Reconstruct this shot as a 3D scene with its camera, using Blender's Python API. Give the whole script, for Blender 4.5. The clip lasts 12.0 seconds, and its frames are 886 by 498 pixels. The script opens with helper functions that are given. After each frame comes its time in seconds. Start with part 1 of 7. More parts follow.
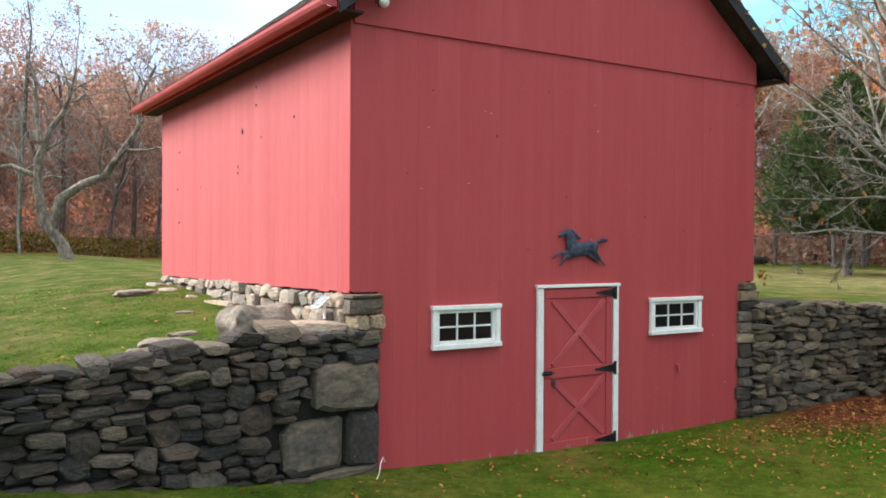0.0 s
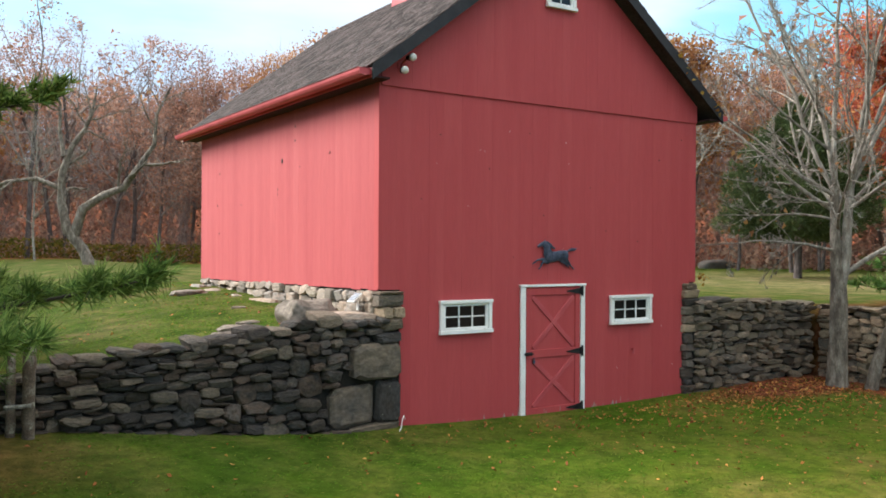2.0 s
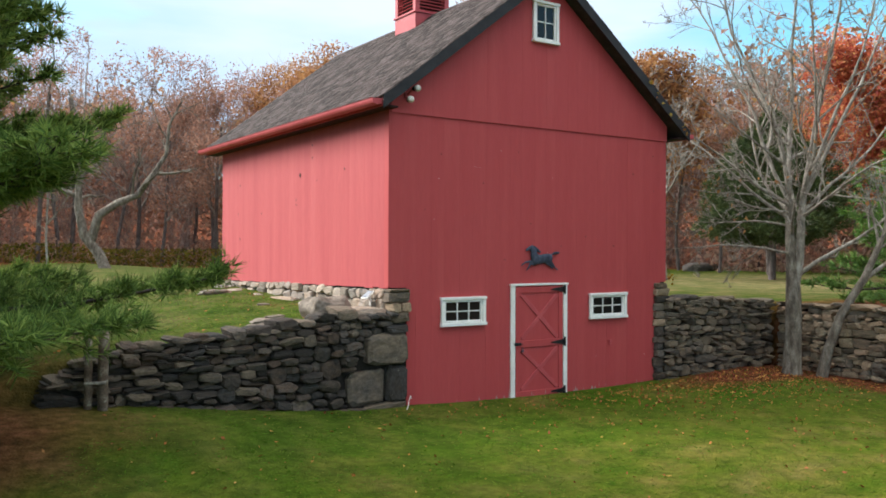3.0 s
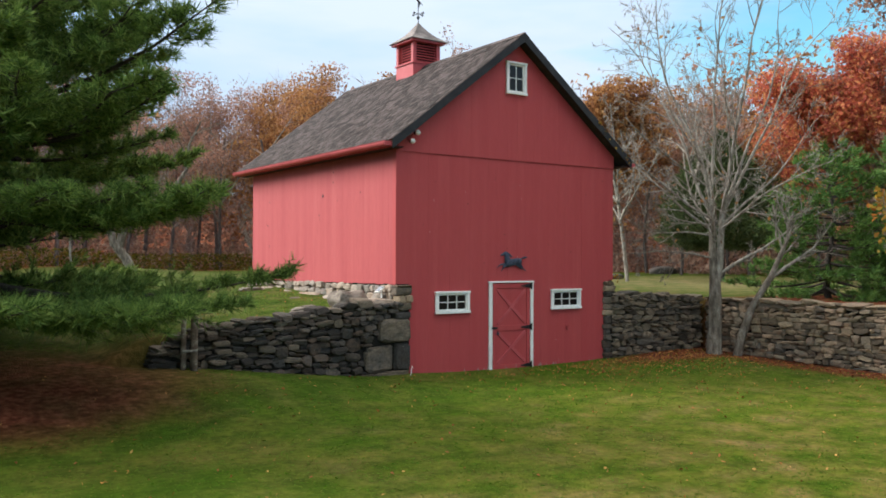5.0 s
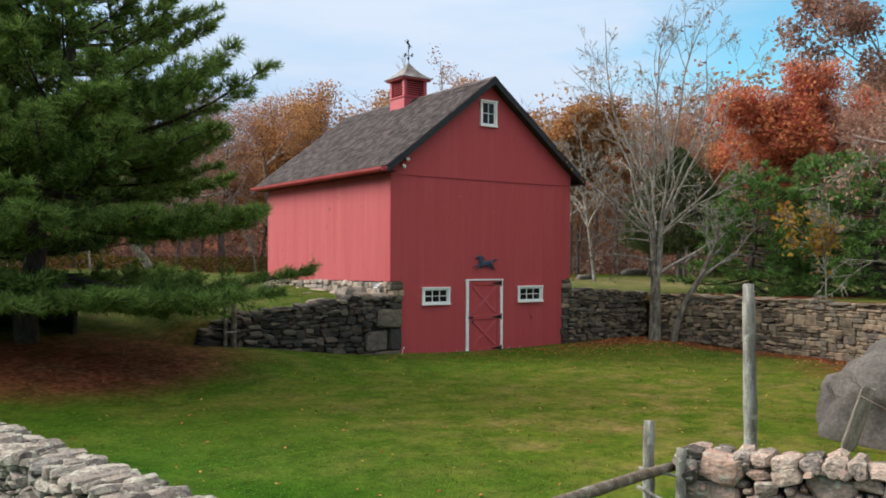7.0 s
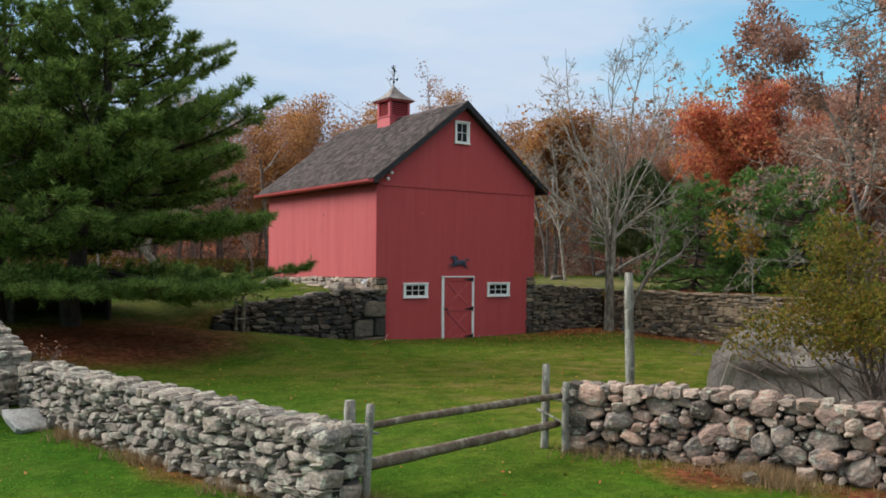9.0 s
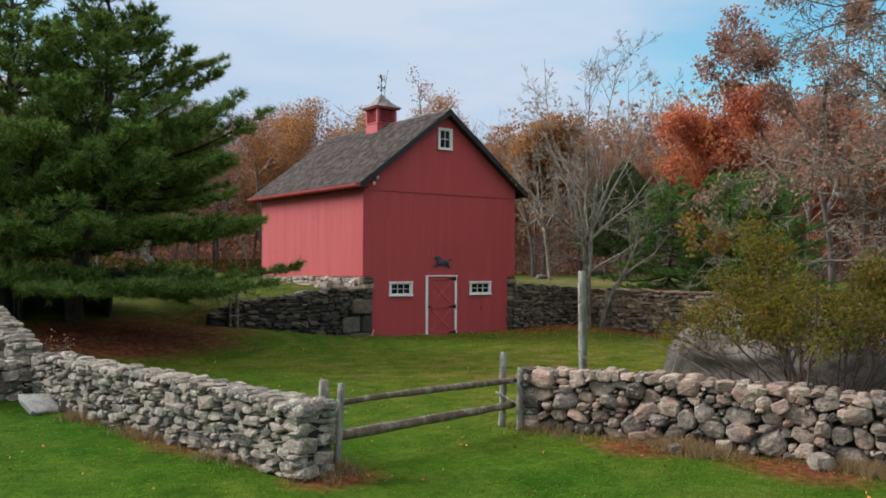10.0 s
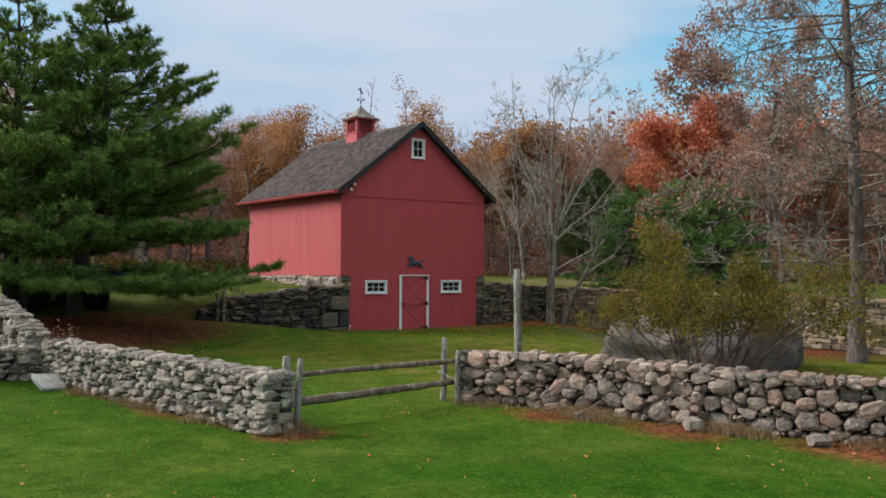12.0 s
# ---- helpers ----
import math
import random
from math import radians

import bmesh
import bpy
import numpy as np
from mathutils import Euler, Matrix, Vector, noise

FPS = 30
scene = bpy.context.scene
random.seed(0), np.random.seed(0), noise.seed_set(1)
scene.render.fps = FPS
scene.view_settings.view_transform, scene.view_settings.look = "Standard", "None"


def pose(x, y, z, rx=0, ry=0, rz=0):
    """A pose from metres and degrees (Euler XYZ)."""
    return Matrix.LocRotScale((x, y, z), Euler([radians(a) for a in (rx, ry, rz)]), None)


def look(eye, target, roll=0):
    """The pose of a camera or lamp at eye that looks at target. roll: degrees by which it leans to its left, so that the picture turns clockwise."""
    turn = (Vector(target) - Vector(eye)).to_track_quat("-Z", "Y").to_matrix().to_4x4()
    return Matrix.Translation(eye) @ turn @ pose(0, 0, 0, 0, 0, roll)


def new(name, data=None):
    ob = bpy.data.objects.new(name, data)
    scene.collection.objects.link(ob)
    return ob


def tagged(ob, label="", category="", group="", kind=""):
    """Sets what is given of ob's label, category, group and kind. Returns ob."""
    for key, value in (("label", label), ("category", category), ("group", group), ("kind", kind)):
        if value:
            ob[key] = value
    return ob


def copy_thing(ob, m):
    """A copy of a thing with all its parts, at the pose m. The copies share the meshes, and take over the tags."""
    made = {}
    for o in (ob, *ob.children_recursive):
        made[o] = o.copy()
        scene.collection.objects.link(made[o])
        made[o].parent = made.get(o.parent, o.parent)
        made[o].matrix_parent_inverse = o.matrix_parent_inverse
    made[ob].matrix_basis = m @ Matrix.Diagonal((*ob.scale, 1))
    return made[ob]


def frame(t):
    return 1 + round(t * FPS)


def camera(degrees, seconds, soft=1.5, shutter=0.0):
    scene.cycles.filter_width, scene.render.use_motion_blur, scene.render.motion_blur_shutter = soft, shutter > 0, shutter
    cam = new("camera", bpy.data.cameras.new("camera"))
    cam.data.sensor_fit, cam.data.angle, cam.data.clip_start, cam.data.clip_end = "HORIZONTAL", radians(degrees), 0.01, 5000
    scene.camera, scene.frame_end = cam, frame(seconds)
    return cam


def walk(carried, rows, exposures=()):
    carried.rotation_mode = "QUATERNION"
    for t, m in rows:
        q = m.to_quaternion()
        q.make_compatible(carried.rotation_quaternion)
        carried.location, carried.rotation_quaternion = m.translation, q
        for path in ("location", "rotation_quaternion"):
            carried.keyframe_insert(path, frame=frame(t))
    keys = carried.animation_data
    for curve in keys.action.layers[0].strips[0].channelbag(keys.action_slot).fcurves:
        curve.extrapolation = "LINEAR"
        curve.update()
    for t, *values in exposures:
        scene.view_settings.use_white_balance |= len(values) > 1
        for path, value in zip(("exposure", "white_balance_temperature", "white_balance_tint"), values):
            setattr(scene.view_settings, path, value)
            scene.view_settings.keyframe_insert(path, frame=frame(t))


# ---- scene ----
cam = camera(54.8, 12.0, soft=1.75)
PATH = [
    (0, (-3.891, -8.045, 2.416), (-2.833, -6.348, 2.4023), 0.3),
    (0.5, (-4.244, -8.423, 2.426), (-3.177, -6.731, 2.4120), 0.3),
    (1, (-4.662, -8.943, 2.449), (-3.587, -7.256, 2.4396), 0.3),
    (1.5, (-5.129, -9.552, 2.454), (-4.046, -7.871, 2.4522), 0.2),
    (2, (-5.645, -10.239, 2.474), (-4.552, -8.564, 2.4720), 0.3),
    (2.5, (-6.201, -11.016, 2.456), (-5.103, -9.345, 2.4607), 0.2),
    (3, (-6.794, -11.78, 2.472), (-5.688, -10.114, 2.4793), 0.2),
    (5, (-9.334, -15.278, 2.48), (-8.2, -13.631, 2.4976), 0.2),
    (5.5, (-9.986, -16.187, 2.496), (-8.847, -14.543, 2.5140), 0.2),
    (6, (-10.587, -17.102, 2.458), (-9.442, -15.462, 2.4800), 0.2),
    (6.5, (-11.142, -18.053, 2.447), (-9.994, -16.416, 2.4710), 0.1),
    (7, (-11.689, -18.953, 2.459), (-10.537, -17.318, 2.4844), 0.2),
    (9, (-13.467, -22.193, 2.32), (-12.3, -20.569, 2.3546), 0.4),
    (9.5, (-13.743, -22.947, 2.314), (-12.573, -21.326, 2.3486), 0.3),
    (10, (-13.973, -23.649, 2.305), (-12.8, -22.029, 2.3406), 0.3),
    (10.5, (-14.17, -24.32, 2.298), (-12.996, -22.702, 2.3359), 0.4),
    (11, (-14.36, -24.939, 2.279), (-13.182, -23.323, 2.3182), 0.4),
    (11.5, (-14.53, -25.512, 2.261), (-13.35, -23.898, 2.3014), 0.4),
    (12, (-14.719, -26.043, 2.256), (-13.536, -24.431, 2.2957), 0.4),
]
walk(cam, [(t, look(eye, target, roll)) for t, eye, target, roll in PATH],
     [(0.0, 0.95), (2.5, 0.7), (5.5, 0.42), (7.0, 0.28), (9.5, 0.08), (12.0, 0.0)])

# ---- world and light ----
SUN_ELEV, SUN_AZ = 33.0, 318.0
world = bpy.data.worlds.new("world")
scene.world = world
world.use_nodes = True


def ramp_node(nt, stops):
    r = nt.nodes.new("ShaderNodeValToRGB")
    e = r.color_ramp.elements
    while len(e) < len(stops):
        e.new(0.5)
    for k, (p, c) in enumerate(stops):
        e[k].position, e[k].color = p, (*c, 1)
    return r


def build_sky():
    nt = world.node_tree
    nt.nodes.clear()
    out = nt.nodes.new("ShaderNodeOutputWorld")
    bg = nt.nodes.new("ShaderNodeBackground")
    sky = nt.nodes.new("ShaderNodeTexSky")
    sky.sky_type, sky.sun_disc = "NISHITA", False
    sky.sun_elevation, sky.sun_rotation = radians(SUN_ELEV), radians(SUN_AZ)
    sky.dust_density, sky.air_density = 1.5, 1.0
    co = nt.nodes.new("ShaderNodeTexCoord")
    mp = nt.nodes.new("ShaderNodeMapping")
    mp.inputs["Scale"].default_value = (1.0, 1.0, 4.5)
    mp.inputs["Location"].default_value = (0.0, 0.0, -0.28)
    n1 = nt.nodes.new("ShaderNodeTexNoise")
    n1.inputs["Scale"].default_value, n1.inputs["Detail"].default_value, n1.inputs["Roughness"].default_value = 1.5, 6.0, 0.5
    ramp = nt.nodes.new("ShaderNodeValToRGB")
    ramp.color_ramp.elements[0].position, ramp.color_ramp.elements[1].position = 0.38, 0.53
    mix = nt.nodes.new("ShaderNodeMix")
    mix.data_type = "RGBA"
    gain = nt.nodes.new("ShaderNodeMix")
    gain.data_type, gain.blend_type = "RGBA", "MULTIPLY"
    gain.inputs[0].default_value = 1.0
    gain.inputs[7].default_value = (1.1, 1.95, 1.95, 1)
    bg.inputs["Strength"].default_value = 0.10
    L = nt.links.new
    L(co.outputs["Generated"], mp.inputs["Vector"])
    L(mp.outputs["Vector"], n1.inputs["Vector"])
    L(n1.outputs["Fac"], ramp.inputs["Fac"])
    L(sky.outputs["Color"], gain.inputs[6])
    L(gain.outputs[2], mix.inputs[6])
    L(ramp.outputs["Color"], mix.inputs[0])
    # clouds grow brighter towards the zenith, as under any veiled sky
    sep = nt.nodes.new("ShaderNodeSeparateXYZ")
    L(co.outputs["Generated"], sep.inputs[0])
    n2 = nt.nodes.new("ShaderNodeTexNoise")
    n2.inputs["Scale"].default_value, n2.inputs["Detail"].default_value = 3.1, 5.0
    L(mp.outputs["Vector"], n2.inputs["Vector"])
    thin = ramp_node(nt, [(0.36, (0.80, 0.93, 1.0)), (0.62, (1.08, 1.05, 1.01))])
    L(n2.outputs["Fac"], thin.inputs["Fac"])
    cl = ramp_node(nt, [(0.0, (0.54, 0.66, 0.86)), (0.35, (0.64, 0.76, 0.93)), (1.0, (2.1, 1.92, 1.70))])
    L(sep.outputs["Z"], cl.inputs["Fac"])
    lift = nt.nodes.new("ShaderNodeVectorMath")
    lift.operation = "SCALE"
    lift.inputs["Scale"].default_value = 8.8
    veil = nt.nodes.new("ShaderNodeMix")
    veil.data_type, veil.blend_type = "RGBA", "MULTIPLY"
    veil.inputs[0].default_value = 1.0
    L(cl.outputs["Color"], veil.inputs[6])
    L(thin.outputs["Color"], veil.inputs[7])
    L(veil.outputs[2], lift.inputs[0])
    L(lift.outputs[0], mix.inputs[7])
    L(mix.outputs[2], bg.inputs["Color"])
    L(bg.outputs["Background"], out.inputs["Surface"])


build_sky()
sun = new("sun", bpy.data.lights.new("sun", "SUN"))
sun.data.energy, sun.data.angle, sun.data.color = 4.6, radians(30.0), (1.0, 0.955, 0.91)
sun_dir = Vector((math.sin(radians(SUN_AZ)) * math.cos(radians(SUN_ELEV)), math.cos(radians(SUN_AZ)) * math.cos(radians(SUN_ELEV)), math.sin(radians(SUN_ELEV))))
sun.matrix_basis = look(sun_dir * 60, (0, 0, 0))


# ---- materials ----
def surface(name, stops, rough=0.85, scale=3.0, stretch=(1, 1, 1), fine=30.0, fine_amount=0.35, bump=0.25, bump_scale=60.0, metal=0.0,
            by="noise", spread=0.25, spec=0.3, translucent=0.0, detail=6.0):
    """A surface whose colour runs over stops by noise, by object or by island, with fine grain and relief."""
    m = bpy.data.materials.new(name)
    m.use_nodes = True
    nt = m.node_tree
    b = nt.nodes["Principled BSDF"]
    b.inputs["Roughness"].default_value, b.inputs["Metallic"].default_value = rough, metal
    b.inputs["Specular IOR Level"].default_value = spec
    co, info = nt.nodes.new("ShaderNodeTexCoord"), nt.nodes.new("ShaderNodeObjectInfo")
    L = nt.links.new
    shift = nt.nodes.new("ShaderNodeVectorMath")
    shift.operation = "MULTIPLY_ADD"
    shift.inputs[1].default_value = (1, 1, 1)
    rnd = nt.nodes.new("ShaderNodeMath")
    rnd.operation = "MULTIPLY"
    rnd.inputs[1].default_value = 37.0
    L(info.outputs["Random"], rnd.inputs[0])
    L(co.outputs["Object"], shift.inputs[0])
    L(rnd.outputs[0], shift.inputs[2])
    mp = nt.nodes.new("ShaderNodeMapping")
    mp.inputs["Scale"].default_value = stretch
    L(shift.outputs[0], mp.inputs["Vector"])
    n1 = nt.nodes.new("ShaderNodeTexNoise")
    n1.inputs["Scale"].default_value, n1.inputs["Detail"].default_value = scale, detail
    n2 = nt.nodes.new("ShaderNodeTexNoise")
    n2.inputs["Scale"].default_value, n2.inputs["Detail"].default_value = fine, 4.0
    L(mp.outputs["Vector"], n1.inputs["Vector"])
    L(mp.outputs["Vector"], n2.inputs["Vector"])
    r = ramp_node(nt, stops)
    if by == "noise":
        src = n1.outputs["Fac"]
    else:
        geo = nt.nodes.new("ShaderNodeNewGeometry")
        pick = info.outputs["Random"] if by == "object" else geo.outputs["Random Per Island"]
        add = nt.nodes.new("ShaderNodeMath")
        add.operation = "MULTIPLY_ADD"
        sub = nt.nodes.new("ShaderNodeMath")
        sub.operation = "MULTIPLY_ADD"
        sub.inputs[1].default_value, sub.inputs[2].default_value = spread * 2, -spread
        L(n1.outputs["Fac"], sub.inputs[0])
        add.inputs[1].default_value = 1.0
        L(pick, add.inputs[0])
        L(sub.outputs[0], add.inputs[2])
        src = add.outputs[0]
    L(src, r.inputs["Fac"])
    mr = nt.nodes.new("ShaderNodeMapRange")
    mr.inputs["From Min"].default_value, mr.inputs["From Max"].default_value = 0.3, 0.7
    mr.inputs["To Min"].default_value, mr.inputs["To Max"].default_value = 1 - fine_amount, 1 + fine_amount
    L(n2.outputs["Fac"], mr.inputs["Value"])
    mul = nt.nodes.new("ShaderNodeMix")
    mul.data_type, mul.blend_type = "RGBA", "MULTIPLY"
    mul.inputs[0].default_value = 1.0
    L(r.outputs["Color"], mul.inputs[6])
    L(mr.outputs[0], mul.inputs[7])
    L(mul.outputs[2], b.inputs["Base Color"])
    if bump:
        n3 = nt.nodes.new("ShaderNodeTexNoise")
        n3.inputs["Scale"].default_value, n3.inputs["Detail"].default_value = bump_scale, 5.0
        L(mp.outputs["Vector"], n3.inputs["Vector"])
        bp = nt.nodes.new("ShaderNodeBump")
        bp.inputs["Strength"].default_value, bp.inputs["Distance"].default_value = bump, 0.05 if by == "object" else 0.02
        L(n3.outputs["Fac"], bp.inputs["Height"])
        L(bp.outputs["Normal"], b.inputs["Normal"])
    if translucent:
        tr = nt.nodes.new("ShaderNodeBsdfTranslucent")
        ms = nt.nodes.new("ShaderNodeMixShader")
        ms.inputs[0].default_value = translucent
        L(mul.outputs[2], tr.inputs["Color"])
        L(b.outputs[0], ms.inputs[1])
        L(tr.outputs[0], ms.inputs[2])
        L(ms.outputs[0], nt.nodes["Material Output"].inputs["Surface"])
    return m


def tones(*cs):
    n = len(cs) - 1
    return [(0.08 + 0.84 * k / max(n, 1), c) for k, c in enumerate(cs)]


def band(*cs, lo=0.32, hi=0.68):
    n = len(cs) - 1
    return [(lo + (hi - lo) * k / max(n, 1), c) for k, c in enumerate(cs)]


M = {}
M["red"] = surface("barn_red_paint", band((0.415, 0.060, 0.066), (0.43, 0.066, 0.071), (0.448, 0.074, 0.077)), 0.62, 2.2, (2.2, 2.2, 0.16), 26, 0.05, 0.10, 50, spec=0.25)


def worn_foot(m):
    """Paint worn off to grey wood in ragged patches along the foot of the boards."""
    nt = m.node_tree
    L = nt.links.new
    co, sep = nt.nodes.new("ShaderNodeTexCoord"), nt.nodes.new("ShaderNodeSeparateXYZ")
    geo = nt.nodes.new("ShaderNodeNewGeometry")
    L(geo.outputs["Position"], sep.inputs[0])
    n = nt.nodes.new("ShaderNodeTexNoise")
    n.inputs["Scale"].default_value, n.inputs["Detail"].default_value = 7.0, 6.0
    mp = nt.nodes.new("ShaderNodeMapping")
    mp.inputs["Scale"].default_value = (3.0, 3.0, 0.6)
    L(geo.outputs["Position"], mp.inputs["Vector"])
    L(mp.outputs["Vector"], n.inputs["Vector"])
    h = nt.nodes.new("ShaderNodeMath")
    h.operation = "MULTIPLY_ADD"
    h.inputs[1].default_value = 0.9
    L(n.outputs["Fac"], h.inputs[0])
    L(sep.outputs["Z"], h.inputs[2])
    mr = nt.nodes.new("ShaderNodeMapRange")
    mr.inputs["From Min"].default_value, mr.inputs["From Max"].default_value = 0.33, 0.26
    L(h.outputs[0], mr.inputs["Value"])
    b = nt.nodes["Principled BSDF"]
    old = b.inputs["Base Color"].links[0].from_socket
    x = nt.nodes.new("ShaderNodeMix")
    x.data_type = "RGBA"
    x.inputs[7].default_value = (0.34, 0.27, 0.26, 1)
    L(mr.outputs[0], x.inputs[0])
    L(old, x.inputs[6])
    L(x.outputs[2], b.inputs["Base Color"])


worn_foot(M["red"])
# Faded, streaked red; the side wall's sunlit pallor is put into its colour.
M["red_lit_side"] = surface("lit_side_red_paint", band((0.397, 0.074, 0.082), (0.421, 0.083, 0.090), (0.436, 0.089, 0.095), (0.453, 0.098, 0.104)), 0.7, 1.6, (2.352, 2.280, 0.148), 30, 0.07, 0.10, 50, spec=0.2)
M["hip"] = surface("pale_weathered_hip_shingles", band((0.13, 0.11, 0.105), (0.21, 0.18, 0.17), (0.29, 0.25, 0.235)), 0.9, 3.5, (1, 1, 1), 40, 0.35, 0.4, 50)
M["trim_red"] = surface("trim_red_paint", band((0.41, 0.066, 0.076), (0.50, 0.094, 0.104)), 0.5, 3, fine=40, fine_amount=0.08, bump=0.08)
M["white"] = surface("white_trim_paint", band((0.76, 0.755, 0.74), (0.86, 0.855, 0.84)), 0.55, 5, fine=40, fine_amount=0.08, bump=0.1)
M["black"] = surface("black_trim_paint", band((0.014, 0.015, 0.018), (0.03, 0.03, 0.034)), 0.6, 4, fine=50, fine_amount=0.2, bump=0.1)
M["iron"] = surface("black_iron", band((0.012, 0.012, 0.014), (0.035, 0.035, 0.038)), 0.45, 12, metal=0.4, fine=80, fine_amount=0.2, bump=0.15, bump_scale=120)
M["slate"] = surface("dark_blue_grey_cast_metal", band((0.031, 0.039, 0.063), (0.084, 0.098, 0.143)), 0.5, 14, metal=0.3, fine=60, fine_amount=0.25, bump=0.2)
M["shingle"] = surface("weathered_wood_shingle", tones((0.038, 0.029, 0.027), (0.056, 0.042, 0.040), (0.074, 0.056, 0.053), (0.112, 0.086, 0.082)), 0.9, 5, (1, 1, 1), 40, 0.35, 0.4, 50, by="object", spread=0.2)
M["shingle_bulk"] = surface("weathered_wood_shingles", tones((0.038, 0.029, 0.027), (0.056, 0.042, 0.040), (0.074, 0.056, 0.053), (0.112, 0.086, 0.082)), 0.9, 0.9, (1, 1, 1), 40, 0.35, 0.4, 50, by="island", spread=0.22)
# Soffit maroon with the deep shade under the eaves put into its colour.
M["soffit_red"] = surface("eave_shade_soffit_maroon", band((0.020, 0.007, 0.009), (0.034, 0.011, 0.013)), 0.8, 4, fine=40, fine_amount=0.1, bump=0.1)
M["dark_wood"] = surface("dark_roof_boards", band((0.03, 0.022, 0.02), (0.06, 0.045, 0.04)), 0.9, 4)
M["inside"] = surface("dark_interior_boards", band((0.02, 0.018, 0.016), (0.045, 0.04, 0.035)), 0.9, 3)
M["glass"] = bpy.data.materials.new("window_glass")
M["glass"].use_nodes = True
g = M["glass"].node_tree.nodes["Principled BSDF"]
g.inputs["Base Color"].default_value, g.inputs["Roughness"].default_value, g.inputs["Specular IOR Level"].default_value = (0.010, 0.010, 0.010, 1), 0.05, 0.22
M["lamp_glass"] = surface("frosted_lamp_glass", band((0.62, 0.60, 0.56), (0.75, 0.73, 0.7)), 0.3, 10, bump=0)
M["stone_dark"] = surface("dark_lichened_fieldstone", tones((0.040, 0.035, 0.032), (0.062, 0.050, 0.039), (0.052, 0.050, 0.049), (0.042, 0.036, 0.031), (0.102, 0.070, 0.052), (0.076, 0.068, 0.061), (0.145, 0.115, 0.086)), 0.92, 3, fine=11, fine_amount=0.3, bump=0.7, bump_scale=5, by="object", spread=0.2)
TAN = tones((0.100, 0.076, 0.054), (0.242, 0.182, 0.124), (0.312, 0.238, 0.160), (0.186, 0.150, 0.113), (0.368, 0.268, 0.182), (0.270, 0.188, 0.129), (0.143, 0.119, 0.096))
M["stone_tan"] = surface("tan_grey_ledge_stone", TAN, 0.92, 3, fine=11, fine_amount=0.3, bump=0.7, bump_scale=5, by="object", spread=0.2)
M["stone_tan_far"] = surface("tan_grey_ledge_stones", TAN, 0.92, 3, fine=11, fine_amount=0.3, bump=0.7, bump_scale=5, by="island", spread=0.2)
M["stone_ledge"] = surface("dark_brown_grey_ledge_stone", tones((0.066, 0.052, 0.040), (0.155, 0.120, 0.086), (0.190, 0.150, 0.108), (0.115, 0.098, 0.080), (0.250, 0.186, 0.130), (0.170, 0.126, 0.092), (0.098, 0.083, 0.069)), 0.92, 3, fine=11, fine_amount=0.3, bump=0.7, bump_scale=5, by="object", spread=0.2)
M["stone_field"] = surface("grey_pink_fieldstone", tones((0.080, 0.066, 0.056), (0.185, 0.155, 0.132), (0.290, 0.232, 0.188), (0.150, 0.137, 0.130), (0.275, 0.222, 0.182), (0.205, 0.174, 0.148), (0.365, 0.312, 0.262), (0.215, 0.176, 0.149)), 0.92, 3, fine=11, fine_amount=0.3, bump=0.7, bump_scale=5, by="object", spread=0.2)
M["stone_rose"] = surface("tan_pink_fieldstone", tones((0.085, 0.066, 0.056), (0.206, 0.160, 0.135), (0.328, 0.245, 0.198), (0.157, 0.135, 0.126), (0.376, 0.235, 0.176), (0.243, 0.182, 0.149), (0.426, 0.322, 0.260), (0.268, 0.178, 0.145)), 0.92, 3, fine=11, fine_amount=0.3, bump=0.7, bump_scale=5, by="object", spread=0.2)
M["stone_pale"] = surface("pale_foundation_stone", tones((0.196, 0.167, 0.138), (0.327, 0.274, 0.227), (0.409, 0.333, 0.267), (0.270, 0.246, 0.227), (0.377, 0.285, 0.219)), 0.92, 3, fine=11, fine_amount=0.3, bump=0.7, bump_scale=5, by="object", spread=0.2)
M["boulder"] = surface("grey_granite_boulder", band((0.070, 0.059, 0.053), (0.108, 0.092, 0.082), (0.142, 0.122, 0.109)), 0.92, 1.6, fine=18, fine_amount=0.3, bump=0.6, bump_scale=14)
M["ledge"] = surface("pale_ledge_rock", band((0.128, 0.108, 0.090), (0.205, 0.173, 0.144), (0.262, 0.223, 0.186)), 0.92, 4, fine=20, fine_amount=0.3, bump=0.6, bump_scale=16)
M["slab_pale"] = surface("pale_grey_split_slab", band((0.30, 0.29, 0.28), (0.42, 0.41, 0.40)), 0.9, 5, fine=20, fine_amount=0.25, bump=0.5, bump_scale=16)
# Nearly black: the shade in the gaps between stones is in this colour.
M["core"] = surface("gap_shade_wall_core", band((0.010, 0.009, 0.008), (0.026, 0.023, 0.020)), 0.95, 6)
M["post"] = surface("lichened_grey_timber", band((0.13, 0.115, 0.095), (0.22, 0.205, 0.175), (0.34, 0.33, 0.29)), 0.92, 6, (3, 3, 0.6), 50, 0.35, 0.5, 60)
M["rail"] = surface("weathered_brown_rail", band((0.085, 0.060, 0.044), (0.150, 0.112, 0.082), (0.30, 0.275, 0.23), lo=0.3, hi=0.74), 0.92, 7, (1, 1, 1), 60, 0.4, 0.5, 60)
M["bark"] = surface("grey_bark", band((0.085, 0.069, 0.055), (0.165, 0.139, 0.112), (0.28, 0.248, 0.208)), 0.95, 5, (2, 2, 0.7), 30, 0.35, 0.6, 30)
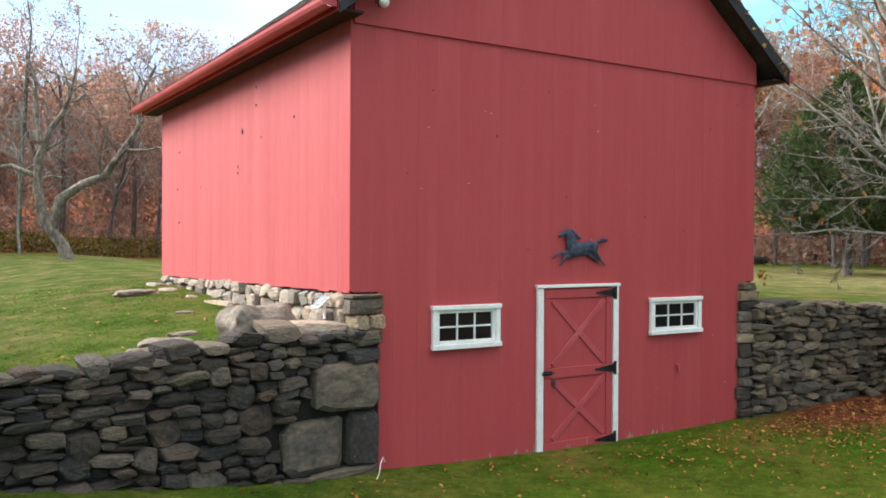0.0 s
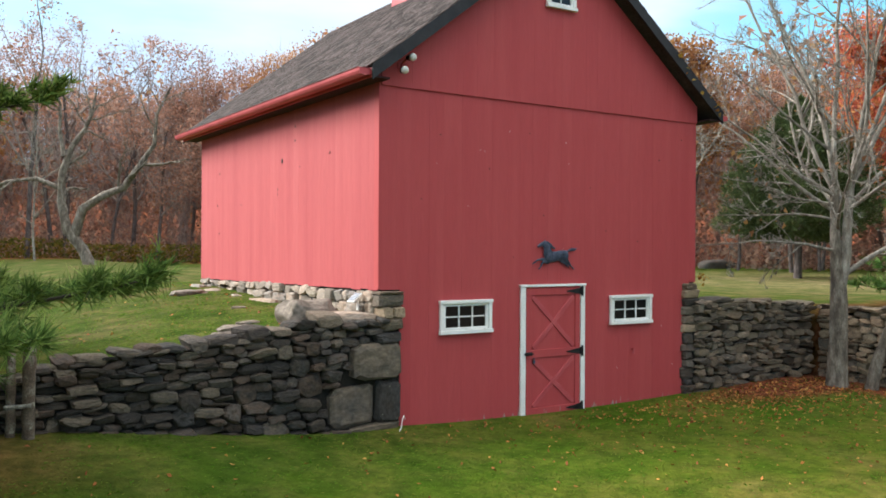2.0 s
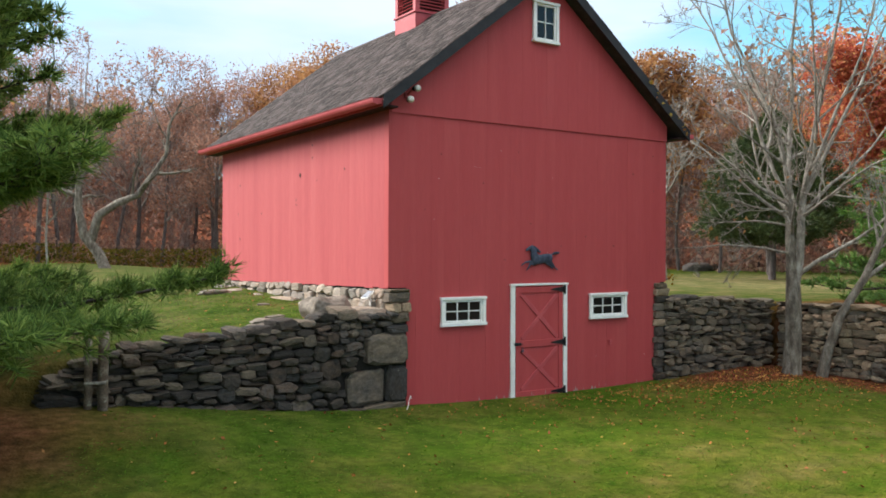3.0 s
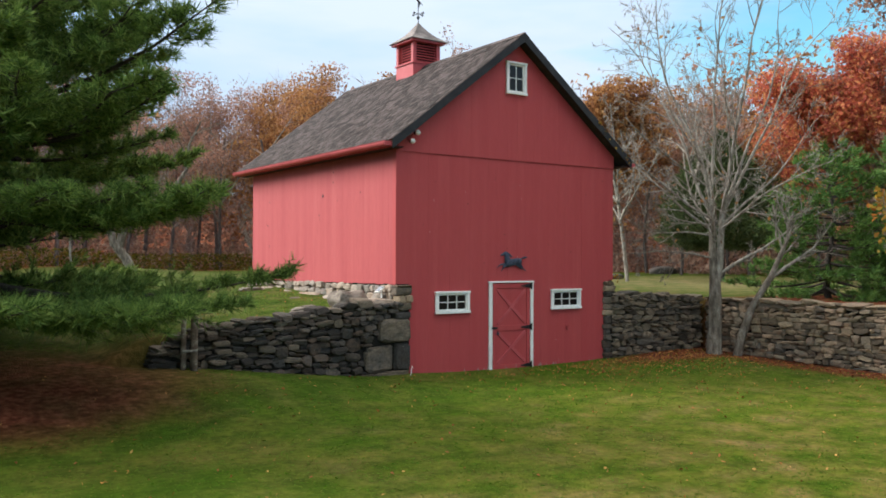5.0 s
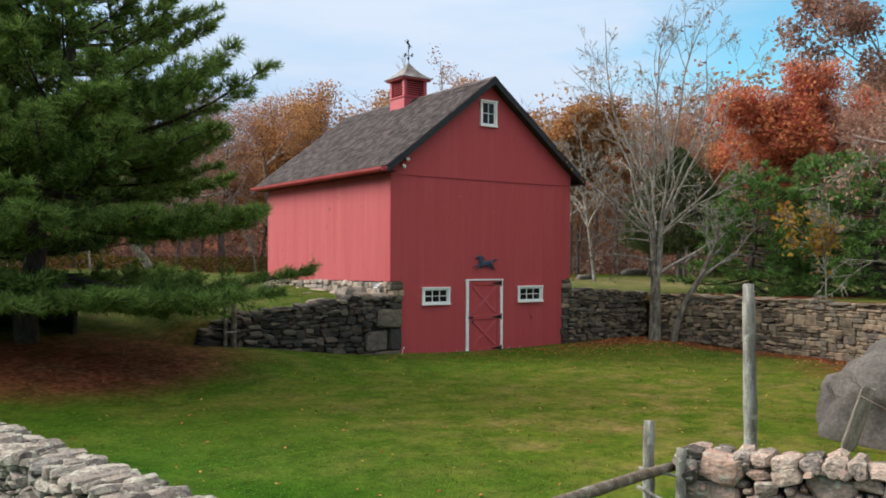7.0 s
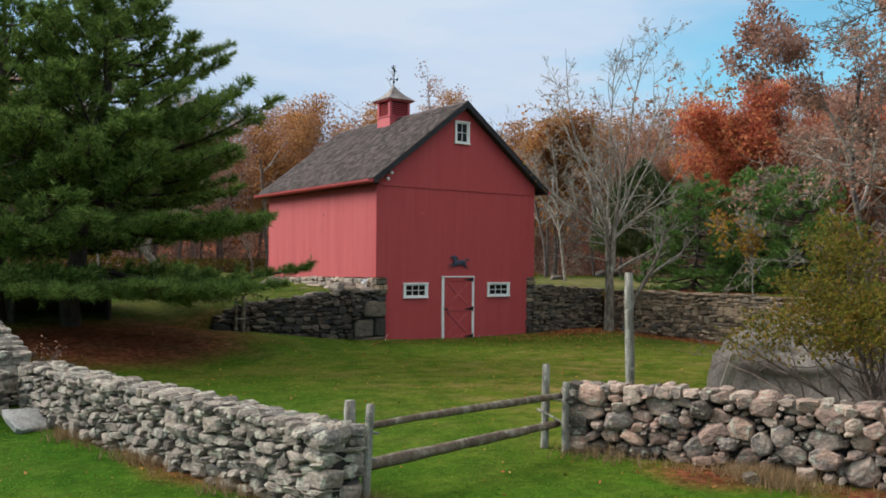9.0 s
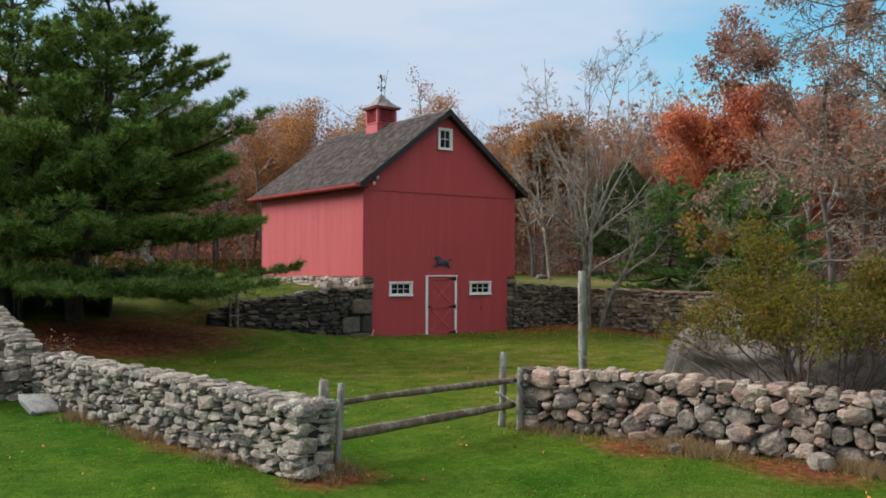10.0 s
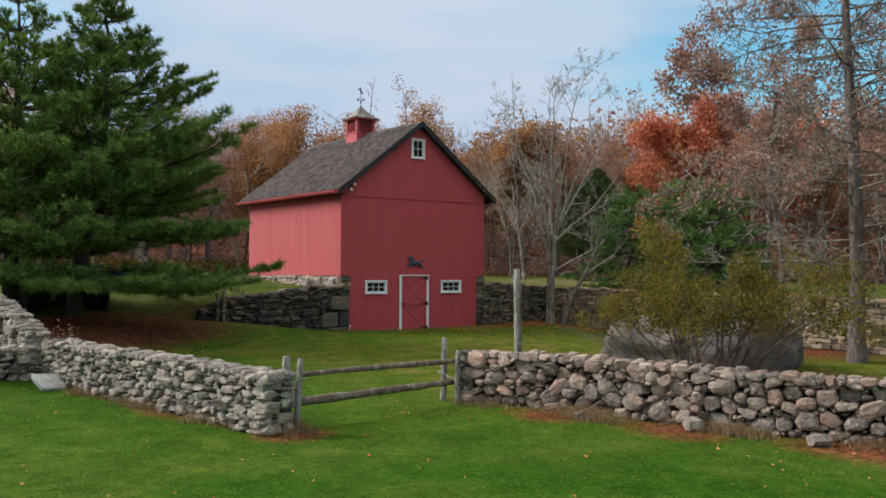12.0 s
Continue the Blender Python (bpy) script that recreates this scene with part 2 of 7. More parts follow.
M["bark_pale"] = surface("pale_lichened_bark", band((0.140, 0.119, 0.101), (0.255, 0.224, 0.190), (0.39, 0.356, 0.312)), 0.95, 5, (2, 2, 0.8), 30, 0.3, 0.5, 30)
M["bark_wood"] = surface("brown_grey_bark", band((0.165, 0.133, 0.117), (0.280, 0.230, 0.205), (0.40, 0.338, 0.302)), 0.95, 2, (2, 2, 0.7), 20, 0.3, 0.2, 20)
M["bark_lichen"] = surface("olive_brown_lichened_twigs", band((0.085, 0.072, 0.058), (0.150, 0.130, 0.105), (0.26, 0.24, 0.195)), 0.95, 3, (1, 1, 1), 20, 0.3, 0.2, 20)
M["bark_brown"] = surface("dark_brown_grey_bark", band((0.068, 0.052, 0.048), (0.118, 0.093, 0.087), (0.180, 0.148, 0.138)), 0.95, 5, (2, 2, 0.6), 30, 0.35, 0.7, 24)
M["bark_red"] = surface("reddish_brown_stems", band((0.062, 0.044, 0.036), (0.110, 0.080, 0.066), (0.170, 0.132, 0.112)), 0.95, 4, (1, 1, 1), 30, 0.3, 0.3, 24)
M["bark_pine"] = surface("dark_pine_bark", band((0.03, 0.024, 0.02), (0.075, 0.06, 0.05)), 0.95, 6, (2, 2, 0.7), 30, 0.4, 0.7, 24)
M["needles"] = surface("pine_needles", tones((0.056, 0.100, 0.026), (0.110, 0.182, 0.043), (0.176, 0.264, 0.060), (0.250, 0.330, 0.086)), 0.7, 0.7, fine=6, fine_amount=0.2, bump=0, by="island", spread=0.3, translucent=0.2, spec=0.06)
M["needles_light"] = surface("young_pine_needles", tones((0.067, 0.144, 0.032), (0.111, 0.227, 0.047), (0.186, 0.292, 0.060)), 0.6, 0.7, fine=6, fine_amount=0.2, bump=0, by="island", spread=0.3, translucent=0.15)
M["cedar"] = surface("cedar_sprays", tones((0.036, 0.058, 0.020), (0.068, 0.098, 0.032), (0.105, 0.135, 0.044)), 0.7, 0.7, fine=6, fine_amount=0.2, bump=0, by="island", spread=0.3, translucent=0.1)
LEAF = dict(rough=0.7, scale=0.35, fine=8, fine_amount=0.15, bump=0, by="island", spread=0.35, translucent=0.55, spec=0.12)
M["leaf_rust"] = surface("rust_autumn_leaves", tones((0.175, 0.085, 0.048), (0.325, 0.148, 0.068), (0.440, 0.212, 0.084), (0.480, 0.275, 0.112)), **LEAF)
M["leaf_brown"] = surface("brown_autumn_leaves", tones((0.195, 0.113, 0.092), (0.325, 0.180, 0.134), (0.415, 0.214, 0.152), (0.420, 0.275, 0.208)), **LEAF)
M["leaf_red"] = surface("scarlet_autumn_leaves", tones((0.36, 0.095, 0.075), (0.58, 0.160, 0.105), (0.68, 0.245, 0.120), (0.64, 0.345, 0.140)), **LEAF)
M["leaf_yellow"] = surface("yellow_autumn_leaves", tones((0.240, 0.156, 0.024), (0.408, 0.264, 0.036), (0.480, 0.312, 0.072), (0.360, 0.144, 0.036)), **LEAF)
M["leaf_olive"] = surface("olive_shrub_leaves", tones((0.062, 0.068, 0.013), (0.115, 0.116, 0.019), (0.182, 0.158, 0.023), (0.218, 0.126, 0.027)), **LEAF)
M["leaf_fall"] = surface("fallen_leaves", tones((0.28, 0.075, 0.026), (0.38, 0.125, 0.034), (0.48, 0.19, 0.045), (0.54, 0.31, 0.08), (0.34, 0.10, 0.04)), 0.75, 2, fine=30, fine_amount=0.15, bump=0, by="island", spread=0.1)
M["grass"] = surface("mown_grass_blades", tones((0.059, 0.157, 0.010), (0.086, 0.196, 0.015), (0.126, 0.210, 0.024), (0.196, 0.203, 0.046)), 0.7, 0.5, fine=3, fine_amount=0.2, bump=0, by="island", spread=0.3, translucent=0.5, spec=0.05)
M["dry_grass"] = surface("dry_tan_grass", tones((0.16, 0.09, 0.045), (0.26, 0.16, 0.08), (0.33, 0.24, 0.13)), 0.8, 2, bump=0, by="island", spread=0.2, translucent=0.2)
# Woodland brown, lightened to stand in for haze over the far undergrowth.
M["leaf_litter"] = surface("hazed_brown_woodland_leaves", tones((0.215, 0.142, 0.114), (0.350, 0.220, 0.170), (0.450, 0.280, 0.208), (0.455, 0.335, 0.262)), **LEAF)
M["twig"] = surface("grey_mauve_twigs", tones((0.21, 0.165, 0.152), (0.31, 0.245, 0.225), (0.39, 0.315, 0.288)), 0.9, 0.3, fine=4, fine_amount=0.2, bump=0, by="island", spread=0.2)
M["panel"] = surface("small_solar_panel_face", band((0.20, 0.24, 0.28), (0.34, 0.38, 0.42)), 0.2, 20, bump=0)


# ---- ground heights ----
def smooth(a, b, v):
    s = np.clip((np.asarray(v, float) - a) / (b - a), 0, 1)
    return s * s * (3 - 2 * s)


WALL_R_X = 9.55


def lawn_height(x, y):
    z = -0.08 - 0.10 * smooth(-2, -14, y)
    z = z + 0.50 * smooth(0.2, -5.2, x) * smooth(-4.5, 0.0, y)
    z = z + 0.10 * smooth(5.5, 8.5, x) * smooth(-3, 0, y)
    z = z + 0.03 * smooth(-4, -0.3, y) + 0.05 * smooth(1.5, 0.0, x) * smooth(-3, 0, y)
    z = z + 0.9 * smooth(-9.8, -15, x) * smooth(-9.5, -2.5, y)
    return z + 0.02 * np.sin(x * 0.9 + 1.3) * np.cos(y * 0.7) - 0.10 * smooth(-15, -22, y)


def upper_height(x, y):
    left = 1.02 + 0.44 * smooth(-5.0, 0.0, x) + 0.22 * smooth(0.0, 7.5, y)
    left = left + 0.12 * smooth(6, 20, y)
    right = 1.40 + 0.12 * smooth(2, 14, y)
    z = np.where(x < 3.2, left, right)
    far = np.hypot(x - 3, y)
    return z + 0.012 * np.sin(x * 0.5) * np.cos(y * 0.43 + 1) + 11.0 * smooth(58, 120, far)


def ground_height(x, y):
    x, y = np.asarray(x, float), np.asarray(y, float)
    lo, hi = lawn_height(x, y), upper_height(x, y)
    step_l = smooth(0.08, 0.30, y)
    ramp_l = smooth(-1.2, 4.5, y)
    left = step_l + (ramp_l - step_l) * smooth(-4.85, -6.0, x)
    right = np.maximum(smooth(0.0, 0.25, y), smooth(WALL_R_X + 0.08, WALL_R_X + 0.32, x) * smooth(-27, -23, y))
    up = np.where(x < 3.2, left, right)
    inside = (x > 0.12) & (x < 6.2) & (y > 0.12) & (y < 7.6)
    up = np.where(inside | ((x > 0.12) & (x < 6.2) & (y <= 0.12)), 0.0, up)
    return lo + (hi - lo) * up


# ---- mesh helpers ----
def placed(o):
    m = Matrix.Identity(4)
    while o:
        m = o.matrix_parent_inverse @ o.matrix_basis @ m if o.parent else o.matrix_basis @ m
        o = o.parent
    return m


def part(name, shape, material, parent=None, label="", local=False):
    """One mesh object from a bmesh or a mesh, under a thing or a part; its numbers are the world's unless local."""
    if isinstance(shape, bmesh.types.BMesh):
        me = bpy.data.meshes.new(name)
        shape.to_mesh(me)
        shape.free()
    else:
        me = shape
    if material and not me.materials:
        me.materials.append(material)
    ob = new(name, me)
    if parent:
        ob.parent = parent
        if not local:
            ob.matrix_parent_inverse = placed(parent).inverted()
    return tagged(ob, label=label)


def thing(name, at, label, category, group="", kind=""):
    e = new(name)
    e.matrix_basis = Matrix.Translation(at)
    e.empty_display_size = 0.1
    return tagged(e, label, category, group, kind)


def np_mesh(name, V, F, material=None, soft=False):
    me = bpy.data.meshes.new(name)
    V, F = np.asarray(V, np.float32), np.asarray(F, np.int32)
    me.vertices.add(len(V))
    me.vertices.foreach_set("co", V.ravel())
    me.loops.add(F.size)
    me.loops.foreach_set("vertex_index", F.ravel())
    me.polygons.add(len(F))
    me.polygons.foreach_set("loop_start", np.arange(0, F.size, F.shape[1], dtype=np.int32))
    me.update(calc_edges=True)
    me.validate()
    if soft:
        me.polygons.foreach_set("use_smooth", np.ones(len(F), bool))
    if material:
        me.materials.append(material)
    return me


def add_box(bm, lo, hi, bevel=0.0, turn=None):
    c = [(a + b) / 2 for a, b in zip(lo, hi)]
    s = [max(b - a, 1e-4) for a, b in zip(lo, hi)]
    m = Matrix.Translation(c) @ (turn.to_4x4() if turn else Matrix.Identity(4)) @ Matrix.Diagonal((*s, 1))
    r = bmesh.ops.create_cube(bm, size=1, matrix=m)
    if bevel:
        es = list({e for v in r["verts"] for e in v.link_edges})
        bmesh.ops.bevel(bm, geom=es, offset=bevel, segments=1, affect="EDGES")
    return bm


def box(lo, hi, bevel=0.0, turn=None):
    return add_box(bmesh.new(), lo, hi, bevel, turn)


def tube(paths, sides=6):
    """Verts and faces of tapered round limbs. paths: (points, radii, sides) each."""
    VV, FF, base = [], [], 0
    for pts, rad, n in paths:
        P, R = np.asarray(pts, float), np.asarray(rad, float)
        T = np.gradient(P, axis=0)
        T /= np.linalg.norm(T, axis=1, keepdims=True) + 1e-9
        ref = np.array([0.31, 0.17, 0.93]) if abs(T[0][2]) < 0.8 else np.array([0.93, 0.2, 0.3])
        A = np.cross(T, ref)
        A /= np.linalg.norm(A, axis=1, keepdims=True) + 1e-9
        B = np.cross(T, A)
        an = np.arange(n) * 2 * np.pi / n
        ring = P[:, None] + R[:, None, None] * (np.cos(an)[None, :, None] * A[:, None] + np.sin(an)[None, :, None] * B[:, None])
        k = len(P)
        VV.append(ring.reshape(-1, 3))
        i, j = np.meshgrid(np.arange(k - 1), np.arange(n), indexing="ij")
        a, b = i * n + j, i * n + (j + 1) % n
        FF.append((np.stack([a, b, b + n, a + n], -1).reshape(-1, 4)) + base)
        base += k * n
    return np.concatenate(VV), np.concatenate(FF)


def tube_mesh(name, paths, material):
    V, F = tube(paths)
    return np_mesh(name, V, F, material, soft=True)


def rod(a, b, r, sides=8, bm=None, r2=None):
    """A closed round bar from a to b."""
    bm = bm or bmesh.new()
    a, b = Vector(a), Vector(b)
    m = Matrix.Translation((a + b) / 2) @ (b - a).to_track_quat("Z", "Y").to_matrix().to_4x4()
    bmesh.ops.create_cone(bm, cap_ends=True, segments=sides, radius1=r, radius2=r if r2 is None else r2, depth=(b - a).length, matrix=m)
    return bm


def leaf_quads(rng, C, size, flat=0.0, long=1.5):
    """Diamond leaves at the centres C."""
    n = len(C)
    a = rng.normal(size=(n, 3))
    a[:, 2] *= 1 - flat
    a /= np.linalg.norm(a, axis=1, keepdims=True) + 1e-9
    b = rng.normal(size=(n, 3))
    b[:, 2] *= 1 - flat
    b -= (a * b).sum(1, keepdims=True) * a
    b /= np.linalg.norm(b, axis=1, keepdims=True) + 1e-9
    s = (size * rng.uniform(0.6, 1.3, n))[:, None]
    up = np.cross(a, b) * s * 0.25
    V = np.stack([C - a * s * long * 0.5, C + b * s * 0.5 + up, C + a * s * long * 0.5, C - b * s * 0.5 + up], 1).reshape(-1, 3)
    return V, np.arange(4 * n).reshape(-1, 4)


def leaf_tris(rng, C, size):
    """Small three-cornered leaves at the centres C, for crowns seen far off."""
    n = len(C)
    a = rng.normal(size=(n, 3))
    a /= np.linalg.norm(a, axis=1, keepdims=True) + 1e-9
    b = rng.normal(size=(n, 3))
    b -= (a * b).sum(1, keepdims=True) * a
    b /= np.linalg.norm(b, axis=1, keepdims=True) + 1e-9
    s = (size * rng.uniform(0.7, 1.35, n))[:, None]
    V = np.stack([C - a * s * 0.6 - b * s * 0.5, C - a * s * 0.5 + b * s * 0.55, C + a * s * 0.8], 1).reshape(-1, 3)
    return V, np.arange(3 * n).reshape(-1, 3)


# ---- growing trees ----
def wander(rng, start, heading, length, n, bend=0.12, lift=0.0):
    p, d = np.array(start, float), np.array(heading, float)
    d /= np.linalg.norm(d)
    pts = [p.copy()]
    for _ in range(n):
        d = d + rng.normal(size=3) * bend + np.array([0, 0, lift])
        d /= np.linalg.norm(d)
        p = p + d * length / n
        pts.append(p.copy())
    return np.array(pts)


def sprout(rng, heading, angle):
    h = heading / (np.linalg.norm(heading) + 1e-9)
    o = rng.normal(size=3)
    o -= (o @ h) * h
    o /= np.linalg.norm(o) + 1e-9
    return h * math.cos(angle) + o * math.sin(angle)


def branch_out(rng, paths, tips, pts, rads, level, kids, ratio, angle, lift, bend, from_=0.3, sides=3, min_r=0.004):
    """Sets child limbs along a limb, down to level 0, whose points become tips."""
    if level == 0:
        tips.append(pts[1:])
        return
    if level == 1:
        tips.append(pts[2:])
    seg = np.linalg.norm(np.diff(pts, axis=0), axis=1)
    total = seg.sum()
    for _ in range(kids[-level]):
        f = from_ + (1 - from_) * rng.uniform() ** 0.85
        k = min(int(f * (len(pts) - 1)), len(pts) - 2)
        w = f * (len(pts) - 1) - k
        s = pts[k] * (1 - w) + pts[k + 1] * w
        r0 = (rads[k] * (1 - w) + rads[k + 1] * w) * rng.uniform(0.45, 0.75)
        h = sprout(rng, pts[k + 1] - pts[k], math.radians(angle * rng.uniform(0.6, 1.3)))
        ln = total * ratio * rng.uniform(0.55, 1.15) * (1.15 - 0.55 * f)
        n = 4 if level > 1 else 2
        cp = wander(rng, s, h, ln, n, bend, lift)
        cr = np.linspace(max(r0, min_r), max(r0 * 0.25, min_r * 0.6), n + 1)
        paths.append((cp, cr, sides if level == 1 else sides + 1))
        branch_out(rng, paths, tips, cp, cr, level - 1, kids, ratio * 1.05, angle, lift, bend, 0.25, sides, min_r)


def leaves_at(rng, tips, count, spread, size, flat=0.0, gaps=False, above=-1e9, small=False):
    """Leaves round the twigs; gaps: some boughs have lost theirs."""
    allp = np.concatenate(tips)
    allp = allp[allp[:, 2] > above]
    if gaps:
        a, b, c = allp.T
        w = np.sin(a * 1.9 + 1.3 * np.sin(b * 1.1)) + np.sin(b * 1.7 + 1.1 * np.sin(c * 1.3)) + np.sin(c * 1.5 + 1.2 * np.sin(a * 1.2))
        allp = allp[w > -0.35]
    C = allp[rng.integers(0, len(allp), count)] + np.clip(rng.normal(size=(count, 3)), -1.25, 1.25) * spread
    return leaf_tris(rng, C, size) if small else leaf_quads(rng, C, size, flat)


def blades(rng, C, D, per, length, width, open_=0.8):
    """Needle tufts: thin triangles fanned round the headings D at the places C."""
    n = len(C)
    c = np.repeat(C, per, 0)
    d = np.repeat(D, per, 0) + rng.normal(size=(n * per, 3)) * open_
    d /= np.linalg.norm(d, axis=1, keepdims=True) + 1e-9
    w = np.cross(d, rng.normal(size=(n * per, 3)))
    w /= np.linalg.norm(w, axis=1, keepdims=True) + 1e-9
    ln = (length * rng.uniform(0.7, 1.2, n * per))[:, None]
    V = np.stack([c - w * width / 2, c + w * width / 2, c + d * ln], 1).reshape(-1, 3)
    return V, np.arange(3 * n * per).reshape(-1, 3)


# ---- ground ----
def ground_material():
    m = bpy.data.materials.new("lawn_and_field")
    m.use_nodes = True
    nt = m.node_tree
    b = nt.nodes["Principled BSDF"]
    b.inputs["Roughness"].default_value, b.inputs["Specular IOR Level"].default_value = 0.95, 0.02
    L = nt.links.new
    co = nt.nodes.new("ShaderNodeTexCoord")

    def noise_of(scale, detail=5.0):
        n = nt.nodes.new("ShaderNodeTexNoise")
        n.inputs["Scale"].default_value, n.inputs["Detail"].default_value = scale, detail
        L(co.outputs["Object"], n.inputs["Vector"])
        return n.outputs["Fac"]

    def mixed(fac, a, c):
        x = nt.nodes.new("ShaderNodeMix")
        x.data_type = "RGBA"
        L(fac, x.inputs[0])
        L(a, x.inputs[6])
        L(c, x.inputs[7])
        return x.outputs[2]

    def coloured(scale, stops, detail=5.0):
        r = ramp_node(nt, stops)
        L(noise_of(scale, detail), r.inputs["Fac"])
        return r.outputs["Color"]

    def patch(cx, cy, rx, ry, wob=0.5, soft=0.35):
        """A stain with a wavy edge round (cx, cy)."""
        s = nt.nodes.new("ShaderNodeVectorMath")
        s.operation = "SUBTRACT"
        s.inputs[1].default_value = (cx, cy, 0)
        L(co.outputs["Object"], s.inputs[0])
        q = nt.nodes.new("ShaderNodeVectorMath")
        q.operation = "MULTIPLY"
        q.inputs[1].default_value = (1 / rx, 1 / ry, 0)
        L(s.outputs[0], q.inputs[0])
        ln = nt.nodes.new("ShaderNodeVectorMath")
        ln.operation = "LENGTH"
        L(q.outputs[0], ln.inputs[0])
        ad = nt.nodes.new("ShaderNodeMath")
        ad.operation = "MULTIPLY_ADD"
        ad.inputs[1].default_value = wob
        L(noise_of(1.3), ad.inputs[0])
        L(ln.outputs["Value"], ad.inputs[2])
        mr = nt.nodes.new("ShaderNodeMapRange")
        mr.inputs["From Min"].default_value, mr.inputs["From Max"].default_value = 1 + wob * 0.5 + soft, 1 + wob * 0.5 - soft
        L(ad.outputs[0], mr.inputs["Value"])
        return mr.outputs[0]

    green = coloured(0.55, band((0.042, 0.096, 0.008), (0.062, 0.114, 0.011), (0.098, 0.122, 0.019), (0.150, 0.124, 0.036), lo=0.28, hi=0.78))
    fine = coloured(9, band((0.72, 0.74, 0.72), (1.24, 1.21, 1.16), lo=0.3, hi=0.7), 9.0)
    litter = coloured(9, band((0.120, 0.038, 0.020), (0.160, 0.054, 0.028), (0.200, 0.078, 0.042)))
    dry = coloured(0.8, band((0.105, 0.11, 0.04), (0.15, 0.135, 0.06), (0.20, 0.165, 0.09)))
    worn = coloured(1.5, band((0.060, 0.104, 0.009), (0.098, 0.122, 0.016), (0.142, 0.132, 0.030), (0.195, 0.148, 0.056), lo=0.28, hi=0.74), 9.0)
    lush_shade = coloured(0.7, band((0.022, 0.068, 0.005), (0.032, 0.084, 0.007), (0.050, 0.095, 0.011), (0.085, 0.100, 0.022), lo=0.28, hi=0.8))
    dull = coloured(1.2, band((0.040, 0.070, 0.012), (0.062, 0.086, 0.020), (0.100, 0.096, 0.036), (0.150, 0.112, 0.060), lo=0.28, hi=0.76), 9.0)
    col = green
    # Of the two deep-green patches, the one at (-10, -10) paints tree shade.
    for args, what in (((2.5, -9.3, 9.5, 5.2, 0.7, 0.5), worn), ((-11, -22, 13, 7.0, 0.5, 0.35), lush_shade), ((-10, -10, 4.6, 4.6, 0.6, 0.5), lush_shade), ((20, 4, 11, 16, 0.5, 0.3), dull), ((22, 6, 7, 6, 0.9, 0.5), dry), ((12, -3, 2.6, 2.6, 0.5, 0.2), litter), ((-7.7, -0.7, 3.2, 2.35, 0.6, 0.28), litter),
                       ((8.3, -0.7, 2.2, 0.85, 0.5, 0.25), litter), ((9.3, -4.0, 0.7, 4.5, 0.6, 0.3), litter), ((8.6, -10.5, 2.5, 3.5, 0.6, 0.3), litter), ((1, -17, 3.5, 2.6, 0.6, 0.3), litter), ((-4.9, -15.7, 0.6, 0.6, 0.9, 0.5), litter), ((-4.1, -17.5, 0.6, 0.8, 0.9, 0.5), litter), ((-3.0, -19.9, 0.7, 1.0, 0.9, 0.5), litter), ((-9.9, -11.8, 0.5, 1.0, 0.9, 0.5), litter), ((-9.2, -14.9, 0.5, 0.4, 0.9, 0.5), litter), ((-3.6, 2.6, 1.3, 0.5, 0.8, 0.3), dry), ((-3.2, 9.0, 6.5, 8.5, 1.0, 0.5), dull), ((-4, 24, 18, 14, 0.8, 0.5), dull)):
        col = mixed(patch(*args), col, what)
    far = nt.nodes.new("ShaderNodeMapRange")
    far.inputs["From Min"].default_value, far.inputs["From Max"].default_value = 36.0, 41.0
    dist = nt.nodes.new("ShaderNodeVectorMath")
    dist.operation = "LENGTH"
    L(co.outputs["Object"], dist.inputs[0])
    L(dist.outputs["Value"], far.inputs["Value"])
    col = mixed(far.outputs[0], col, litter)
    mottle = coloured(2.4, band((0.66, 0.74, 0.70), (0.98, 0.98, 0.98), (1.30, 1.16, 1.25), lo=0.30, hi=0.70), 8.0)
    blotch = nt.nodes.new("ShaderNodeMix")
    blotch.data_type, blotch.blend_type = "RGBA", "MULTIPLY"
    blotch.inputs[0].default_value = 1.0
    L(col, blotch.inputs[6])
    L(mottle, blotch.inputs[7])
    mul = nt.nodes.new("ShaderNodeMix")
    mul.data_type, mul.blend_type = "RGBA", "MULTIPLY"
    mul.inputs[0].default_value = 1.0
    L(blotch.outputs[2], mul.inputs[6])
    L(fine, mul.inputs[7])
    L(mul.outputs[2], b.inputs["Base Color"])
    bp = nt.nodes.new("ShaderNodeBump")
    bp.inputs["Strength"].default_value, bp.inputs["Distance"].default_value = 0.7, 0.05
    L(noise_of(30, 6), bp.inputs["Height"])
    L(bp.outputs["Normal"], b.inputs["Normal"])
    return m


def lines(*spans):
    out = [np.arange(a, b, s) for a, b, s in spans]
    return np.unique(np.round(np.concatenate(out), 3))


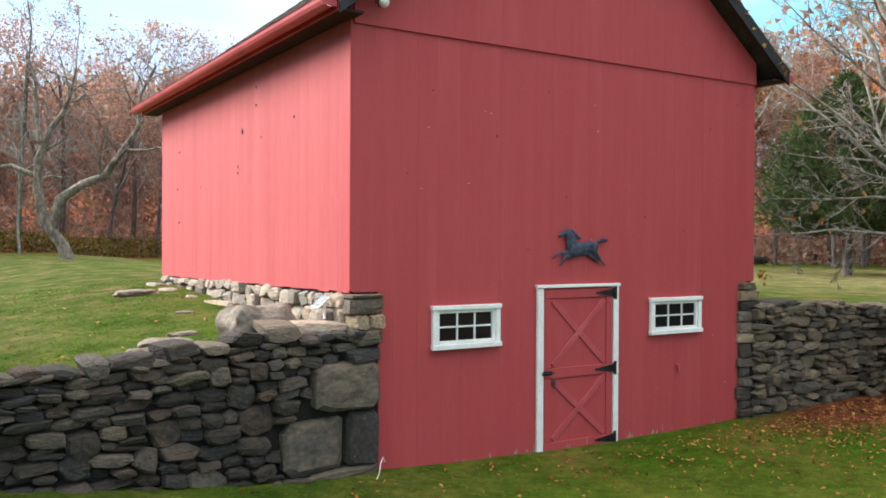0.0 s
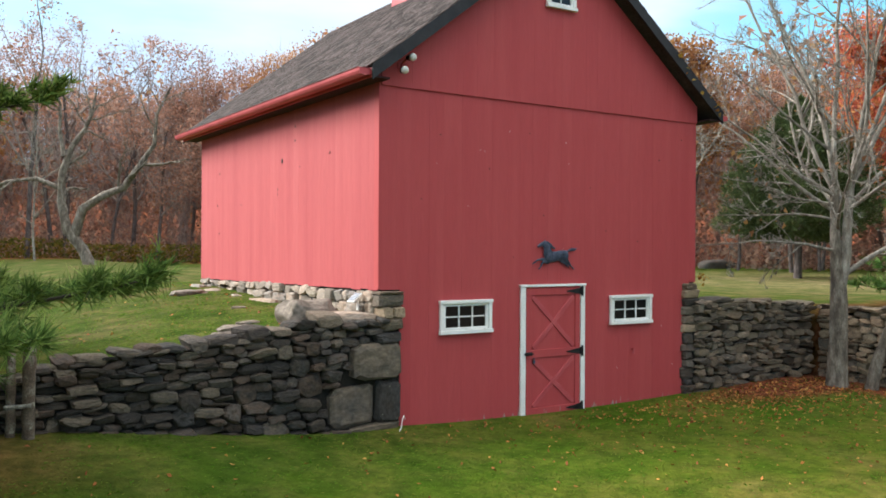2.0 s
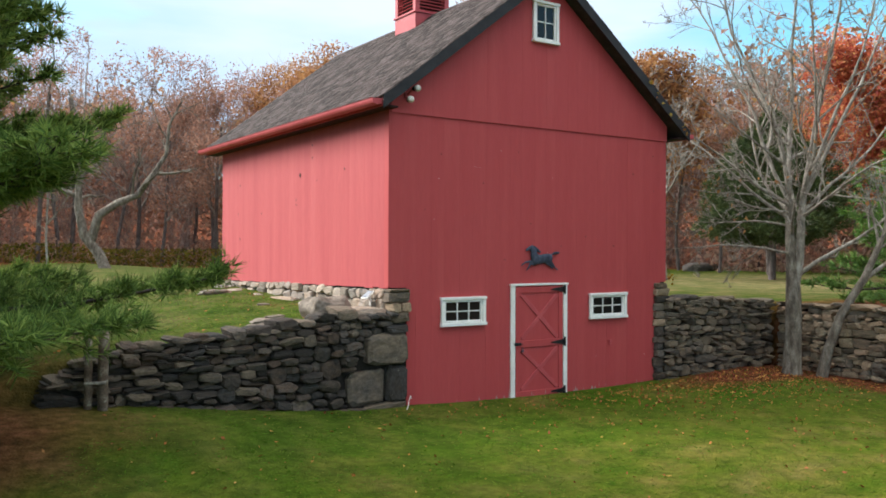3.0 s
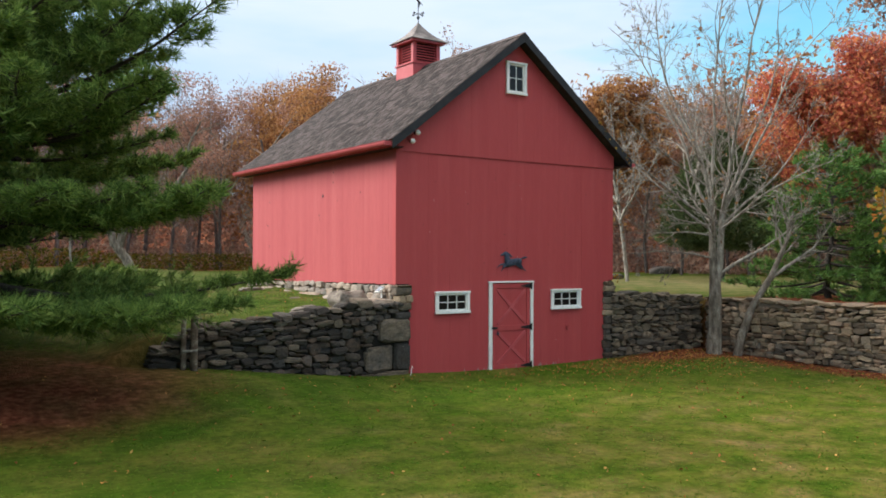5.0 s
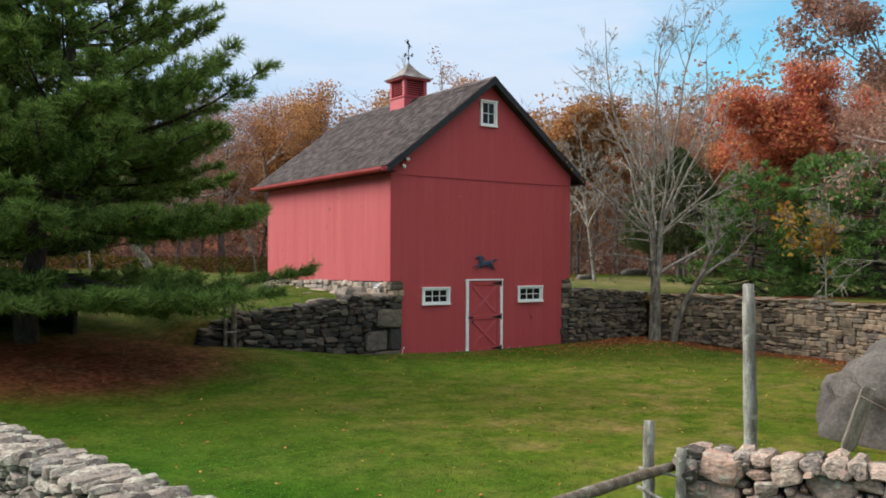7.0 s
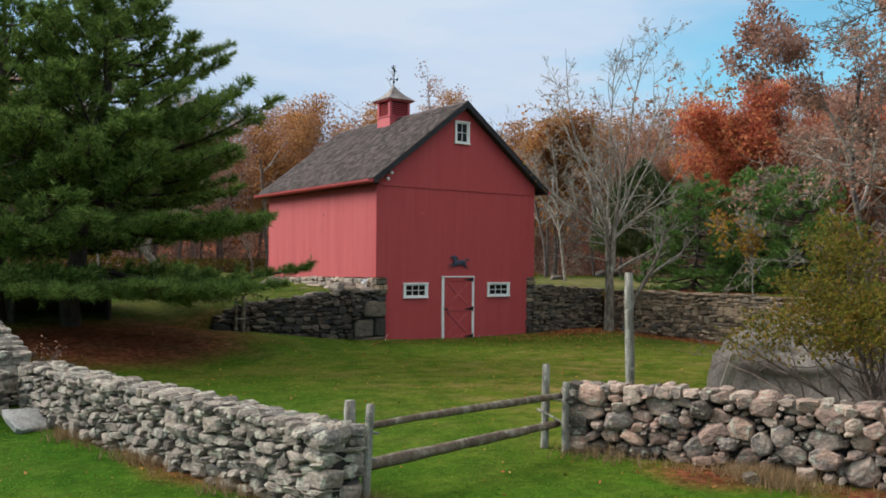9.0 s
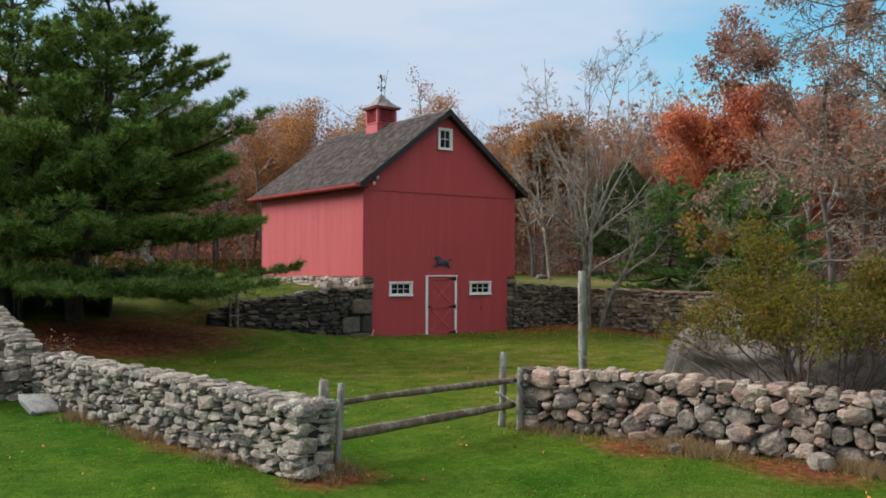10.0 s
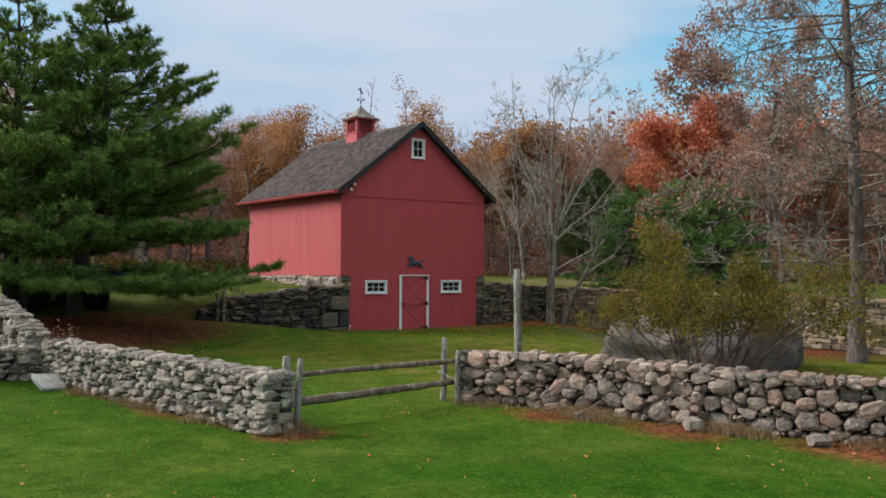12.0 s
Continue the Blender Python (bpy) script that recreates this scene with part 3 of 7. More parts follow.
def build_ground():
    xs = lines((-900, -100, 80), (-100, -30, 7), (-30, -16, 1.5), (-16, -6, 0.4), (-6, 0.0, 0.25), (0.0, 0.4, 0.06), (0.4, 6.0, 0.4), (6.0, 6.6, 0.1),
               (6.6, 9.5, 0.3), (9.5, 10.0, 0.06), (10, 24, 0.7), (24, 100, 5), (100, 901, 80))
    ys = lines((-900, -100, 80), (-100, -30, 7), (-30, -16, 0.6), (-16, -2, 0.35), (-2, -0.1, 0.2), (-0.1, 0.5, 0.05), (0.5, 8, 0.4), (8, 26, 1.0), (26, 100, 5), (100, 901, 80))
    X, Y = np.meshgrid(xs, ys)
    V = np.stack([X, Y, ground_height(X, Y)], -1).reshape(-1, 3)
    i, j = np.meshgrid(np.arange(len(ys) - 1), np.arange(len(xs) - 1), indexing="ij")
    a = i * len(xs) + j
    F = np.stack([a, a + 1, a + 1 + len(xs), a + len(xs)], -1).reshape(-1, 4)
    tagged(part("ground", np_mesh("ground", V, F, soft=True), ground_material()), "mown green lawn with fallen leaves rising to a dry upper field", "lawn", kind="structure")


build_ground()

# ---- the barn ----
BW, BD = 6.34, 7.75
EAVE_X, EAVE_Z, RIDGE_X, RIDGE_Z, RAKE_Y0, RAKE_Y1 = -0.285, 4.88, 3.2, 7.56, -0.30, 8.20
SLOPE = (RIDGE_Z - EAVE_Z) / (RIDGE_X - EAVE_X)
EAVE_XR = 2 * RIDGE_X - EAVE_X
barn = thing("barn", (3.17, 3.9, -0.1), "red painted board barn with wood shingle roof built into a bank", "barn")


def roof_z(x):
    return RIDGE_Z - SLOPE * abs(x - RIDGE_X)


def sill_z(y):
    return 1.90 - 0.09 * y / BD


HOLES = [(1.012, 1.80, 1.27, 1.665), (4.322, 5.153, 1.265, 1.655), (2.50, 3.62, -0.2, 1.87), (2.925, 3.40, 6.26, 6.885)]


def wall_sheet(name, parent, outline, holes, y0, y1):
    """An upright wall in the xz plane between y0 and y1, with rectangular openings through it, cut on a grid of the openings' edges."""
    bm = bmesh.new()
    zs = sorted({p for a, b, c, d in holes for p in (c, d)} | {outline[2], 4.6, RIDGE_Z - 0.2})
    cross = {RIDGE_X + s * (RIDGE_Z - 0.2 - z) / SLOPE for z in zs if z > 4.95 for s in (-1, 1)}
    xs = sorted({p for a, b, c, d in holes for p in (a, b)} | {outline[0], outline[1], RIDGE_X} | {x for x in cross if outline[0] < x < outline[1]})
    xs = [x for k, x in enumerate(xs) if k == 0 or x - xs[k - 1] > 1e-4]
    for xa, xb in zip(xs, xs[1:]):
        for za, zb in zip(zs, zs[1:]):
            if any(a - 1e-6 <= xa and xb <= b + 1e-6 and c - 1e-6 <= za and zb <= d + 1e-6 for a, b, c, d in holes):
                continue
            ta, tb = min(zb, roof_z(xa) - 0.2), min(zb, roof_z(xb) - 0.2)
            if max(ta, tb) < za + 0.002:
                continue
            q = [bm.verts.new((x, y, z)) for y in (y0, y1) for x, z in ((xa, za), (xb, za), (xb, max(tb, za)), (xa, max(ta, za)))]
            for f in ((0, 1, 2, 3), (7, 6, 5, 4), (0, 4, 5, 1), (1, 5, 6, 2), (2, 6, 7, 3), (3, 7, 4, 0)):
                bm.faces.new([q[k] for k in f])
    bmesh.ops.remove_doubles(bm, verts=bm.verts[:], dist=1e-5)
    return part(name, bm, M["inside"], parent)


def plank_mesh(w, t, zl0, zr0, zl1, zr1, c=0.0005):
    """A plank standing in xz, its face at y = 0 and its back at y = t, with eased front edges."""
    prof = [(0, t), (w, t), (w, c), (w - c, 0), (c, 0), (0, c)]
    V, n = [], len(prof)
    for lo in (True, False):
        for x, y in prof:
            f = x / w
            V.append((x, y, (zl0 + (zr0 - zl0) * f) if lo else (zl1 + (zr1 - zl1) * f)))
    F = [tuple(range(n - 1, -1, -1)), tuple(range(n, 2 * n))] + [(k, (k + 1) % n, n + (k + 1) % n, n + k) for k in range(n)]
    me = bpy.data.meshes.new("board")
    me.from_pydata(V, [], [f[::-1] for f in F])
    return me


def board(parent, x0, x1, base, zl0, zr0, zl1, zr1, turn=0.0, t=0.022, paint="red"):
    me = plank_mesh(x1 - x0 - 0.0003, t, zl0, zr0, zl1, zr1)
    ob = part("board", me, M[paint], parent, local=True)
    inv = placed(parent).inverted()
    ob.matrix_basis = inv @ (Matrix.Translation(base) @ Matrix.Rotation(turn, 4, "Z"))
    return ob


def siding_front(parent):
    rng = random.Random(4)
    x = 0.0
    while x < BW - 0.05:
        w = min(rng.uniform(0.22, 0.32), BW - x)
        if BW - x - w < 0.12:
            w = BW - x
        dy = -0.030 + rng.uniform(-0.001, 0.001)
        xa, xb = x, x + w
        # lower boards, cut round the openings; below the sill they stop at the stone piers
        spans = [(1.90, 4.70)] if xb <= 0.33 or xa >= 6.03 else [(-0.13 + rng.uniform(-0.015, 0.01), 4.70)]
        cuts = [h for h in HOLES[:3] if h[0] < xb and h[1] > xa]
        if 0.0 < xa < 0.33 < xb:
            spans = [(1.90, 4.70)]
        pieces = [(xa, xb, *s) for s in spans]
        for h in cuts:
            nxt = []
            for a, b, lo, hi in pieces:
                if h[0] >= b or h[1] <= a or h[2] >= hi or h[3] <= lo:
                    nxt.append((a, b, lo, hi))
                    continue
                if h[3] < hi:
                    nxt.append((a, b, h[3], hi))
                if h[2] > lo + 0.02:
                    nxt.append((a, b, lo, h[2]))
                if a < h[0] - 0.01:
                    nxt.append((a, h[0], max(lo, h[2]), min(hi, h[3])))
                if b > h[1] + 0.01:
                    nxt.append((h[1], b, max(lo, h[2]), min(hi, h[3])))
            pieces = nxt
        for a, b, lo, hi in pieces:
            if hi - lo > 0.02 and b - a > 0.015:
                board(parent, a, b, (a, dy, 0), lo, lo, hi, hi)
        # the gable boards lap over the lower ones
        dy2 = -0.056 + rng.uniform(-0.001, 0.001)
        tops = lambda q: roof_z(q) - 0.16
        h = HOLES[3]
        edges = [xa] + ([RIDGE_X] if xa < RIDGE_X < xb else []) + [q for q in h[:2] if xa + 0.01 < q < xb - 0.01] + [xb]
        edges = sorted(edges)
        for a, b in zip(edges, edges[1:]):
            if h[0] - 0.005 <= a and b <= h[1] + 0.005:
                board(parent, a, b, (a, dy2, 0), 4.69, 4.69, h[2], h[2])
                board(parent, a, b, (a, dy2, 0), h[3], h[3], tops(a), tops(b))
            elif b - a > 0.012:
                board(parent, a, b, (a, dy2, 0), 4.69, 4.69, tops(a), tops(b))
        x += w
    # short boards between the stone pier and the first full board
    board(parent, 0.31, 0.33 + 0.2, (0.31, -0.0275, 0), -0.13, -0.13, 1.905, 1.905)


def siding_side(parent):
    rng = random.Random(9)
    y = 0.0
    while y < BD - 0.05:
        w = min(rng.uniform(0.22, 0.33), BD - y)
        if BD - y - w < 0.12:
            w = BD - y
        dx = -0.030 + rng.uniform(-0.0004, 0.0004)
        lo = rng.uniform(-0.012, 0.008)
        slit = 0.002 if rng.random() < 0.12 else 0.0
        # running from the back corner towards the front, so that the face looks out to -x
        board(parent, 0, w - slit, (dx, y + w, 0), sill_z(y + w) + lo, sill_z(y) + lo, 4.93, 4.93, turn=-math.pi / 2, paint="red_lit_side")
        y += w


def build_walls():
    front = wall_sheet("wall_front", barn, (0.02, BW - 0.02, -0.15), HOLES, 0.0, 0.12)
    siding_front(front)
    left = part("wall_side", box((0.0, 0.121, 1.5), (0.12, BD - 0.12, 4.92)), M["inside"], barn)
    siding_side(left)
    right = part("wall_side", box((BW - 0.12, 0.121, -0.1), (BW, BD - 0.12, 4.92)), M["red"], barn)
    back = wall_sheet("wall_back", barn, (0.0, BW, -0.1), [], BD - 0.12, BD)
    back.data.materials.clear()
    back.data.materials.append(M["red"])
    part("corner_board", box((-0.034, -0.034, 1.91), (0.0, 0.10, 4.9), 0.004), M["red"], barn)
    part("barn_floor", box((0.13, 0.13, -0.2), (BW - 0.13, BD - 0.13, -0.02)), M["inside"], barn)
    part("loft_floor", box((0.13, 0.13, 2.2), (BW - 0.13, BD - 0.13, 2.3)), M["inside"], barn)
    # knots and nail holes
    rng = random.Random(2)
    for k in range(26):
        bm = bmesh.new()
        if k < 15:
            c = (rng.uniform(0.5, 6), -0.031, rng.uniform(2.0, 4.5)) if k > 2 else ((1.83, -0.031, 3.65), (4.9, -0.031, 2.6), (3.85, -0.031, 3.1))[k]
            turn = Euler((math.pi / 2, 0, 0)).to_matrix()
        else:
            c = (-0.034, rng.uniform(0.4, 7.2), rng.uniform(2.1, 4.5)) if k > 15 else (-0.034, 3.35, 3.93)
            turn = Euler((0, math.pi / 2, 0)).to_matrix()
        r = rng.uniform(0.008, 0.016) if k != 15 else 0.03
        m = Matrix.Translation(c) @ turn.to_4x4() @ Matrix.Diagonal((1.6 if k > 14 else 1, 1, 1, 1))
        bmesh.ops.create_cone(bm, cap_ends=True, segments=7, radius1=r, radius2=r * 0.7, depth=0.008, matrix=m)
        part("knot", bm, M["iron"], barn)
    for k in range(13):
        bm = bmesh.new()
        m = Matrix.Translation((rng.uniform(0.5, 6.0), -0.033, rng.uniform(0.4, 4.4))) @ Euler((math.pi / 2, 0, 0)).to_matrix().to_4x4()
        bmesh.ops.create_cone(bm, cap_ends=True, segments=7, radius1=rng.uniform(0.004, 0.0065), radius2=0.003, depth=0.006, matrix=m)
        part("nail_head", bm, M["white"], barn, "pale exposed nail head")


build_walls()


def build_roof():
    roof = part("roof", bmesh.new(), M["dark_wood"], barn)
    bm = bmesh.new()
    th = 0.10
    for side in (-1, 1):
        ex = EAVE_X if side < 0 else EAVE_XR
        q = []
        for y in (RAKE_Y0, RAKE_Y1):
            for x, dz in ((ex, -0.02), (RIDGE_X, -0.02), (RIDGE_X, -0.02 - th), (ex, -0.02 - th)):
                q.append(bm.verts.new((x, y, roof_z(x) + dz)))
        for f in ((0, 1, 2, 3), (7, 6, 5, 4), (0, 4, 5, 1), (1, 5, 6, 2), (2, 6, 7, 3), (3, 7, 4, 0)):
            bm.faces.new([q[k] for k in f])
    bmesh.ops.recalc_face_normals(bm, faces=bm.faces[:])
    bm.to_mesh(roof.data)
    bm.free()
    roof.data.materials.clear()
    roof.data.materials.append(M["dark_wood"])
    run = math.hypot(RIDGE_X - EAVE_X, RIDGE_Z - EAVE_Z)
    along = np.array([RIDGE_X - EAVE_X, 0, RIDGE_Z - EAVE_Z]) / run
    # rake boards at both gables, black, each slope
    for y0, y1 in ((RAKE_Y0 - 0.035, RAKE_Y0 - 0.002), (RAKE_Y1 + 0.002, RAKE_Y1 + 0.035)):
        for side in (-1, 1):
            ex = EAVE_X - 0.01 if side < 0 else EAVE_XR + 0.01
            b2 = bmesh.new()
            q = [b2.verts.new((x, y, roof_z(x) + dz)) for y in (y0, y1) for x, dz in ((ex, 0.012), (RIDGE_X, 0.012), (RIDGE_X, -0.185), (ex, -0.185))]
            for f in ((0, 1, 2, 3), (7, 6, 5, 4), (0, 4, 5, 1), (1, 5, 6, 2), (2, 6, 7, 3), (3, 7, 4, 0)):
                b2.faces.new([q[k] for k in f])
            bmesh.ops.recalc_face_normals(b2, faces=b2.faces[:])
            part("rake_board", b2, M["black"], barn, "black painted rake board")
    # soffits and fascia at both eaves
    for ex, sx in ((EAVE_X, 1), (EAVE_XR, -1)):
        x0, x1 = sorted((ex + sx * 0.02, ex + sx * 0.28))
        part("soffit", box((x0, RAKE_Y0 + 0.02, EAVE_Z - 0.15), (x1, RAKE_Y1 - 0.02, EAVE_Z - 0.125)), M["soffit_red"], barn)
        part("fascia", box((ex - 0.012, RAKE_Y0, EAVE_Z - 0.15), (ex + 0.012, RAKE_Y1, EAVE_Z - 0.03)), M["trim_red"], barn)
        # half-round gutter
        pr = [(0.085 * math.cos(a), 0.100 * math.sin(a)) for a in np.linspace(math.pi, 2 * math.pi, 9)]
        pr = [(-0.094, 0.006)] + pr + [(0.076, 0.0)] + [(0.076 * math.cos(a), 0.091 * math.sin(a)) for a in np.linspace(2 * math.pi, math.pi, 9)]
        cx = ex - sx * 0.102
        b3 = bmesh.new()
        rings = [[b3.verts.new((cx + u, y, EAVE_Z - 0.042 + v)) for u, v in pr] for y in (RAKE_Y0 + 0.02, RAKE_Y1 + 0.02)]
        for k in range(len(pr)):
            b3.faces.new((rings[0][k], rings[0][(k + 1) % len(pr)], rings[1][(k + 1) % len(pr)], rings[1][k]))
        add_box(b3, (cx - 0.08, RAKE_Y0 + 0.016, EAVE_Z - 0.125), (cx + 0.08, RAKE_Y0 + 0.022, EAVE_Z - 0.042))
        bmesh.ops.recalc_face_normals(b3, faces=b3.faces[:])
        part("gutter", b3, M["trim_red"], barn, "red half-round eaves gutter")
    return roof, along, run


ROOF, ALONG, RUN = build_roof()


def shingle_verts(w, ln=0.40, t0=0.022, t1=0.004):
    """A tapered shingle: x across, y up the slope from its butt, z out."""
    return np.array([(0, 0, 0), (w, 0, 0), (w, ln, 0), (0, ln, 0), (0, 0, t0), (w, 0, t0), (w, ln, t1), (0, ln, t1)], float)


SH_F = np.array([(3, 2, 1, 0), (4, 5, 6, 7), (0, 1, 5, 4), (1, 2, 6, 5), (3, 0, 4, 7)])


def build_shingles():
    """Courses of split shingles. Those low at the front corner are pieces of their own, the rest one joined mesh."""
    rng = np.random.default_rng(11)
    expo = 0.145
    kinds = [0.09, 0.11, 0.13, 0.155, 0.18, 0.21]
    shapes = [np_mesh("shingle", shingle_verts(w - 0.006), SH_F, M["shingle"]) for w in kinds]
    inv = placed(ROOF).inverted()
    VV, FF, n, singles = [], [], 0, 0
    for side in (-1, 1):
        ex = EAVE_X if side < 0 else EAVE_XR
        up = np.array([ALONG[0] * -side, 0, ALONG[2]])
        across = np.array([0, -1.0, 0]) if side < 0 else np.array([0, 1.0, 0])
        out = np.cross(across, up)
        for c in range(int(RUN / expo)):
            y = 0.0
            width = RAKE_Y1 - RAKE_Y0 + 0.06
            while y < width - 0.03:
                k = int(rng.integers(0, len(kinds)))
                w = min(kinds[k], width - y)
                o = np.array([ex, RAKE_Y1 + 0.03, EAVE_Z]) if side < 0 else np.array([ex, RAKE_Y0 - 0.03, EAVE_Z])
                s = c * expo - 0.04 + rng.normal() * 0.008
                ln = min(0.40, RUN - s)
                o = o + across * y + up * s + out * (0.004 + rng.uniform(0, 0.008))
                tilt = rng.normal() * 0.01
                a2, u2 = across + up * tilt, up - across * tilt
                near = side < 0 and o[1] < 2.6 and c < 15 and w == kinds[k] and singles < 300
                if near:
                    ob = part("shingle", shapes[k], None, ROOF, local=True)
                    ob.matrix_basis = inv @ Matrix([[a2[i], u2[i], out[i], o[i]] for i in range(3)] + [[0, 0, 0, 1]])
                    singles += 1
                else:
                    P = shingle_verts(w - 0.006, ln)
                    VV.append(o + P[:, :1] * a2 + P[:, 1:2] * u2 + P[:, 2:] * out)
                    FF.append(SH_F + n)
                    n += 8
                y += w
    bulk = part("shingle_field", np_mesh("shingle_field", np.concatenate(VV), np.concatenate(FF)), M["shingle_bulk"], ROOF)
    tagged(bulk, kind="stuff")
    cap = bmesh.new()
    for k in range(38):
        y = RAKE_Y0 - 0.03 + k * 0.225
        for side in (-1, 1):
            t = Matrix.Rotation(side * math.atan(SLOPE), 3, "Y")
            add_box(cap, (RIDGE_X + side * 0.075 - 0.085, y, RIDGE_Z - 0.035), (RIDGE_X + side * 0.075 + 0.085, y + 0.23, RIDGE_Z - 0.013), 0.0, t)
    part("ridge_cap", cap, M["shingle_bulk"], ROOF)


def window_unit(parent, x0, x1, z0, z1, cols, rows, y):
    """White cased window: casing boards, sill, sash, muntins and panes."""
    w = part("window", box((x0 + 0.075, y - 0.004, z0 + 0.075), (x1 - 0.075, y + 0.001, z0 + 0.079)), M["white"], parent, "white painted small-paned window")
    cs = 0.062
    part("casing", box((x0, y - 0.052, z0 + 0.05), (x0 + cs, y - 0.006, z1 - 0.045), 0.004), M["white"], w)
    part("casing", box((x1 - cs, y - 0.052, z0 + 0.05), (x1, y - 0.006, z1 - 0.045), 0.004), M["white"], w)
    part("head_casing", box((x0 - 0.012, y - 0.066, z1 - 0.044), (x1 + 0.012, y - 0.006, z1 + 0.006), 0.005), M["white"], w)
    part("window_sill", box((x0 - 0.010, y - 0.074, z0 - 0.004), (x1 + 0.010, y - 0.006, z0 + 0.049), 0.005), M["white"], w)
    a, b, c, d = x0 + cs, x1 - cs, z0 + 0.05, z1 - 0.045
    sash = bmesh.new()
    s = 0.038
    for lo, hi in (((a, c), (a + s, d)), ((b - s, c), (b, d)), ((a + s, c), (b - s, c + s)), ((a + s, d - s), (b - s, d))):
        add_box(sash, (lo[0] + 0.001, y - 0.028, lo[1] + 0.001), (hi[0] - 0.001, y + 0.012, hi[1] - 0.001), 0.003)
    part("sash", sash, M["white"], w)
    ia, ib, ic, id_ = a + s, b - s, c + s, d - s
    for k in range(1, cols):
        q = ia + (ib - ia) * k / cols
        part("muntin", box((q - 0.009, y - 0.022, ic), (q + 0.009, y + 0.006, id_), 0.003), M["white"], w)
    for k in range(1, rows):
        q = ic + (id_ - ic) * k / rows
        part("muntin", box((ia, y - 0.020, q - 0.009), (ib, y + 0.006, q + 0.009), 0.003), M["white"], w)
    for k in range(cols):
        for r in range(rows):
            part("pane", box((ia + (ib - ia) * k / cols + 0.004, y - 0.004, ic + (id_ - ic) * r / rows + 0.004),
                             (ia + (ib - ia) * (k + 1) / cols - 0.004, y + 0.002, ic + (id_ - ic) * (r + 1) / rows - 0.004)), M["glass"], w)


window_unit(barn, 0.952, 1.86, 1.245, 1.72, 3, 2, -0.03)
window_unit(barn, 4.262, 5.213, 1.24, 1.712, 3, 2, -0.03)
window_unit(barn, 2.865, 3.46, 6.205, 6.945, 2, 2, -0.056)


def build_door():
    y = -0.03
    for a, b in ((2.407, 2.502), (3.618, 3.705)):
        part("door_casing", box((a, y - 0.04, -0.09), (b, y - 0.004, 1.885), 0.004), M["white"], barn, "white painted door casing")
    part("door_head", box((2.388, y - 0.055, 1.887), (3.720, y - 0.004, 1.925), 0.005), M["white"], barn, "white painted door head")
    d = part("door", box((2.512, y - 0.012, -0.085), (3.608, y + 0.03, 1.87), 0.003), M["red"], barn, "closed red plank door with cross bracing")
    x0, x1, yo = 2.517, 3.603, y - 0.034
    rails = [((x0, 1.76), (x1, 1.866)), ((x0, 0.80), (x1, 0.92)), ((x0, -0.08), (x1, 0.03))]
    for lo, hi in rails:
        part("rail", box((lo[0], yo, lo[1]), (hi[0], y - 0.0125, hi[1]), 0.004), M["red"], d)
    for a, b in ((x0, x0 + 0.10), (x1 - 0.10, x1)):
        for lo, hi in ((0.031, 0.799), (0.921, 1.759)):
            part("stile", box((a, yo + 0.001, lo), (b, y - 0.0125, hi), 0.004), M["red"], d)
    for lo, hi in ((0.031, 0.799), (0.921, 1.759)):
        a, b = Vector((x0 + 0.10, 0, lo)), Vector((x1 - 0.10, 0, hi))
        for k, (p, q) in enumerate(((a, b), (Vector((b.x, 0, a.z)), Vector((a.x, 0, b.z))))):
            v = q - p
            ln = v.length - 0.09
            bm = bmesh.new()
            bmesh.ops.create_cube(bm, size=1, matrix=Matrix.Translation((p + q) / 2 + Vector((0, yo + 0.011 + k * 0.0015, 0))) @ Matrix.Rotation(-math.atan2(v.z, v.x), 4, "Y") @ Matrix.Diagonal((ln, 0.018, 0.072, 1)))
            bmesh.ops.bevel(bm, geom=bm.edges[:], offset=0.003, segments=1, affect="EDGES")
            part("brace", bm, M["trim_red"], d)
    for z in (1.81, 0.86, -0.02):
        bm = bmesh.new()
        yy = yo - 0.004
        q = [bm.verts.new((x, t, zz)) for t in (yy - 0.006, yy + 0.004) for x, zz in ((3.610, z - 0.05), (3.610, z + 0.05), (3.320, z + 0.010), (3.320, z - 0.010))]
        for f in ((0, 1, 2, 3), (7, 6, 5, 4), (0, 4, 5, 1), (1, 5, 6, 2), (2, 6, 7, 3), (3, 7, 4, 0)):
            bm.faces.new([q[k] for k in f])
        bmesh.ops.recalc_face_normals(bm, faces=bm.faces[:])
        add_box(bm, (3.620, y - 0.048, z - 0.085), (3.665, y - 0.041, z + 0.085), 0.002)
        rod((3.615, yy - 0.006, z - 0.06), (3.615, yy - 0.006, z + 0.06), 0.011, 8, bm)
        part("hinge", bm, M["iron"], d, "black iron strap hinge")
    bm = box((2.475, y - 0.058, 0.845), (2.620, y - 0.046, 0.895), 0.003)
    rod((2.460, y - 0.064, 0.87), (2.640, y - 0.064, 0.87), 0.010, 8, bm)
    rod((2.520, y - 0.062, 0.87), (2.520, y - 0.085, 0.87), 0.009, 8, bm)
    latch = part("latch", bm, M["iron"], d, "black iron sliding bolt")
    bm = box((2.625, y - 0.065, 0.72), (2.675, y - 0.042, 0.77), 0.006)
    rod((2.635, y - 0.053, 0.768), (2.635, y - 0.053, 0.80), 0.005, 6, bm)
    rod((2.665, y - 0.053, 0.768), (2.665, y - 0.053, 0.80), 0.005, 6, bm)
    rod((2.632, y - 0.053, 0.80), (2.668, y - 0.053, 0.80), 0.005, 6, bm)
    part("padlock", bm, M["slate"], latch)


build_door()


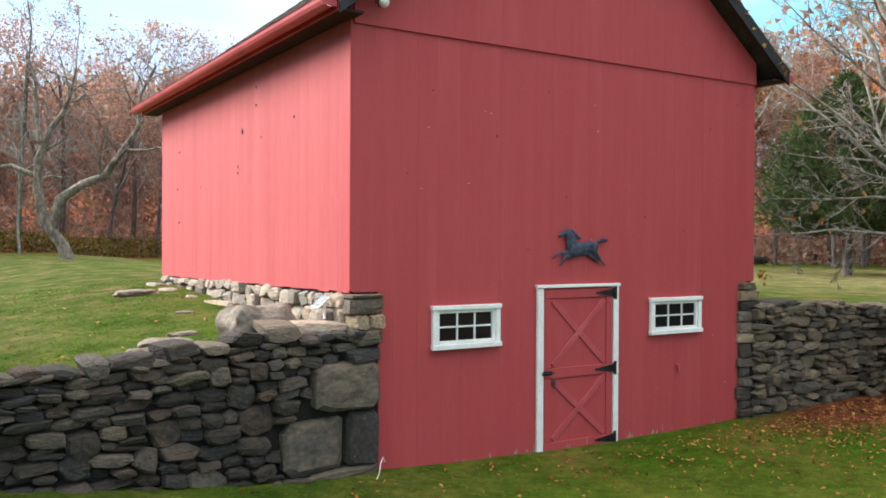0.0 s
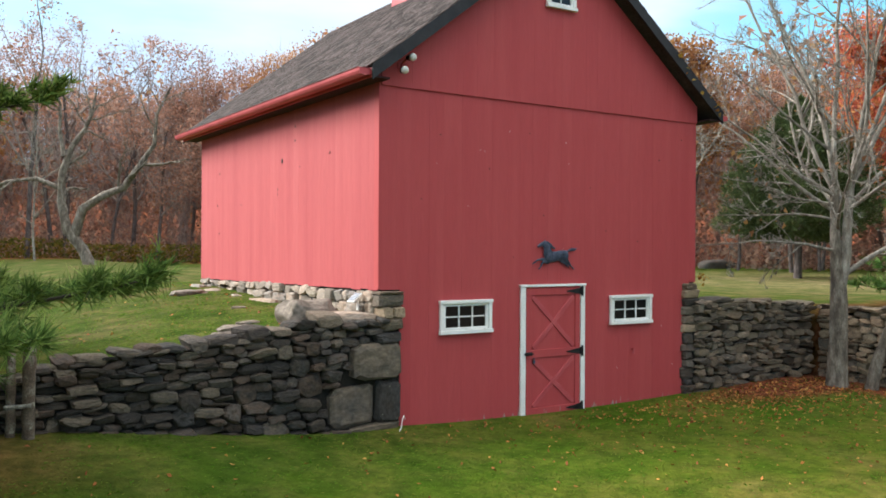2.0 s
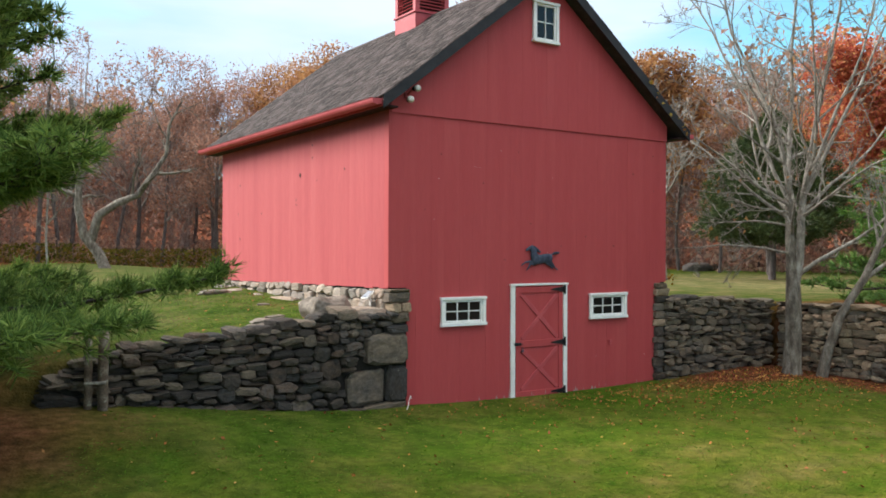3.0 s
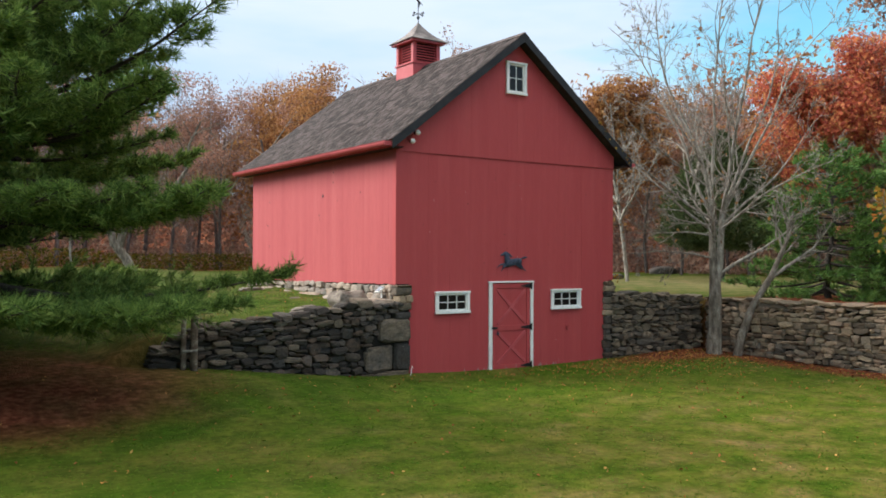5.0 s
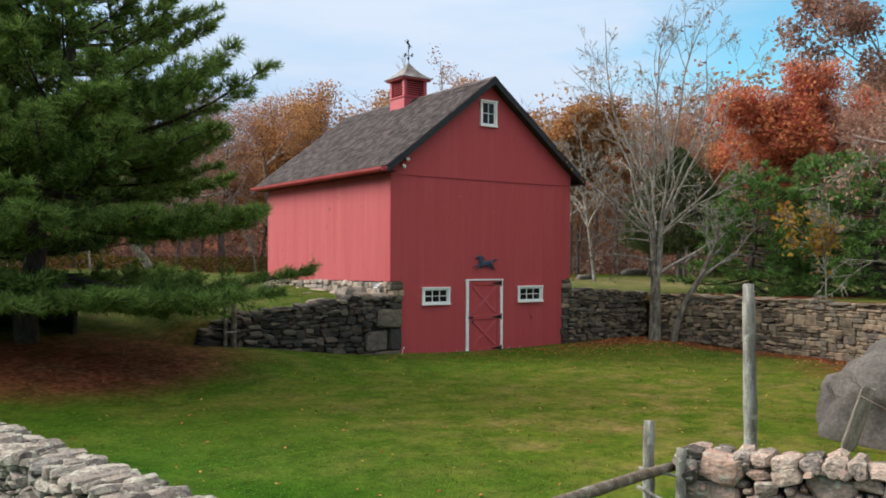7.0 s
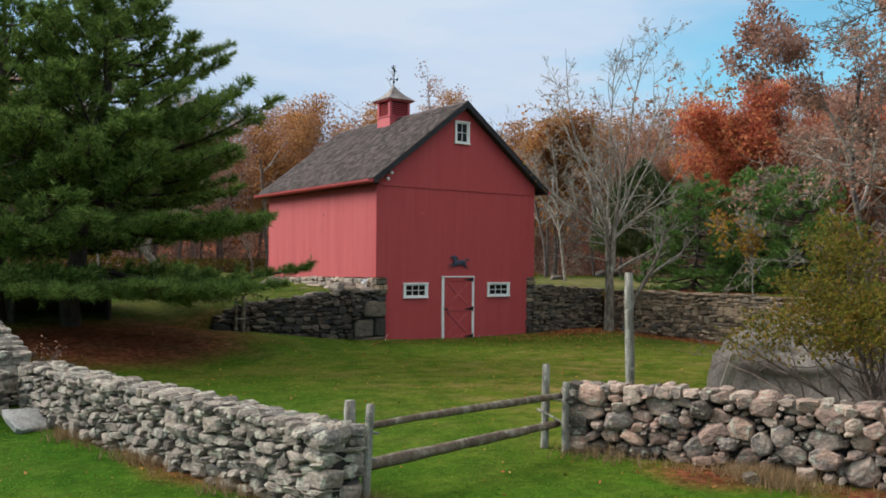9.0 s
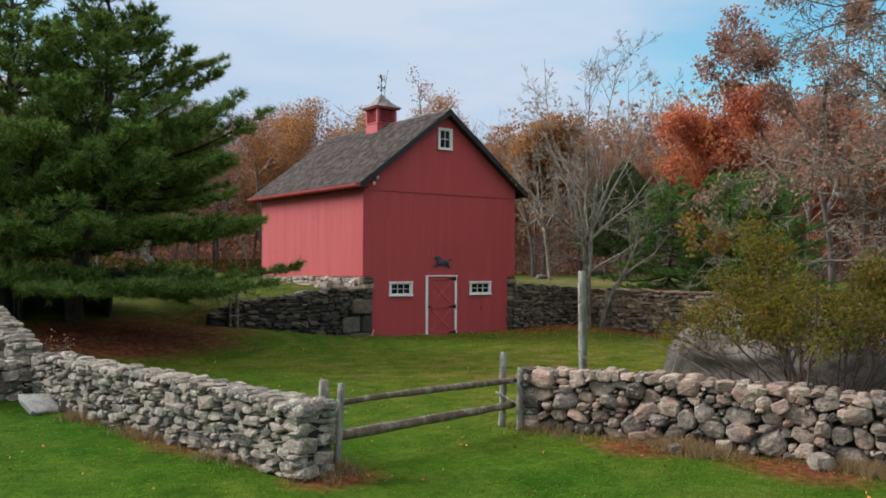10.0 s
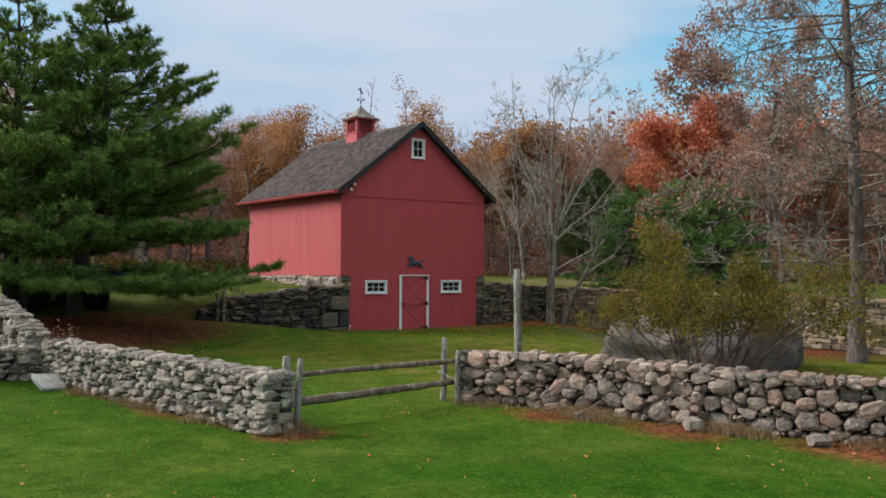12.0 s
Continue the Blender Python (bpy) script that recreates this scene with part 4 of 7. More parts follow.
def build_cupola():
    cx, cy, h = 3.2, 4.15, 0.43
    cup = part("cupola", box((cx - h, cy - h, 6.95), (cx + h, cy + h, 7.60), 0.006), M["trim_red"], barn, "red louvred roof cupola with shingled hip roof")
    part("ledge", box((cx - h - 0.03, cy - h - 0.03, 7.60), (cx + h + 0.03, cy + h + 0.03, 7.64), 0.005), M["trim_red"], cup)
    for sx in (-1, 1):
        for sy in (-1, 1):
            part("corner_post", box((min(cx + sx * h, cx + sx * (h - 0.11)), min(cy + sy * h, cy + sy * (h - 0.11)), 7.641), (max(cx + sx * h, cx + sx * (h - 0.11)), max(cy + sy * h, cy + sy * (h - 0.11)), 8.17), 0.004), M["trim_red"], cup)
    part("cupola_core", box((cx - h + 0.12, cy - h + 0.12, 7.641), (cx + h - 0.12, cy + h - 0.12, 8.17)), M["inside"], cup)
    for k in range(7):
        z = 7.68 + k * 0.07
        for s in (-1, 1):
            part("louvre", box((cx - h + 0.11, cy + s * (h - 0.05) - 0.04, z - 0.006), (cx + h - 0.11, cy + s * (h - 0.05) + 0.04, z + 0.006), 0.0, Matrix.Rotation(s * -0.6, 3, "X")), M["trim_red"], cup)
            part("louvre", box((cx + s * (h - 0.05) - 0.04, cy - h + 0.11, z - 0.006), (cx + s * (h - 0.05) + 0.04, cy + h - 0.11, z + 0.006), 0.0, Matrix.Rotation(s * 0.6, 3, "Y")), M["trim_red"], cup)
    part("cornice", box((cx - 0.53, cy - 0.53, 8.17), (cx + 0.53, cy + 0.53, 8.235), 0.008), M["trim_red"], cup)
    # flared hip roof in shingle courses
    rf = part("cupola_roof", box((cx - 0.55, cy - 0.55, 8.236), (cx + 0.55, cy + 0.55, 8.25)), M["shingle_bulk"], cup)
    bm = bmesh.new()
    prof = [(0.575, 8.245), (0.42, 8.345), (0.29, 8.45), (0.18, 8.57), (0.09, 8.69), (0.015, 8.80)]
    for (r0, z0), (r1, z1) in zip(prof, prof[1:]):
        q = [bm.verts.new((cx + sx * r, cy + sy * r, z)) for r, z in ((r0, z0), (r1 + 0.004, z1)) for sx, sy in ((-1, -1), (1, -1), (1, 1), (-1, 1))]
        lip = [bm.verts.new((v.co.x, v.co.y, v.co.z - 0.02)) for v in q[:4]]
        for k in range(4):
            j = (k + 1) % 4
            bm.faces.new((q[k], q[j], q[4 + j], q[4 + k]))
            bm.faces.new((lip[k], lip[j], q[j], q[k]))
    part("hip_shingles", bm, M["hip"], cup)
    # weathervane
    van = part("weathervane", rod((cx, cy, 8.78), (cx, cy, 9.36), 0.012), M["iron"], cup, "dark horse weathervane")
    bm = bmesh.new()
    bmesh.ops.create_uvsphere(bm, u_segments=12, v_segments=8, radius=0.045, matrix=Matrix.Translation((cx, cy, 8.95)))
    part("ball", bm, M["iron"], van)
    bm = bmesh.new()
    for ang in (0.3, 0.3 + math.pi / 2):
        v = Vector((math.cos(ang), math.sin(ang), 0)) * 0.17
        c = Vector((cx, cy, 9.05))
        rod(c - v, c + v, 0.008, 6, bm)
        for s in (-1, 1):
            add_box(bm, c + s * v - Vector((0.02, 0.02, 0.025)), c + s * v + Vector((0.02, 0.02, 0.025)))
    part("compass_arms", bm, M["iron"], van)
    return van, Vector((cx, cy, 9.12))


VANE, VANE_AT = build_cupola()


def blob_chain(bm, chain, sides=10, flat=0.5):
    """Rounded limb through (x, z, r) points in the xz plane, flattened in y."""
    for (x0, z0, r0), (x1, z1, r1) in zip(chain, chain[1:]):
        rod((x0, 0, z0), (x1, 0, z1), r0, sides, bm, r1)
    for x, z, r in chain:
        bmesh.ops.create_icosphere(bm, subdivisions=2, radius=r, matrix=Matrix.Translation((x, 0, z)))


def horse_shape():
    bm = bmesh.new()
    blob_chain(bm, [(-0.11, -0.055, 0.095), (0.01, -0.050, 0.084), (0.11, -0.030, 0.080), (0.205, -0.032, 0.088)])
    blob_chain(bm, [(-0.125, -0.01, 0.092), (-0.150, 0.085, 0.070), (-0.195, 0.150, 0.046)])
    blob_chain(bm, [(-0.195, 0.158, 0.043), (-0.255, 0.140, 0.034), (-0.320, 0.112, 0.021)])
    blob_chain(bm, [(-0.19, 0.185, 0.014), (-0.186, 0.218, 0.006)])
    blob_chain(bm, [(-0.145, 0.175, 0.022), (-0.075, 0.125, 0.032), (-0.015, 0.082, 0.020), (0.02, 0.085, 0.010)])
    blob_chain(bm, [(-0.13, -0.10, 0.042), (-0.24, -0.090, 0.023), (-0.335, -0.100, 0.016), (-0.43, -0.158, 0.012)])
    blob_chain(bm, [(-0.13, -0.125, 0.040), (-0.226, -0.132, 0.021), (-0.288, -0.222, 0.014), (-0.312, -0.238, 0.014)])
    blob_chain(bm, [(0.213, -0.085, 0.060), (0.29, -0.145, 0.030), (0.350, -0.205, 0.014), (0.40, -0.238, 0.016)])
    blob_chain(bm, [(0.15, -0.10, 0.045), (0.213, -0.147, 0.026), (0.27, -0.198, 0.014), (0.295, -0.212, 0.014)])
    blob_chain(bm, [(0.245, 0.020, 0.016), (0.30, 0.050, 0.020), (0.355, 0.062, 0.030), (0.417, 0.066, 0.024), (0.462, 0.072, 0.008)])
    for v in bm.verts:
        v.co.y *= 0.38
    for f in bm.faces:
        f.smooth = True
    return bm


plaque = part("wall_horse", horse_shape(), M["slate"])
plaque.matrix_basis = Matrix.Translation((3.06, -0.066, 2.40))
cast = plaque.modifiers.new("cast", "REMESH")
cast.mode, cast.voxel_size, cast.use_smooth_shade = "VOXEL", 0.008, True
tagged(plaque, "dark blue-grey cast running horse above the barn door", "wall plaque")
vh = part("vane_horse", horse_shape(), M["iron"], VANE, local=True)
vh.matrix_basis = placed(VANE).inverted() @ (Matrix.Translation((VANE_AT.x, VANE_AT.y, 9.43)) @ Matrix.Rotation(0.2, 4, "Z") @ Matrix.Rotation(0.75, 4, "Y") @ Matrix.Diagonal((0.42, 0.5, 0.42, 1)))


def small_fixtures():
    # twin floodlight under the rake
    lamp = thing("floodlight", (0.28, -0.06, 4.98), "twin outdoor floodlight with frosted bulbs on the gable", "light")
    part("mount", box((0.23, -0.085, 4.93), (0.33, -0.057, 5.03), 0.008), M["trim_red"], lamp)
    for dx, dz in ((0.06, 0.10), (-0.03, -0.09)):
        bm = rod((0.28, -0.08, 4.98), (0.28 + dx, -0.16, 4.98 + dz), 0.018, 8)
        part("arm", bm, M["trim_red"], lamp)
        bm = rod((0.28 + dx, -0.15, 4.98 + dz), (0.28 + dx * 1.4, -0.24, 4.975 + dz), 0.032, 12, None, 0.05)
        hd = part("lamp_head", bm, M["iron"], lamp)
        bm = bmesh.new()
        bmesh.ops.create_uvsphere(bm, u_segments=12, v_segments=8, radius=0.055, matrix=Matrix.Translation((0.28 + dx * 1.4, -0.255, 4.975 + dz)))
        part("bulb", bm, M["lamp_glass"], hd)
    # iron ring on the front boards
    ring = part("wall_ring", rod((4.78, -0.03, 0.82), (4.78, -0.09, 0.80), 0.02, 8), M["trim_red"])
    tagged(ring, "red painted iron peg on the barn front", "peg")
    bm = rod((4.78, -0.075, 0.83), (4.78, -0.075, 0.73), 0.016, 8)
    part("drop", bm, M["trim_red"], ring)
    # small solar panel at the foot of the side wall
    pan = thing("solar_panel", (-0.16, 0.42, 1.72), "small white framed solar panel on the stone sill", "solar panel")
    t = Euler((0, -0.7, 0)).to_matrix()
    part("panel_frame", box((-0.25, 0.32, 1.765), (-0.07, 0.52, 1.785), 0.003, t), M["white"], pan)
    part("panel_face", box((-0.242, 0.34, 1.787), (-0.088, 0.50, 1.791), 0.0, t), M["panel"], pan)
    part("stand", box((-0.12, 0.40, 1.60), (-0.10, 0.44, 1.75)), M["white"], pan)
    # loose white cable end at the foot of the pier
    pts = [(0.10, -0.36, -0.02), (0.16, -0.34, 0.06), (0.20, -0.30, 0.16), (0.26, -0.24, 0.20), (0.30, -0.20, 0.14)]
    cab = part("cable", tube_mesh("cable", [(pts, [0.006] * 5, 5)], M["white"]), None)
    tagged(cab, "loose white cable end beside the stone pier", "cable")


small_fixtures()


# ---- stone walls ----
def stone_mesh(rng, style):
    """A split or rounded stone, its worn face towards -y, with an uneven many-sided outline."""
    n = rng.randint(7, 9) if style != "block" else 8
    p = {"block": rng.uniform(6.0, 10.0), "slab": rng.uniform(3.0, 5.0), "field": rng.uniform(2.4, 3.4)}[style]
    lo = 0.93 if style == "block" else 0.84
    ring = []
    for k in range(n):
        a = (k + (rng.uniform(-0.32, 0.32) if style != "block" else 0.32 * (-1) ** k + 0.5 + rng.uniform(-0.08, 0.08))) * 2 * math.pi / n
        c, q = math.cos(a), math.sin(a)
        r = 0.5 * (abs(c) ** p + abs(q) ** p) ** (-1 / p) * rng.uniform(lo, 1.06 if lo < 0.9 else 1.02)
        ring.append((c * r, q * r))
    steps = ((-0.5, 0.80), (-0.40, 0.97), (0.1, 1.0), (0.5, 0.86)) if style != "field" else ((-0.5, 0.62), (-0.36, 0.92), (-0.05, 1.0), (0.5, 0.8))
    bm = bmesh.new()
    tx, tz = rng.uniform(-0.12, 0.12), rng.uniform(-0.14, 0.14)
    rows = []
    for y, sc in steps:
        rows.append([bm.verts.new((u * sc + rng.uniform(-0.02, 0.02), y + (u * tx + v * tz if y < 0 else 0) + rng.uniform(-0.02, 0.02), v * sc + rng.uniform(-0.035, 0.035))) for u, v in ring])
    for r0, r1 in zip(rows, rows[1:]):
        for k in range(n):
            bm.faces.new((r0[k], r0[(k + 1) % n], r1[(k + 1) % n], r1[k]))
    hub = bm.verts.new((rng.uniform(-0.15, 0.15), -0.5 - rng.uniform(0.0, 0.07), rng.uniform(-0.12, 0.12)))
    for k in range(n):
        bm.faces.new((rows[0][(k + 1) % n], rows[0][k], hub))
    bm.faces.new(rows[-1])
    bmesh.ops.recalc_face_normals(bm, faces=bm.faces[:])
    for f in bm.faces:
        f.smooth = False
    me = bpy.data.meshes.new("stone")
    bm.to_mesh(me)
    bm.free()
    return me


def lichen(m, amount=0.535):
    """Pale crusts of lichen in ragged spots."""
    nt = m.node_tree
    L = nt.links.new
    geo, n = nt.nodes.new("ShaderNodeNewGeometry"), nt.nodes.new("ShaderNodeTexNoise")
    n.inputs["Scale"].default_value, n.inputs["Detail"].default_value, n.inputs["Roughness"].default_value = 9.0, 8.0, 0.68
    L(geo.outputs["Position"], n.inputs["Vector"])
    mr = nt.nodes.new("ShaderNodeMapRange")
    mr.inputs["From Min"].default_value, mr.inputs["From Max"].default_value, mr.inputs["To Max"].default_value = amount, amount + 0.06, 0.75
    L(n.outputs["Fac"], mr.inputs["Value"])
    b = nt.nodes["Principled BSDF"]
    old = b.inputs["Base Color"].links[0].from_socket
    x = nt.nodes.new("ShaderNodeMix")
    x.data_type = "RGBA"
    x.inputs[7].default_value = (0.42, 0.41, 0.33, 1)
    L(mr.outputs[0], x.inputs[0])
    L(old, x.inputs[6])
    L(x.outputs[2], b.inputs["Base Color"])


lichen(M["stone_field"])
lichen(M["stone_rose"], 0.56)
lichen(M["post"], 0.58)
lichen(M["rail"], 0.60)
lichen(M["stone_dark"], 0.66)
SRNG = random.Random(5)
STONES = {}
for look_of in ("stone_dark", "stone_ledge", "stone_rose", "stone_tan", "stone_field", "stone_pale"):
    for style in ("slab", "field", "block"):
        kept = [stone_mesh(SRNG, style) for _ in range(14)]
        for me in kept:
            me.materials.append(M[look_of])
        STONES[look_of, style] = kept


def rubble(rng, length, height, wmin, wmax, hmin, hmax, aspect=2.2, big=0.1):
    """Random rubble: wavering courses of uneven stones (u0, u1, v0, v1), some spanning two courses, some stacked thin."""
    out, held, v = [], [], 0.0
    seed = rng.uniform(0, 90)

    def wave(u, w):
        return noise.noise(Vector((u * 1.1, w * 2.3, seed))) * 0.9 * hmin * min(1.0, 4 * w * (height - w) / height ** 2 + 0.05)

    while v < height - 0.3 * hmin:
        h = rng.uniform(hmin, hmax) ** 1.0
        h = height - v if height - v - h < hmin * 0.8 else h
        nxt, u = [], 0.0
        high = rng.uniform(hmin, hmax) * 0.9
        while u < length - 0.2 * wmin:
            block = next((q for q in held if q[0] <= u + 1e-6 < q[1]), None)
            if block:
                u = block[1]
                continue
            w = min(max(h * rng.uniform(0.9, 1.6) * (0.55 + 0.45 * aspect), wmin), wmax) * rng.uniform(0.75, 1.15)
            stop = min([q[0] for q in held if q[0] > u] + [length])
            w = stop - u if stop - u - w < wmin * 0.7 else w
            a, b, c, d = u, u + w, v, v + h
            if rng.random() < big and v + h + high < height and w < wmax * 1.3:
                d = v + h + high
                nxt.append((a, b))
                cuts = [(a, b, c, d)]
            elif h > 1.7 * hmin and rng.random() < 0.35:
                m = c + h * rng.uniform(0.35, 0.65)
                k = a + w * rng.uniform(0.4, 0.6)
                cuts = [(a, b, c, m), (a, b, m, d)] if w < 1.8 * wmin or rng.random() < 0.5 else [(a, b, c, m), (a, k, m, d), (k, b, m, d)]
            else:
                cuts = [(a, b, c, d)]
            for p, q, e, g in cuts:
                out.append((p, q, e + wave((p + q) / 2, e), g + wave((p + q) / 2, g)))
            u = b
        held = nxt
        v += h
        if nxt:
            # the next course is as high as the stones that reach into it
            h2 = min(high, height - v)
            row = v + h2
            u = 0.0
            while u < length - 0.2 * wmin:
                block = next((q for q in held if q[0] <= u + 1e-6 < q[1]), None)
                if block:
                    u = block[1]
                    continue
                w = min(max(h2 * rng.uniform(0.9, 1.6) * (0.55 + 0.45 * aspect), wmin), wmax) * rng.uniform(0.75, 1.15)
                stop = min([q[0] for q in held if q[0] > u] + [length])
                w = stop - u if stop - u - w < wmin * 0.7 else w
                out.append((u, u + w, v + wave(u + w / 2, v), row + wave(u + w / 2, row)))
                u += w
            v, held = row, []
    return out


def tumbled(rng, length, height, wmin, wmax, hmin, hmax):
    """Fieldstones of every size fitted together at random: large ones first, smaller ones in what is left."""
    U, Z, W, H = [np.zeros(0)] * 4
    for size, tries in ((1.0, 160), (0.75, 420), (0.55, 800), (0.36, 900), (0.2, 1500), (0.05, 1600), (-0.1, 1600)):
        for _ in range(int(tries * length / 8)):
            k = size * rng.uniform(0.75, 1.2)
            w, h = (wmin + (wmax - wmin) * k) * rng.uniform(0.8, 1.25), (hmin + (hmax - hmin) * k) * rng.uniform(0.7, 1.2)
            u, z = rng.uniform(w * 0.4, length - w * 0.4), rng.uniform(h * 0.35, height - h * 0.4)
            if len(U) == 0 or ((np.abs(U - u) / (W + w) * 2) ** 2.6 + (np.abs(Z - z) / (H + h) * 2) ** 2.6).min() > 0.74:
                U, Z, W, H = np.append(U, u), np.append(Z, z), np.append(W, w), np.append(H, h)
    return [(float(u - w / 2), float(u + w / 2), float(z - h / 2), float(z + h / 2)) for u, z, w, h in zip(U, Z, W, H)]


def lay(wall, start, end, base, top, rects, height, look_of, rng, styles, depth=0.26, proud=0.03, inset=0.0, over=1.06, tilt=0.11):
    """Lays stones on an upright face from start to end (x, y); base and top give the heights along it (0 to 1). The face looks to the right of the way from start to end."""
    s, e = Vector((*start, 0)), Vector((*end, 0))
    length = (e - s).length
    d = (e - s) / length
    nrm = Vector((d.y, -d.x, 0))
    inv = placed(wall).inverted()
    n = 0
    for a, b, c, h in rects:
        um, vm = (a + b) / 2, (c + h) / 2
        wob = noise.noise(Vector((um * 0.9, vm * 1.7, rng_seed(start)))) * 0.05
        f = um / length
        z0, z1 = base(f), top(f)
        k = (z1 - z0) / height
        zc = z0 + vm * k + wob * (1 if 0.15 < vm / height < 0.9 else 0.2)
        size = ((b - a) * over, depth * rng.uniform(0.85, 1.2), (h - c) * k * over)
        p = s + d * um + nrm * (inset - depth / 2 + rng.uniform(-proud, proud)) + Vector((0, 0, zc))
        rot = Matrix.Rotation(math.atan2(d.y, d.x), 4, "Z") @ Euler((rng.gauss(0, 0.09), rng.gauss(0, tilt), rng.gauss(0, 0.09))).to_matrix().to_4x4()
        flip = Matrix.Rotation(math.pi * rng.randint(0, 1), 4, "Y")
        me = rng.choice(STONES[look_of, rng.choice(styles)])
        m = Matrix.Translation(p) @ rot @ Matrix.Diagonal((*size, 1)) @ flip
        ob = part("stone", me, None, wall, local=True)
        ob.matrix_basis = inv @ m
        n += 1
    return n


def rng_seed(start):
    return start[0] * 3.1 + start[1] * 1.7


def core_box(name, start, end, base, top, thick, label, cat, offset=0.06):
    """The wall's hearting, blackened for the shade in its gaps, recessed behind its face stones; the wall's thing
    itself.
    """
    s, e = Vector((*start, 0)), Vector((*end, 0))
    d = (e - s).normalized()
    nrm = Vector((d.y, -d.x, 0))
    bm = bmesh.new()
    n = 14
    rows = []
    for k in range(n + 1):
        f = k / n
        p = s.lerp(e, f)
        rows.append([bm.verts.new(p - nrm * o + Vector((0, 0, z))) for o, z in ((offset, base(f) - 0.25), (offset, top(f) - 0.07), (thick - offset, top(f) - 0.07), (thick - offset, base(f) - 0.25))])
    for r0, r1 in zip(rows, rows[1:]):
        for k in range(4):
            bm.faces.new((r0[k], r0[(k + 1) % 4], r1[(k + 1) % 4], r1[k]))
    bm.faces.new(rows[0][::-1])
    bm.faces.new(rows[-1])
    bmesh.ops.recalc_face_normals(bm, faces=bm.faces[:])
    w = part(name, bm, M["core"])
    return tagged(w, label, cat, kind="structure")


def cap_stones(wall, start, end, top, thick, look_of, rng, wmin=0.25, wmax=0.55, h=0.11, styles=("slab",)):
    s, e = Vector((*start, 0)), Vector((*end, 0))
    length = (e - s).length
    d = (e - s) / length
    nrm = Vector((d.y, -d.x, 0))
    inv = placed(wall).inverted()
    u = 0.0
    while u < length - 0.05:
        w = rng.uniform(wmin, wmax)
        rows = 1 if thick < 0.45 else 3 if rng.random() < 0.7 else 2
        for r in range(rows):
            tk = thick / rows
            hh = h * rng.uniform(0.7, 1.5)
            p = s + d * (u + w / 2) - nrm * (tk * (r + 0.5)) + Vector((0, 0, top(min((u + w / 2) / length, 1)) - 0.02 + rng.uniform(-0.03, 0.02)))
            m = Matrix.Translation(p) @ Matrix.Rotation(math.atan2(d.y, d.x) + rng.gauss(0, 0.12), 4, "Z") @ Euler((rng.gauss(0, 0.06), rng.gauss(0, 0.06), 0)).to_matrix().to_4x4() @ Matrix.Diagonal((w * 1.08, tk * 1.1, hh, 1))
            ob = part("stone", rng.choice(STONES[look_of, rng.choice(styles)]), None, wall, local=True)
            ob.matrix_basis = inv @ m
        u += w


def single_stone(wall, at, size, look_of, rng, style="slab", spin=0.0, lean=(0, 0)):
    ob = part("stone", rng.choice(STONES[look_of, style]), None, wall, local=True)
    ob.matrix_basis = placed(wall).inverted() @ (Matrix.Translation(at) @ Euler((lean[0], lean[1], spin)).to_matrix().to_4x4() @ Matrix.Diagonal((*size, 1)))
    return ob


def line_of(*pts):
    xs, ys = zip(*pts)
    return lambda f: float(np.interp(f, xs, ys))


